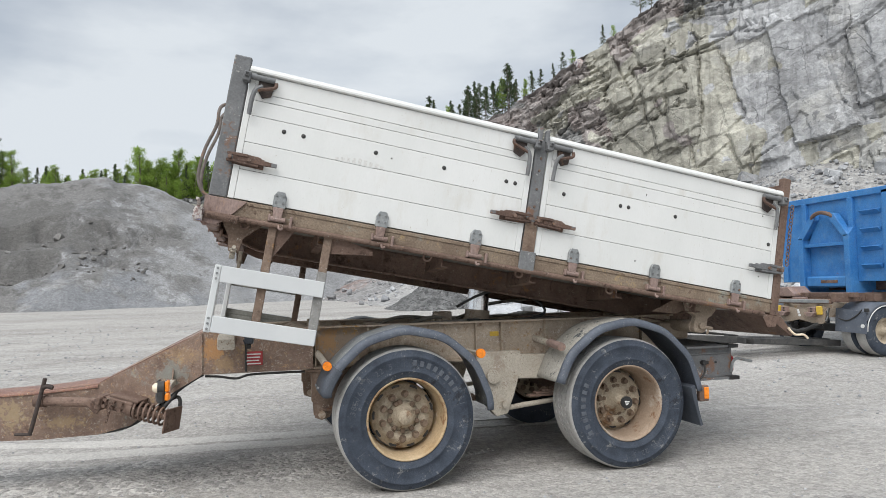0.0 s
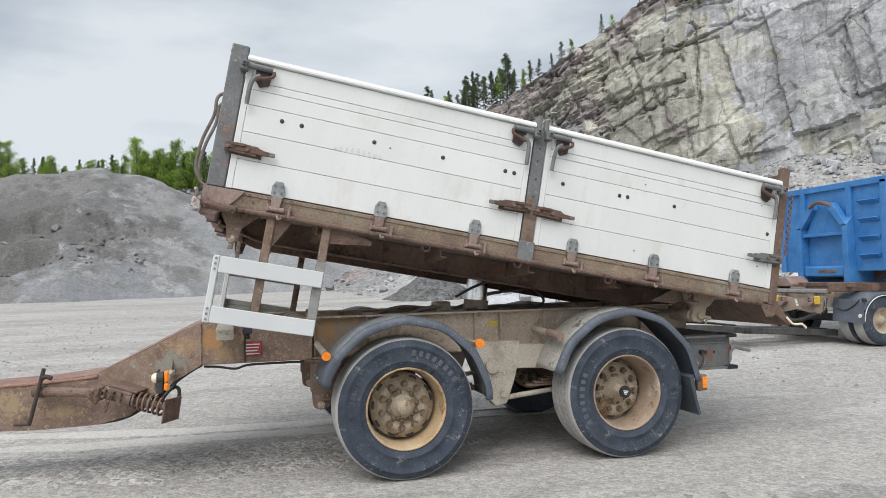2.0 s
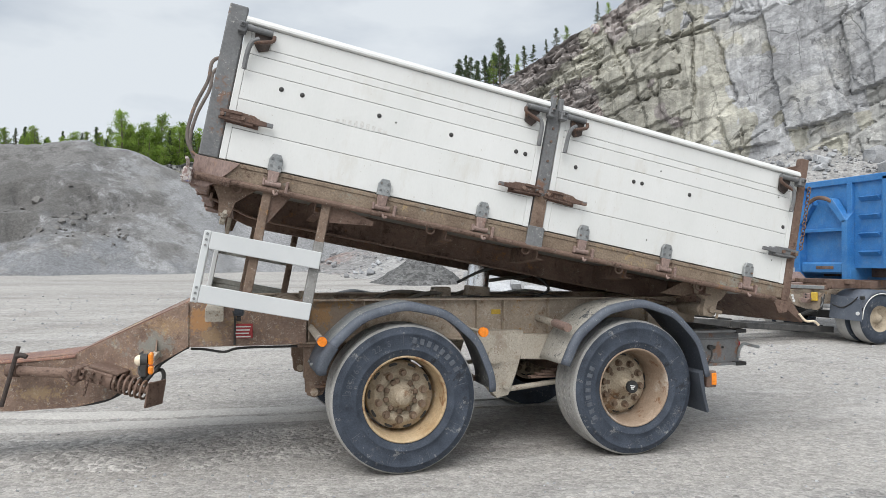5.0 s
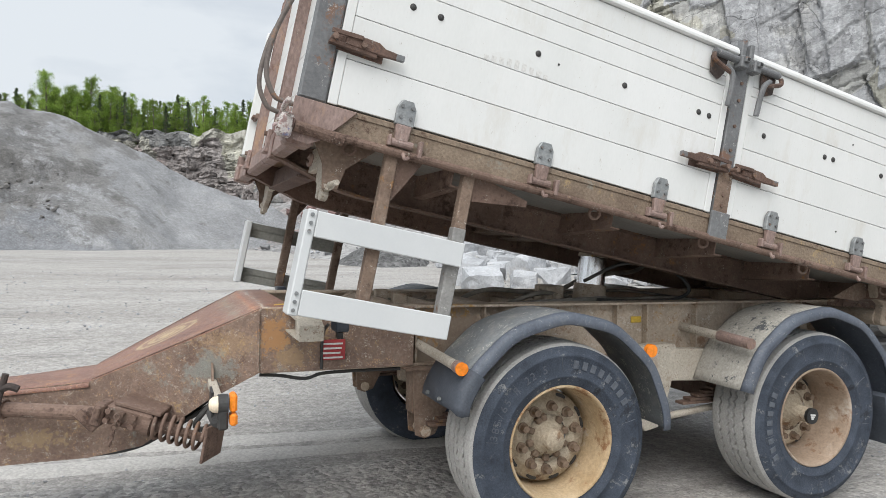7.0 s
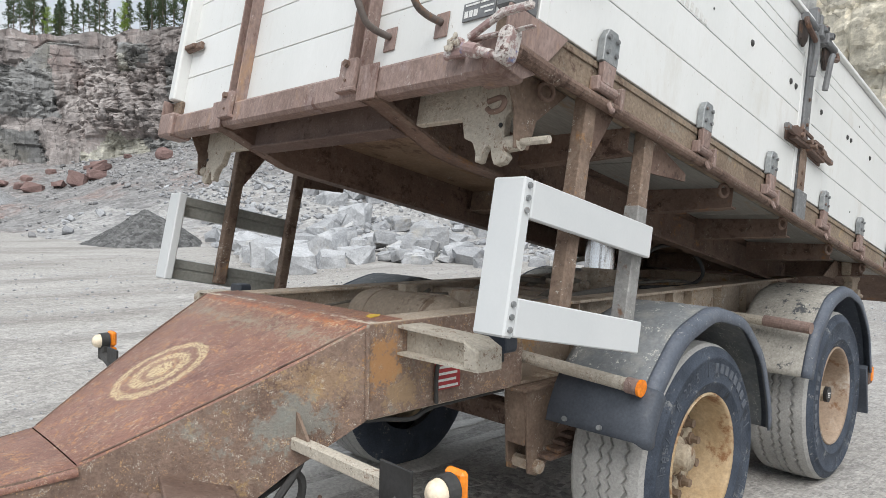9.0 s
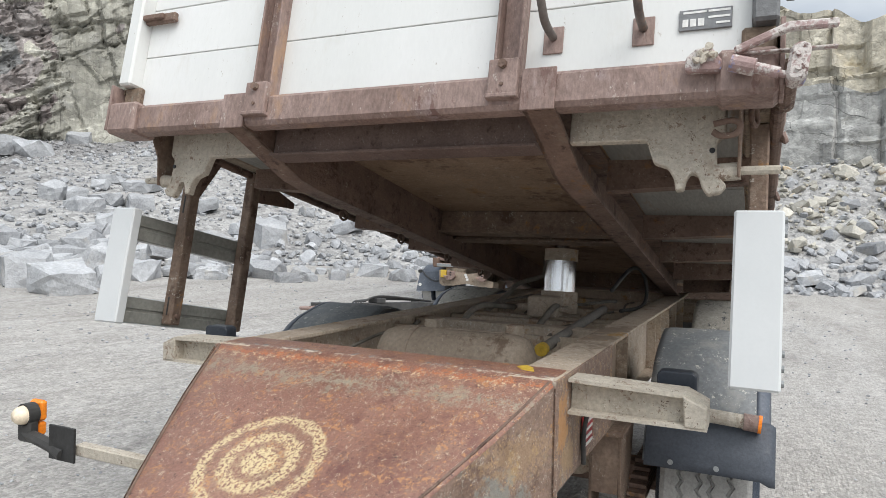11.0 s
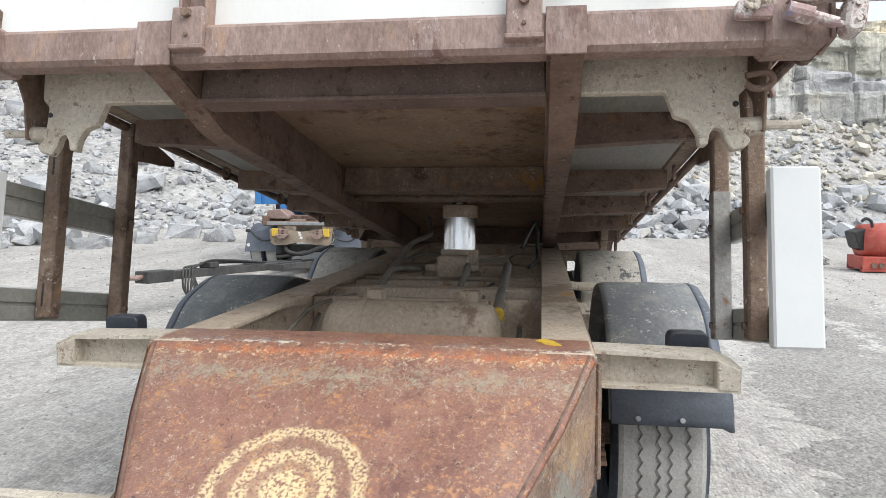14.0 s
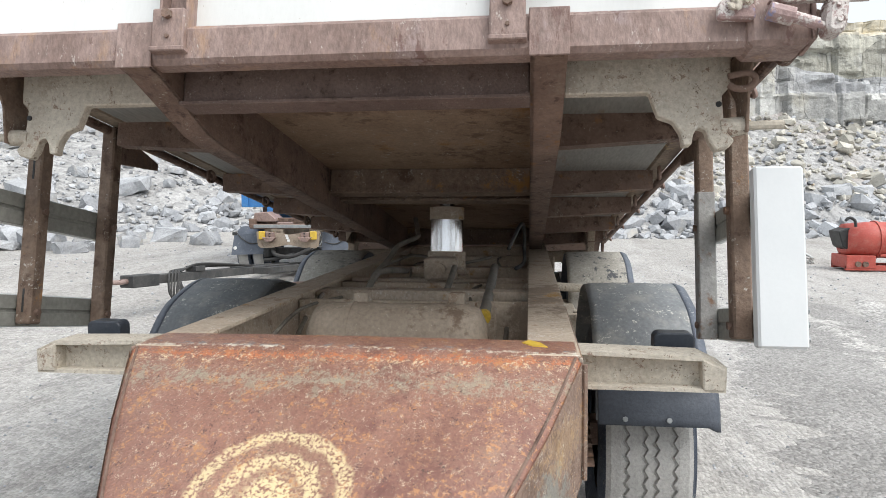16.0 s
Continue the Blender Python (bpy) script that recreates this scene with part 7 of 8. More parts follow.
rng = random.Random(5)
small, warm, talus = [], [], []
while len(small) + len(warm) + len(talus) < 22000:
    x, y = rng.uniform(-14, 40), rng.uniform(-26, 50)
    h = scree_h(x, y)
    if h < -0.05 or (x < 12 and y < 5) or (y < 24 and x < -1.9 + 0.40 * (y + 4.16)):
        continue
    near = max(0.0, 1 - h / 2.0)
    if x < 9.5 and y > 20 and rng.random() < 0.9:
        continue
    s = min(0.5, 0.035 + 0.075 * rng.expovariate(1.0) + 0.07 * near * rng.random())
    far = y > 30 + 3.0 * noise.noise((x * 0.2, y * 0.2, 6.0)) or (x < 4 and y > 20)
    if h > 1.0 and y > 2:
        s *= 0.62
    if y < 2:
        s = min(0.75, s * 1.3)
    if far:
        s = min(0.45, s * 0.85)
    spot = (x, y, ground_z(x, y) + max(h, 0) + s * 0.2, s)
    (warm if y < 2 and h > 1.2 and rng.random() < 0.8 else (talus if far else small)).append(spot)
rubble("rubble", small, RUBBLE, "grey broken granite rubble on the scree slope")
rubble("warm_rubble", warm, RUBBLE_WARM, "cream and ochre broken granite rubble under the face")
rubble("talus", talus, TALUS, "grey broken stone under the far face")
pebbles = []
for _ in range(6000):
    r, a = rng.uniform(1.5, 16) ** 1.0, rng.uniform(0, 6.283)
    x, y = -0.5 + r * math.cos(a), 0.5 + r * math.sin(a)
    s = rng.uniform(0.005, 0.016) * (1 + (r > 6))
    if abs(y + 0.05) < 1.3 and -0.7 < x < 2.6:
        continue
    pebbles.append((x, y, ground_z(x, y) + s * 0.2, s))
rubble("gravel_pebbles", pebbles, RUBBLE, "loose grey pebbles on the quarry floor")


def boulder(x, y, s, k, rz, mat=None, label="large angular grey granite boulder", sink=0.12):
    ob = new("boulder", block_protos[k % 12])
    if not ob.data.materials:
        ob.data.materials.append(ROCK)
    h = scree_h(x, y)
    ob.matrix_basis = pose(x, y, ground_z(x, y) + max(h, 0) + s * (0.42 - sink), random.uniform(-12, 12), random.uniform(-12, 12), rz) @ Matrix.Diagonal((s, s * 0.95, s * 1.0, 1))
    return tagged(ob, label, "boulder", "boulders at the foot of the scree")


for k in range(120):
    t = k / 119
    if k < 62:
        x = 3.6 + 9.5 * t / 0.52 + random.uniform(-1.6, 1.6)
        y = 14.2 - 6.0 * t / 0.52 + random.uniform(-1.8, 2.2)
        s = random.uniform(0.28, 0.62) * (1.45 if x < 8 else 1.0)
        x = max(x, -1.3 + 0.42 * (y + 4.16))
    elif k < 90:
        x, y = random.uniform(14, 30), random.uniform(8, 24)
        s = random.uniform(0.3, 0.9)
    else:
        x, y = random.uniform(20.5, 26), random.uniform(-20, 0)
        s = random.uniform(0.3, 0.75)
    boulder(x, y, s, k, random.uniform(0, 360))
for k in range(22):
    # the largest blocks, two rows deep
    t = (k % 11) / 10
    x, y = 7.9 + 3.2 * t + (k > 10) * 0.75 + random.uniform(-0.3, 0.3), 17.9 - 5.4 * t + (k > 10) * 0.75 + random.uniform(-0.3, 0.3)
    boulder(x, y, random.uniform(0.5, 0.95), k * 5 + 2, random.uniform(0, 360), label="large split grey granite block", sink=0.1 - 0.25 * (k > 10))
for k in range(60):
    x, y = random.uniform(12, 33), random.uniform(5, 34)
    if scree_h(x, y) > 0.4:
        boulder(x, y, random.uniform(0.5, 1.25), k, random.uniform(0, 360), label="pale granite block bedded in the scree", sink=0.3)
for k in range(14):
    ob = boulder(random.uniform(5, 14), random.uniform(39, 44), random.uniform(0.35, 0.8), k, random.uniform(0, 360), label="red granite block on the scree", sink=0.2)
    ob.data = ob.data.copy()
    ob.data.materials.clear()
    ob.data.materials.append(ROCK_RED)
    ob["group"] = "red blocks"


def heap(name, crest, y_top, slope, x_range, mat, label, step=0.35, hollow=True):
    """A heap of crushed stone along x: crest gives its height at each x."""
    verts, faces = [], []
    X = np.arange(*x_range, step)
    Y = np.arange(y_top - 16, y_top + 10, step)
    for y in Y:
        for x in X:
            hc = float(np.interp(x, crest[0], crest[1]))
            g = ground_z(x, y)
            h = hc - abs(y - y_top) * slope + 0.35 * min(1, abs(y - y_top))
            h += 0.28 * abs(noise.noise((x * 0.8, y * 0.9, 29))) + 0.5 * abs(noise.noise((x * 0.21, y * 0.3, 19))) + 0.45 * noise.noise((x * 0.35, y * 0.35, 9)) + 0.10 * noise.noise((x * 1.3, y * 1.3, 4)) + 0.04 * noise.noise((x * 3.5, y * 3.5, 4))
            if hollow and x < -6.2:
                # a packed bank that has been dug away: a steep broken edge with slumped pockets below it
                edge = y_top - 5.6 + 1.1 * noise.noise((x * 0.30, 4.0, 2.0)) + 0.45 * noise.noise((x * 1.1, 8.0, 2.0)) + 0.2 * noise.noise((x * 2.9, 1.0, 2.0))
                side = min(1.0, (-6.2 - x) / 2.0)
                cut = max(0.0, min(1.0, (edge - y) / 0.26)) * max(0.0, 1 - max(0.0, edge - y) / 3.0)
                h -= (1.5 + 1.0 * noise.noise((x * 0.9, y * 0.9, 31.0))) * side * cut
                edge = y_top - 8.2 + 1.0 * noise.noise((x * 0.45, 9.0, 6.0)) + 0.3 * noise.noise((x * 1.7, 3.0, 6.0))
                cut = max(0.0, min(1.0, (edge - y) / 0.26)) * max(0.0, 1 - max(0.0, edge - y) / 2.6)
                h -= 1.7 * side * cut * max(0.0, min(1.0, 0.5 + 2.2 * noise.noise((x * 0.28, 5.0, 1.0))))
            verts.append((x, y, max(h, g - 0.25)))
    nx = len(X)
    for j in range(len(Y) - 1):
        for i in range(nx - 1):
            faces.append((j * nx + i, j * nx + i + 1, (j + 1) * nx + i + 1, (j + 1) * nx + i))
    ob = mesh_object(name, verts, faces, mat)
    # clods and stones broken out of the dug bank
    pick, clods = random.Random(31), []
    for x, y, z in verts:
        if hollow and -18.0 < x < -6.4 and y_top - 10.2 < y < y_top - 5.6 and pick.random() < 0.5 * max(0.0, 0.45 + 1.6 * noise.noise((x * 0.5, y * 0.6, 12.0))):
            size = 0.05 + 0.07 * pick.expovariate(1.0)
            clods.append((x + pick.uniform(-0.1, 0.1), y + pick.uniform(-0.1, 0.1), z + 0.15 * size, min(0.4, size)))
    rubble("clods", clods, CLOD, "dark clods of packed stone on the dug bank")
    return tagged(ob, label, "gravel heap", kind="structure")


heap("gravel_heap", ((-60, -30, -20, -15.9, -14.4, -9.7, -7.7, -6.4, -3.3, -1.2, 4.4, 7.8, 12), (5, 7.2, 7.6, 8.0, 8.3, 8.5, 8.1, 7.6, 6.4, 5.2, 3.3, 2.0, 0.4)), 40, 0.62, (-62, 13), GRAVEL, "large grey heap of crushed stone", 0.24)
verts, faces = [], []
for j in range(40):
    for i in range(60):
        x, y = 2.9 + 6.6 * i / 59, 17.4 + 5.6 * j / 39
        d = math.hypot((x - 5.75) / 1.9, (y - 20.2) / 2.0)
        verts.append((x, y, ground_z(x, y) + max(-0.2, 1.15 * (1 - d) + 0.10 * noise.noise((x * 2, y * 2, 1)) + 0.06 * noise.noise((x * 5, y * 5, 1)))))
faces = [(j * 60 + i, j * 60 + i + 1, (j + 1) * 60 + i + 1, (j + 1) * 60 + i) for j in range(39) for i in range(59)]
tagged(mesh_object("dark_gravel_heap", verts, faces, DARKGRAVEL), "small heap of dark coarse gravel", "gravel heap", kind="structure")


# trees on the rim and behind the heap
def leaves(points, size, rng, flat=1.0):
    V, Fc = [], []
    for p in points:
        a = Vector((rng.gauss(0, 1), rng.gauss(0, 1), rng.gauss(0, 1) * flat)).normalized()
        b = a.orthogonal().normalized()
        c = a.cross(b)
        s = size * rng.uniform(0.6, 1.4)
        n = len(V)
        V += [(p + b * s)[:], (p + c * s * 0.6)[:], (p - b * s)[:], (p - c * s * 0.6)[:]]
        Fc.append((n, n + 1, n + 2, n + 3))
    return V, Fc


def tree(kind, seed, height):
    rng = random.Random(seed)
    lab = {"birch": "young green birch tree", "pine": "dark green pine tree", "spruce": "slim dark spruce tree"}[kind]
    t = thing(kind + "_tree", lab, "tree", "trees on the quarry rim")
    bms, pts = [], []
    lean = Vector((rng.uniform(-0.03, 0.03), rng.uniform(-0.03, 0.03), 1))
    bms.append(tube([lean * height * f for f in (0, 0.25, 0.5, 0.75)], 0.011 * height, 6, 2))
    bms.append(cyl(lean * height * 0.74, lean * height, 0.010 * height, 0.002 * height, 6, False))
    n = {"birch": 44, "pine": 46, "spruce": 84}[kind]
    for k in range(n):
        a = rng.uniform(0, 6.283)
        if kind == "birch":
            f = rng.uniform(0.06, 0.97)
            r, rise = height * 0.29 * (1.03 - f) ** 0.6 * min(1.0, 0.45 + 2.2 * f) * rng.uniform(0.35, 1.2), 0.8
        elif kind == "pine":
            f = 0.28 + 0.70 * (k + rng.random()) / n
            r, rise = height * 0.27 * (1.04 - f) ** 0.75 * rng.uniform(0.35, 1.2), rng.uniform(-0.05, 0.45)
        else:
            f = 0.04 + 0.94 * (k + rng.random()) / n
            r, rise = height * 0.23 * (1.02 - f) ** 0.9 * rng.uniform(0.6, 1.15), -0.28
        p0 = lean * height * f
        tip = p0 + Vector((math.cos(a) * r, math.sin(a) * r, r * rise))
        bms.append(cyl(p0, tip, 0.0035 * height, 0.001 * height, 4, False))
        m, spread = (80, 0.030) if kind == "birch" else ((60, 0.020) if kind == "pine" else (46, 0.012))
        for _ in range(m):
            g = rng.uniform(0.12, 1.05) if kind == "spruce" else rng.uniform(0.35, 1.06)
            pts.append(p0.lerp(tip, g) + Vector((rng.gauss(0, 1), rng.gauss(0, 1), rng.gauss(0, 0.75))) * height * spread)
    part("trunk", group_of(*bms), BARK, t)
    V, Fc = leaves(pts, height * (0.0115 if kind == "birch" else 0.0095), rng)
    me = bpy.data.meshes.new("crown")
    me.from_pydata(V, [], Fc)
    me.materials.append(LEAF if kind == "birch" else NEEDLE)
    c = new("crown", me)
    c.parent = t
    return t


models = [tree("birch", 1, 5.0), tree("birch", 2, 4.0), tree("spruce", 3, 6.0), tree("pine", 4, 5.5), tree("birch", 6, 3.0)]
spots = []
for k in range(430):                      # saplings along the rim behind the heap
    x = -36 + 44 * k / 429 + random.uniform(-0.4, 0.4)
    y = random.uniform(53.0, 60.0)
    thin = -20.5 < x < -10.5
    if thin and k % 2:
        continue
    h = random.uniform(1.4, 2.6) if thin else random.choice((1.2, 1.6, 1.9, 2.3, 2.8, 3.4)) * random.uniform(0.85, 1.15)
    m = (2, 4, 0)[k % 3] if thin else (4, 1, 2, 0, 4, 2, 1)[k % 7]
    spots.append((x, y, 9.1 + 0.16 * (y - 53) + random.uniform(-0.2, 0.2), m, h / (5.0, 4.0, 6.0, 5.5, 3.0)[m]))
for x, y, z, k, s in ((-19.8, 55, 9.0, 0, 0.85), (-21.2, 55, 9.0, 3, 1.0), (-17.6, 56, 9.0, 2, 0.55), (-22.8, 56, 9, 0, 1.0), (-11.6, 56, 9.2, 0, 0.65), (-12.6, 57, 9.2, 2, 0.6), (-7.4, 55, 9.0, 0, 0.95), (-6.6, 56, 9.0, 1, 1.0), (-5.6, 55, 8.8, 1, 0.9), (-8.2, 55, 9.0, 1, 0.8), (-4.4, 55, 8.8, 1, 0.8), (-3.6, 57, 9.2, 2, 0.55)):
    spots.append((x, y, z, k, s))
for k in range(26):                       # a thicket of young birches right behind the crest, tallest at its far end
    t = (k + random.random()) / 26
    x, m = -10.0 + 6.2 * t, (0, 1, 4)[k % 3]
    h = (4.6 - 2.4 * t) * (1.0 if k % 5 == 0 else random.uniform(0.5, 0.85))
    spots.append((x, random.uniform(51.5, 56), 8.7 - 0.5 * t, m, h / (5.0, 4.0, 6.0, 5.5, 3.0)[m]))
for x, h, k in ((13.2, 1.9, 0), (14.0, 2.4, 3), (14.6, 3.0, 3), (15.1, 2.6, 2), (15.6, 3.1, 3), (16.1, 2.7, 2), (16.6, 2.4, 4), (17.0, 3.3, 3), (17.5, 2.0, 2), (18.1, 1.6, 4), (18.9, 1.7, 3), (19.6, 1.8, 2), (20.4, 1.9, 3), (20.9, 1.3, 4), (22.6, 1.5, 2), (23.4, 1.0, 4), (24.9, 2.6, 3), (25.5, 1.6, 3), (7.6, 3.0, 3), (8.3, 3.6, 3), (9.0, 2.2, 0), (9.8, 2.6, 2), (10.6, 2.8, 2), (11.4, 2.6, 3), (12.2, 3.2, 2)):
    r = min(rim, key=lambda q: abs(q[0] - x) + (100 if q[1] < 25 else 0))
    for c in range(3 if x < 19 else 1):
        kk = (k, 3, 2)[c]
        spots.append((r[0] + 0.8 + random.uniform(-0.4, 0.4) * (c > 0), r[1] + 1.6 + c * 0.8, r[2] + 0.3 + 0.1 * c, kk, h * random.uniform(0.85, 1.15) / (5.0, 4.0, 6.0, 5.5, 3.0)[kk]))
used = {}
for x, y, z, k, s in spots:
    m = pose(x, y, z, 0, 0, random.uniform(0, 360)) @ Matrix.Diagonal((s, s, s, 1))
    if k not in used:
        used[k] = models[k]
        models[k].matrix_basis = m
    else:
        ob = copy_thing(models[k], pose(x, y, z, 0, 0, random.uniform(0, 360)))
        ob.scale = (s, s, s)

# ---- container trailer standing behind ----
CY, CG = 3.55, 0.26
cont_tr = thing("container_trailer", "dusty container drawbar trailer with dark mudguards", "trailer")
for y in (CY - 0.40, CY + 0.40):
    part("frame_rail", box(8.02, 14.5, y - 0.05, y + 0.05, 0.86, 1.10), RUST_DUSTY, cont_tr)
plate = part("front_plate", prism([(CY - 0.56, 1.04), (CY - 0.42, 1.05), (CY, 0.99), (CY + 0.42, 1.05), (CY + 0.56, 1.04), (CY + 0.54, 0.80), (CY + 0.48, 0.76), (CY + 0.25, 0.77), (CY, 0.82), (CY - 0.25, 0.77), (CY - 0.48, 0.76), (CY - 0.54, 0.80)], "x", 7.94, 7.985), TANK, cont_tr, "dusty front cross plate with pale marks")
for w, h in ((0.90, 0.03), (0.945, 0.028), (0.98, 0.02)):
    part("pale_mark", box(7.937, 7.9395, CY - 0.03 + 0.4 * (w - 0.9), CY + 0.02 + 0.4 * (w - 0.9), w - h, w + 0.012, 0), PAPER, plate)
for sy in (-1, 1):
    y = CY + sy * 0.455
    part("position_lamp", box(7.90, 7.94, y - 0.055, y + 0.055, 0.91, 1.05, 0.008), YELLOW, cont_tr, "yellow position lamp")
    lb = part("lamp_bracket", group_of(box(7.90, 7.94, y - sy * 0.15 - 0.075, y - sy * 0.15 + 0.075, 0.94, 1.03, 0.006), prism([(y - sy * 0.02, 0.95), (y - sy * 0.26, 0.95), (y - sy * 0.20, 0.88), (y - sy * 0.10, 0.87)][:: -sy], "x", 7.84, 7.94, 0.006)), RUST_RED, cont_tr, "rusty red lamp bracket")
    for dz in (0.96, 1.01):
        part("bolt", cyl((7.885, y - sy * 0.15, dz), (7.90, y - sy * 0.15, dz), 0.014, seg=6), BLACKMETAL, lb)
part("slide_frame", group_of(box(8.0, 14.0, CY - 0.72, CY - 0.62, 1.12, 1.26), box(8.0, 14.0, CY + 0.62, CY + 0.72, 1.12, 1.26), box(7.98, 8.06, CY - 0.62, CY + 0.70, 1.09, 1.17, 0.01), box(8.25, 8.35, CY - 0.85, CY + 0.62, 1.19, 1.27, 0.01), box(8.6, 8.75, CY - 0.9, CY + 0.9, 1.12, 1.24)), RUST, cont_tr, "rusty container slide frame")
part("slide_rail", box(7.96, 7.985, CY - 0.60, CY + 0.62, 1.10, 1.16, 0.008), GALV, cont_tr, "worn steel slide rail")
part("locking_block", group_of(prism([(CY + 0.28, 1.20), (CY + 0.28, 1.26), (CY + 0.42, 1.38), (CY + 0.66, 1.36), (CY + 0.68, 1.26), (CY + 0.60, 1.20)], "x", 8.1, 8.5, 0.015), box(8.0, 8.1, CY - 0.05, CY + 0.22, 1.08, 1.20, 0.01)), RUST_RED, cont_tr, "rusty red locking block")
part("axle", cyl((8.62, CY - 0.95, CG + 0.39), (8.62, CY + 0.95, CG + 0.39), 0.06), RUST, cont_tr)
part("axle_beam", box(8.35, 8.5, CY - 0.5, CY + 0.5, 0.62, 0.74, 0.01), BLACKMETAL, cont_tr)
DA, DE = Vector((8.45, CY - 0.05, 0.42)), Vector((4.25, 4.16, 0.635))     # pivot and front end of the drawbar
dd = (DE - DA).normalized()
along = Matrix.Translation(DA) @ dd.to_track_quat("X", "Z").to_matrix().to_4x4()
DL = (DE - DA).length
bar = part("drawbar_beam", group_of(box(0, DL, -0.075, 0.075, -0.055, 0.055, 0.006), box(DL - 0.42, DL + 0.04, -0.10, 0.10, -0.075, 0.07, 0.01), box(0.0, 1.7, -0.34, -0.24, -0.05, 0.05, 0.006), box(0.0, 1.7, 0.24, 0.34, -0.05, 0.05, 0.006), box(1.55, 1.7, -0.34, 0.34, -0.05, 0.05, 0.004)), DARKFRAME, cont_tr, "long dusty black drawbar", along)
part("towing_eye", moved(group_of(ring((DL + 0.20, 0, 0), (0, 0, 1), 0.075, 0.024, 20), cyl((DL, 0, 0), (DL + 0.14, 0, 0), 0.03, seg=12)), along), RUST_RED, cont_tr, "rusty towing eye")
for k in range(4):
    part("drawbar_hose", moved(tube([(DL - 2.6, 0.03 * k - 0.05, 0.07), (DL - 1.6 + 0.1 * k, 0.05 * k - 0.08, 0.10 + 0.02 * k), (DL - 0.9, 0.04 * k - 0.06, 0.085), (DL - 0.55 - 0.06 * k, 0.13, 0.05), (DL - 0.50 - 0.05 * k, 0.17, -0.16 - 0.07 * k), (DL - 0.62 - 0.09 * k, 0.16, -0.24 - 0.05 * k), (DL - 0.78, 0.12, -0.05)], 0.013, 8), along), CABLE, cont_tr)
part("jockey_plate", moved(box(DL - 1.35, DL - 1.15, -0.09, 0.09, 0.056, 0.13, 0.008), along), DARKFRAME, cont_tr)
part("chassis_hose", tube([(8.1, CY + 0.30, 0.80), (7.95, CY + 0.25, 0.66), (7.9, CY - 0.05, 0.62), (7.95, CY - 0.35, 0.74), (8.05, CY - 0.42, 0.82)], 0.035, 8), CABLE, cont_tr, "black looping hose")
part("chassis_hose", tube([(8.0, CY + 0.45, 0.55), (7.95, CY + 0.2, 0.58), (7.95, CY - 0.1, 0.66)], 0.03, 8), CABLE, cont_tr)
part("air_bellows", lathe([(0.001, 0), (0.07, 0.0), (0.10, 0.03), (0.085, 0.06), (0.105, 0.09), (0.085, 0.12), (0.10, 0.15), (0.07, 0.18), (0.001, 0.18)], 20), BLACKMETAL, cont_tr, "black rubber air bellows", m=pose(8.2, CY + 0.45, 0.58, 90, 0, 0), smooth=True)
for k in range(3):
    part("air_line", tube([(8.0, CY - 0.50 - 0.04 * k, 1.02), (7.95, CY - 0.58, 0.92 - 0.05 * k), (7.96, CY - 0.52, 0.80), (8.05, CY - 0.38, 0.70 + 0.03 * k)], 0.010, 6), (CABLE, GALV, CABLE)[k], cont_tr)
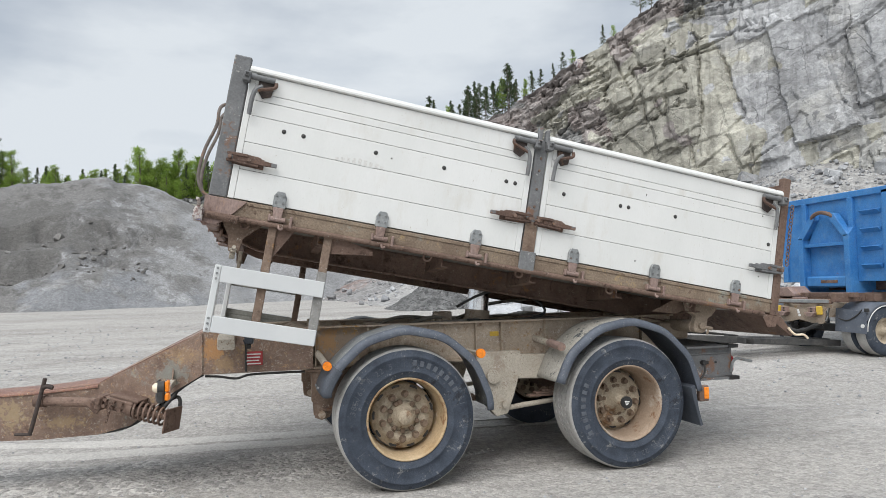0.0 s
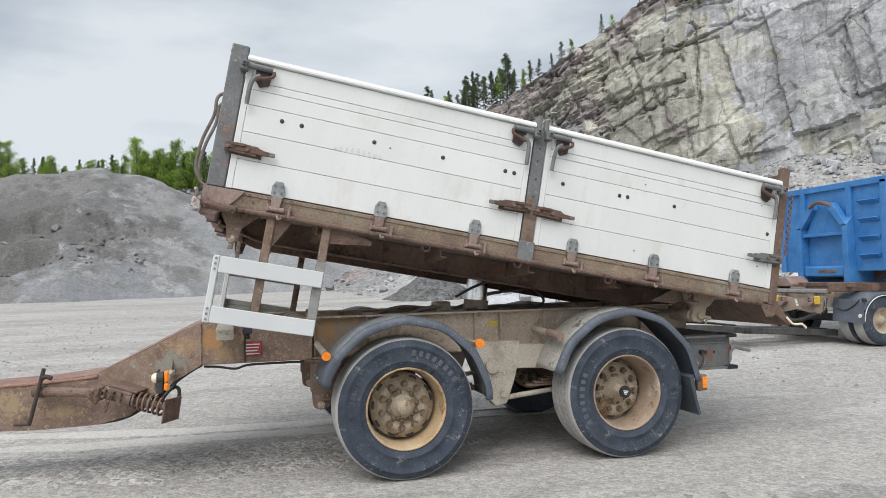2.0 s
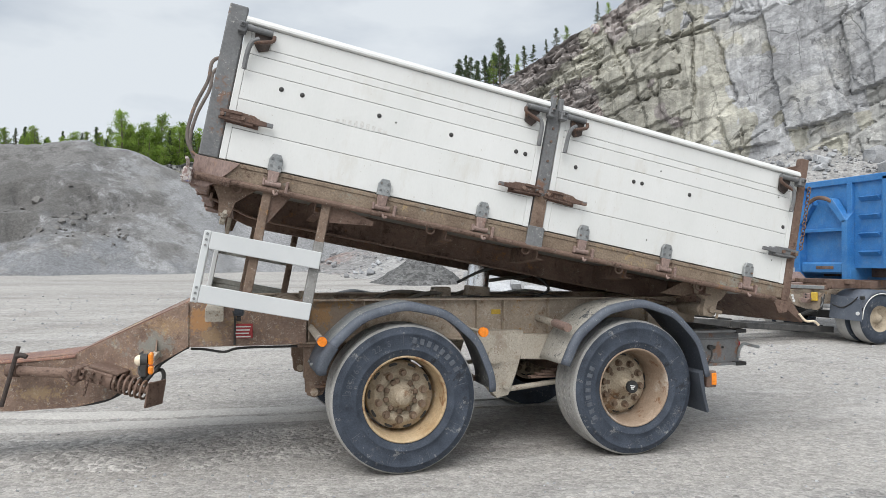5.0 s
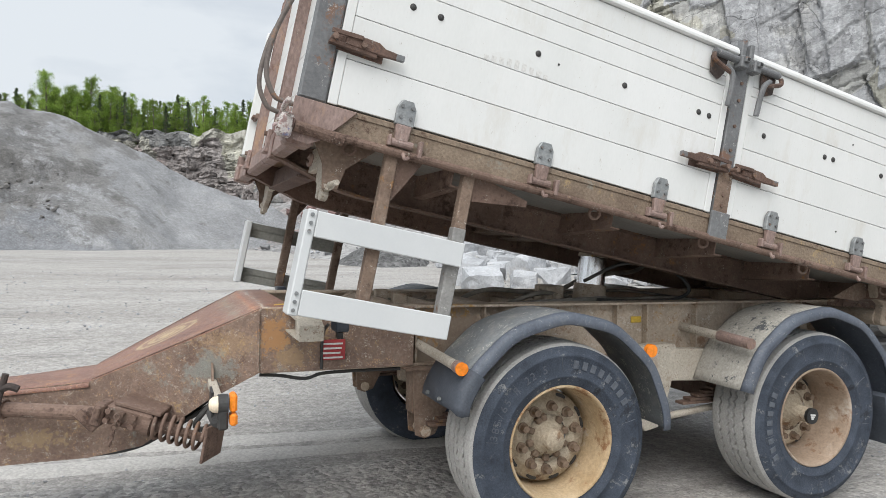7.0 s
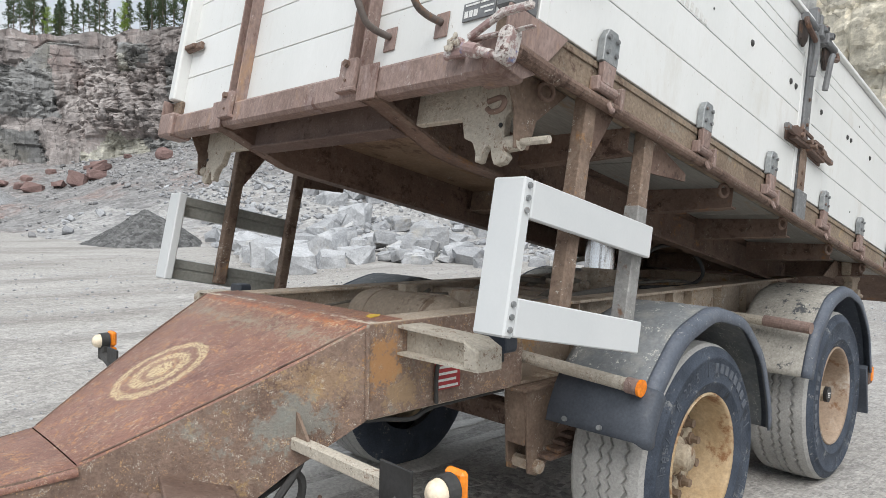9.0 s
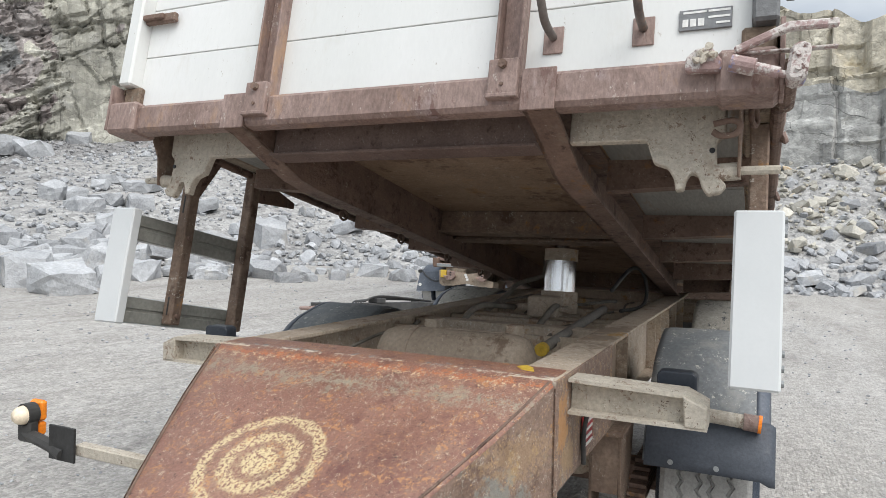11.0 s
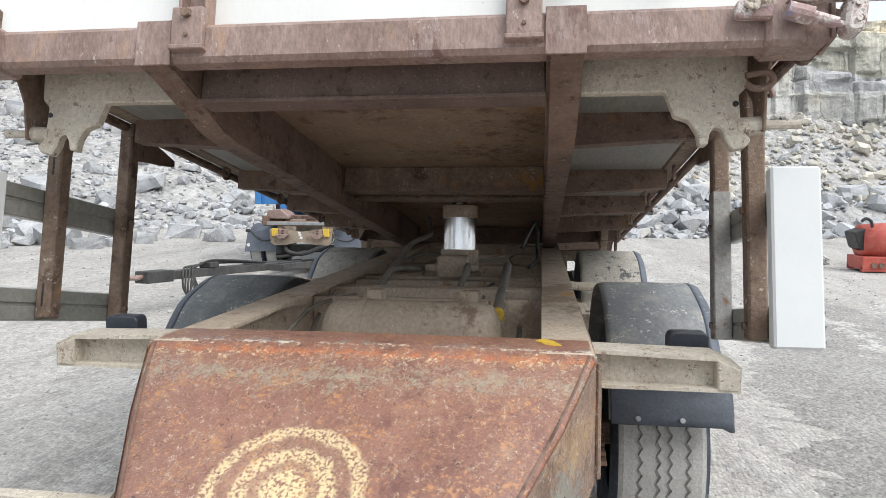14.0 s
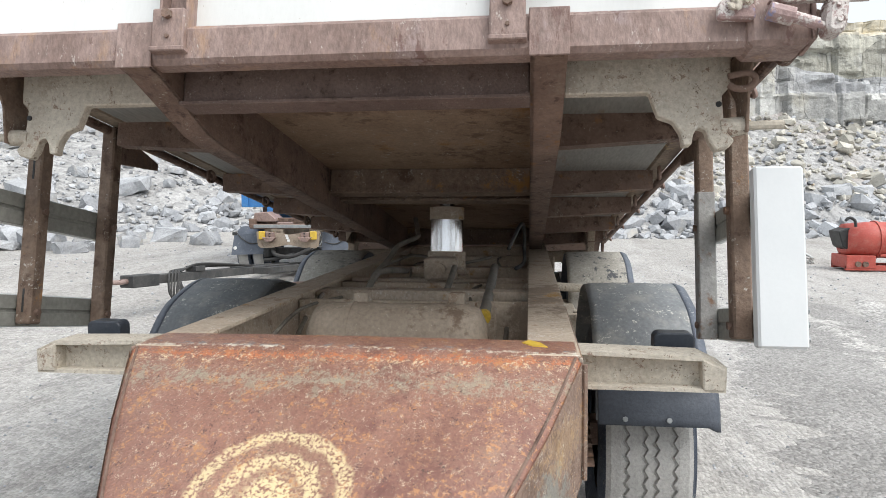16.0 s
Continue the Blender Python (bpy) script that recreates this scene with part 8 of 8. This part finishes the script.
for sgn in (-1, 1):
    for dy in (0.66, 0.94):
        y = CY + sgn * dy
        tw = part("wheel", moved(lathe([(0.001, -0.10), (0.06, -0.10), (0.07, -0.04), (0.15, -0.03), (0.19, -0.09), (0.215, -0.11)], 30), pose(8.62, y, CG + 0.39, 0, 0, 180 if sgn > 0 else 0)), HUB, cont_tr, "truck wheel", smooth=True)
        ty = part("tyre", moved(lathe([(0.21, -0.11), (0.30, -0.125), (0.365, -0.12), (0.395, -0.09), (0.395, 0.09), (0.365, 0.12), (0.30, 0.125), (0.21, 0.11)], 44), pose(8.62, y, CG + 0.39)), RUBBER, tw, "dusty truck tyre", smooth=True)
        ty.data.materials.append(TREAD)
        for p in ty.data.polygons:
            p.material_index = 1 if math.hypot(p.center.x - 8.62, p.center.z - CG - 0.39) > 0.385 else 0
    bm = bmesh.new()
    y0, y1 = CY + sgn * 0.50, CY + sgn * 1.08
    rings = []
    for k in range(25):
        a = radians(-4 + 160 * k / 24)
        rings.append([bm.verts.new((8.62 + (0.46 + d) * math.cos(a), y, CG + 0.40 + (0.46 + d) * math.sin(a) * (1.0 if y == y0 or d else 0.97))) for y, d in ((y0, 0), (y1, 0), (y1, -0.07), (y0, -0.02))])
    for p, q in zip(rings, rings[1:]):
        for i in range(4):
            bm.faces.new((p[i], p[(i + 1) % 4], q[(i + 1) % 4], q[i]))
    bmesh.ops.recalc_face_normals(bm, faces=bm.faces)
    mg = part("mudguard", bm, LIP, cont_tr, "dark plastic mudguard", smooth=True)
    outline = [(y0, 1.02), (y1, 0.96), (y1 + sgn * 0.04, 0.62), (y0 + sgn * 0.02, 0.64)]
    bm = bmesh.new()
    ring_a = [bm.verts.new((8.22 - 0.16 * (1.06 - z), y, z)) for y, z in outline]
    ring_b = [bm.verts.new((8.235 - 0.16 * (1.06 - z), y, z)) for y, z in outline]
    bm.faces.new(ring_a)
    bm.faces.new(ring_b[::-1])
    for i in range(4):
        bm.faces.new((ring_a[i], ring_b[i], ring_b[(i + 1) % 4], ring_a[(i + 1) % 4]))
    bmesh.ops.recalc_face_normals(bm, faces=bm.faces)
    part("front_flap", bm, LIP, mg)
    part("white_reflector", cyl((8.18, CY + sgn * 1.05, 0.74), (8.155, CY + sgn * 1.05, 0.74), 0.03), PAPER, mg)
    part("marker_lamp", box(8.20, 8.25, CY + sgn * 1.08 - 0.04, CY + sgn * 1.08 + 0.04, 0.96, 1.02, 0.012), BLACKMETAL, mg)
    part("edge_line", tube([(8.62 + 0.40 * math.cos(radians(d)), y1 + sgn * 0.002, CG + 0.39 + 0.40 * math.sin(radians(d))) for d in range(20, 181, 20)], 0.008, 6), PAPER, mg, "white edge line")
    part("cable", tube([(8.2, CY + sgn * 0.52, 0.86), (8.17, CY + sgn * 0.75, 0.82), (8.18, CY + sgn * 0.92, 0.90), (8.2, CY + sgn * 1.02, 1.0)], 0.010, 6), CABLE, mg)

container = thing("skip_container", "faded blue steel skip container with hook frame, on a trailer", "container")
KY = 3.60
y0, y1, z0, z1, x0, x1 = KY - 1.18, KY + 1.05, 1.45, 2.93, 8.72, 14.4
part("body", group_of(box(x0, x0 + 0.03, y0, y1, z0, z1, 0.004), box(x1 - 0.03, x1, y0, y1, z0, z1, 0.004), box(x0 + 0.03, x1 - 0.03, y0, y0 + 0.03, z0, z1, 0.004), box(x0 + 0.03, x1 - 0.03, y1 - 0.03, y1, z0, z1, 0.004), box(x0 + 0.03, x1 - 0.03, y0 + 0.03, y1 - 0.03, z0, z0 + 0.05, 0)), BLUE, container)
part("top_rim", group_of(box(x0 - 0.05, x0 + 0.06, y0 - 0.05, y1 + 0.05, z1 - 0.06, z1 + 0.05, 0.01), box(x0 + 0.06, x1, y0 - 0.05, y0 + 0.05, z1 - 0.06, z1 + 0.05, 0.01), box(x0 + 0.06, x1, y1 - 0.05, y1 + 0.05, z1 - 0.06, z1 + 0.05, 0.01)), BLUE, container)
part("long_skid", group_of(box(x0 - 0.1, x1, KY - 0.56, KY - 0.42, 1.24, z0, 0.006), box(x0 - 0.1, x1, KY + 0.42, KY + 0.56, 1.24, z0, 0.006)), BLUE, container)
part("underside_beam", box(x0 + 0.35, x0 + 0.5, y0 + 0.2, y1 - 0.2, 1.30, z0, 0.006), RUST, container, "rusty beam under the container")
for y in (KY - 0.50, KY + 0.50):
    part("hook_post", group_of(prism([(x0, z0 - 0.2), (x0 - 0.17, z0 - 0.2), (x0 - 0.17, z0 + 0.80), (x0, z0 + 0.98)], "y", y - 0.055, y + 0.055, 0.005), box(x0 - 0.06, x0, y - 0.05, y + 0.05, z0 + 0.9, z1 - 0.05, 0.005)), BLUE, container)
    s = 1 if y > KY else -1
    part("hook_brace", prism([(y + s * 0.05, z0 + 0.78), (y - s * 0.06, z0 + 0.76), (KY + s * 0.16, z0 + 1.10), (KY + s * 0.20, z0 + 1.20), (KY + s * 0.26, z0 + 1.18)][:: s], "x", x0 - 0.17, x0 - 0.02, 0.006), BLUE, container)
part("hook_plate", prism([(KY - 0.44, z0 + 0.66), (KY + 0.44, z0 + 0.66), (KY + 0.18, z0 + 1.12), (KY - 0.18, z0 + 1.12)], "x", x0 - 0.06, x0 - 0.03), BLUE, container)
part("hook_loop", tube([(x0 - 0.10, KY - 0.24, z0 + 1.06), (x0 - 0.16, KY - 0.20, z0 + 1.16), (x0 - 0.19, KY, z0 + 1.22), (x0 - 0.16, KY + 0.20, z0 + 1.16), (x0 - 0.10, KY + 0.24, z0 + 1.06)], 0.035, 8), RUST, container, "rusty lifting loop")
part("cross_rib", box(x0 - 0.14, x0, KY - 0.44, KY + 0.44, z0 + 0.62, z0 + 0.68, 0.008), BLUE, container)
part("cross_rib", box(x0 - 0.14, x0, KY - 0.44, KY + 0.44, z0 - 0.10, z0 + 0.10, 0.03), BLUE, container)
part("rubbing_strip", box(x0 - 0.15, x0 - 0.139, KY - 0.26, KY + 0.10, z0 - 0.02, z0 + 0.03, 0.003), RUST, container, "scraped rusty strip")
for y in (y0 + 0.02, y1 - 0.02):
    part("corner_post", box(x0 - 0.05, x0 + 0.05, y - 0.06, y + 0.06, z0, z1, 0.01), BLUE, container)
for k in range(8):
    part("side_rib", box(x0 + 0.5 + 0.7 * k, x0 + 0.6 + 0.7 * k, y0 - 0.08, y0, z0, z1 - 0.05, 0.008), BLUE, container)
for k in range(4):
    part("step", prism([(x0, z0 + 0.20 + 0.30 * k), (x0 - 0.09, z0 + 0.27 + 0.30 * k), (x0, z0 + 0.29 + 0.30 * k)], "y", y0 + 0.14, y0 + 0.50, 0.004), BLUE, container, "scuffed step rung")

# ---- red machine on the quarry floor ----
RX, RY = 11.7, -7.82
RZ = ground_z(RX, RY)
red = thing("drum_machine", "faded red steel drum machine on a low skid frame", "machine", at=(RX, RY, RZ + 0.0))
part("drum", moved(lathe([(0.20, -1.0), (0.33, -0.99), (0.37, -0.5), (0.375, 0.75), (0.34, 0.78)], 40), pose(0, -0.1, 0.62, 0, 0, 180)), REDPAINT, red, "faded red drum", smooth=True)
for y in (0.30, -0.45, -1.0):
    part("hoop", moved(lathe([(0.372, -0.02), (0.395, -0.02), (0.395, 0.02), (0.372, 0.02)], 40, True), pose(0, y, 0.62)), REDPAINT, red)
part("outlet", prism([(0.86, 0.88), (1.08, 0.80), (0.98, 0.48), (0.86, 0.42)], "x", -0.25, 0.25, 0.02), BLACKMETAL, red, "dark outlet hood")
part("skid", group_of(box(-0.35, -0.27, -1.3, 0.95, 0.02, 0.12), box(0.27, 0.35, -1.3, 0.95, 0.02, 0.12), box(-0.36, 0.36, 0.40, 0.95, 0.06, 0.32, 0.01)), REDPAINT, red)
part("legs", group_of(*[box(-0.33, -0.29, y - 0.03, y + 0.03, 0.1, 0.45) for y in (-0.2, -0.6, -1.1)], box(-0.33, -0.29, -1.2, 0.3, 0.30, 0.35)), REDPAINT, red)
for y in (0.60, 0.74):
    part("roller", cyl((-0.40, y, 0.15), (-0.36, y, 0.15), 0.055), RUST, red, "rusty roller")
part("pipe", tube([(-0.30, 0.78, 0.9), (-0.30, 0.80, 1.02), (-0.30, 0.9, 1.08), (-0.30, 0.98, 1.02)], 0.03, 8), BLACKMETAL, red)
part("label", box(-0.388, -0.378, -0.02, 0.16, 0.60, 0.76, 0), PAPER, red, "white paper label")
part("foot_stand", cyl((-0.42, -0.2, 0.0), (-0.42, -0.2, 0.02), 0.16, seg=20), RUST, red)


# ruts of coarse gravel turned up by wheels beside and under the trailer
def rut(line, width, seed, mat=None, label="rut of coarse gravel in the quarry floor, lightened against shade", depth=1.0):
    verts, faces = [], []
    n, m = 90, 14
    for i in range(n + 1):
        f = i / n * (len(line) - 1)
        k = min(int(f), len(line) - 2)
        f -= k
        (ax, ay), (bx, by) = line[k], line[k + 1]
        x, y = ax + (bx - ax) * f, ay + (by - ay) * f
        d = math.hypot(bx - ax, by - ay)
        w = width * min(1.0, 5 * i / n, 5 * (1 - i / n))
        for j in range(m + 1):
            o = (j / m - 0.5) * w
            px, py = x - (by - ay) / d * o, y + (bx - ax) / d * o
            py += 0.05 * noise.noise((px * 1.3, j * 0.2, seed)) + 0.02 * noise.noise((px * 5.0, j * 0.6, seed))
            h = depth * 0.022 * noise.noise((px * 2.2, py * 4.5, seed)) + 0.018 * noise.noise((px * 8, py * 11, seed)) + 0.012 * noise.noise((px * 21, py * 21, seed)) - 0.045 * abs(2 * j / m - 1) ** 2 + 0.026
            verts.append((px, py, ground_z(px, py) + (h if depth == 1.0 else depth * h + 0.008 * (1 - abs(2 * j / m - 1) ** 2) - 0.002)))
    faces = [(i * (m + 1) + j, (i + 1) * (m + 1) + j, (i + 1) * (m + 1) + j + 1, i * (m + 1) + j + 1) for i in range(n) for j in range(m)]
    return tagged(mesh_object("gravel_rut", verts, faces, mat or RUT), label, "rut", kind="structure")


rut(((12.5, -4.5), (9.8, -4.4), (7.2, -4.3), (5.2, -4.1), (3.0, -3.9), (0.5, -3.6)), 1.1, 3.0)
rut(((8.0, -5.6), (5.5, -5.2), (3.5, -5.0)), 0.8, 8.0)
rut(((-1.2, -3.1), (0.6, -3.25), (2.6, -3.5), (5.0, -4.0), (8.5, -4.6)), 2.9, 9.0, DAMP, "broad patch of dark coarse gravel on the quarry floor")
# below the drawbar, where the lighter tone makes up for the shade
rut(((-5.6, 0.55), (-3.4, 0.15), (-1.8, -0.05), (-0.3, -0.1), (1.0, -0.2)), 1.35, 5.0)
for line in (((-9.0, 2.6), (-5.0, 1.72), (-3.3, 1.38), (-1.8, 1.12), (0.2, 1.02), (2.5, 1.0)), ((-9.0, 2.1), (-5.0, 1.24), (-3.3, 0.92), (-1.8, 0.80), (0.2, 0.72), (2.5, 0.7))):
    rut(line, 0.30, 2.0, PALE_TRACK, "pale pressed tyre track in the quarry floor", 0.35)
rng = random.Random(77)
for k in range(9):
    x0, y0 = 12.75 + rng.uniform(-0.1, 0.5), -6.62 - 0.03 * k
    x1, y1 = 16.4 - rng.uniform(0, 0.9), -6.55 - 0.11 * k
    r = rng.uniform(0.022, 0.034)
    z0 = ground_z(x0, y0) + r + 0.05 * (k % 3)
    z1 = ground_z(x1, y1) + r + 0.11 * (k % 3)
    pole = part("pole", tube([(x0, y0, z0), ((x0 + x1) / 2, (y0 + y1) / 2 + rng.uniform(-0.04, 0.04), (z0 + z1) / 2), (x1, y1, z1)], r, 8, 4), POLE, None, "", None, True)
    tagged(pole, "weathered pale grey pole lying in a loose bundle on the gravel", "pole", group="poles lying on the ground")
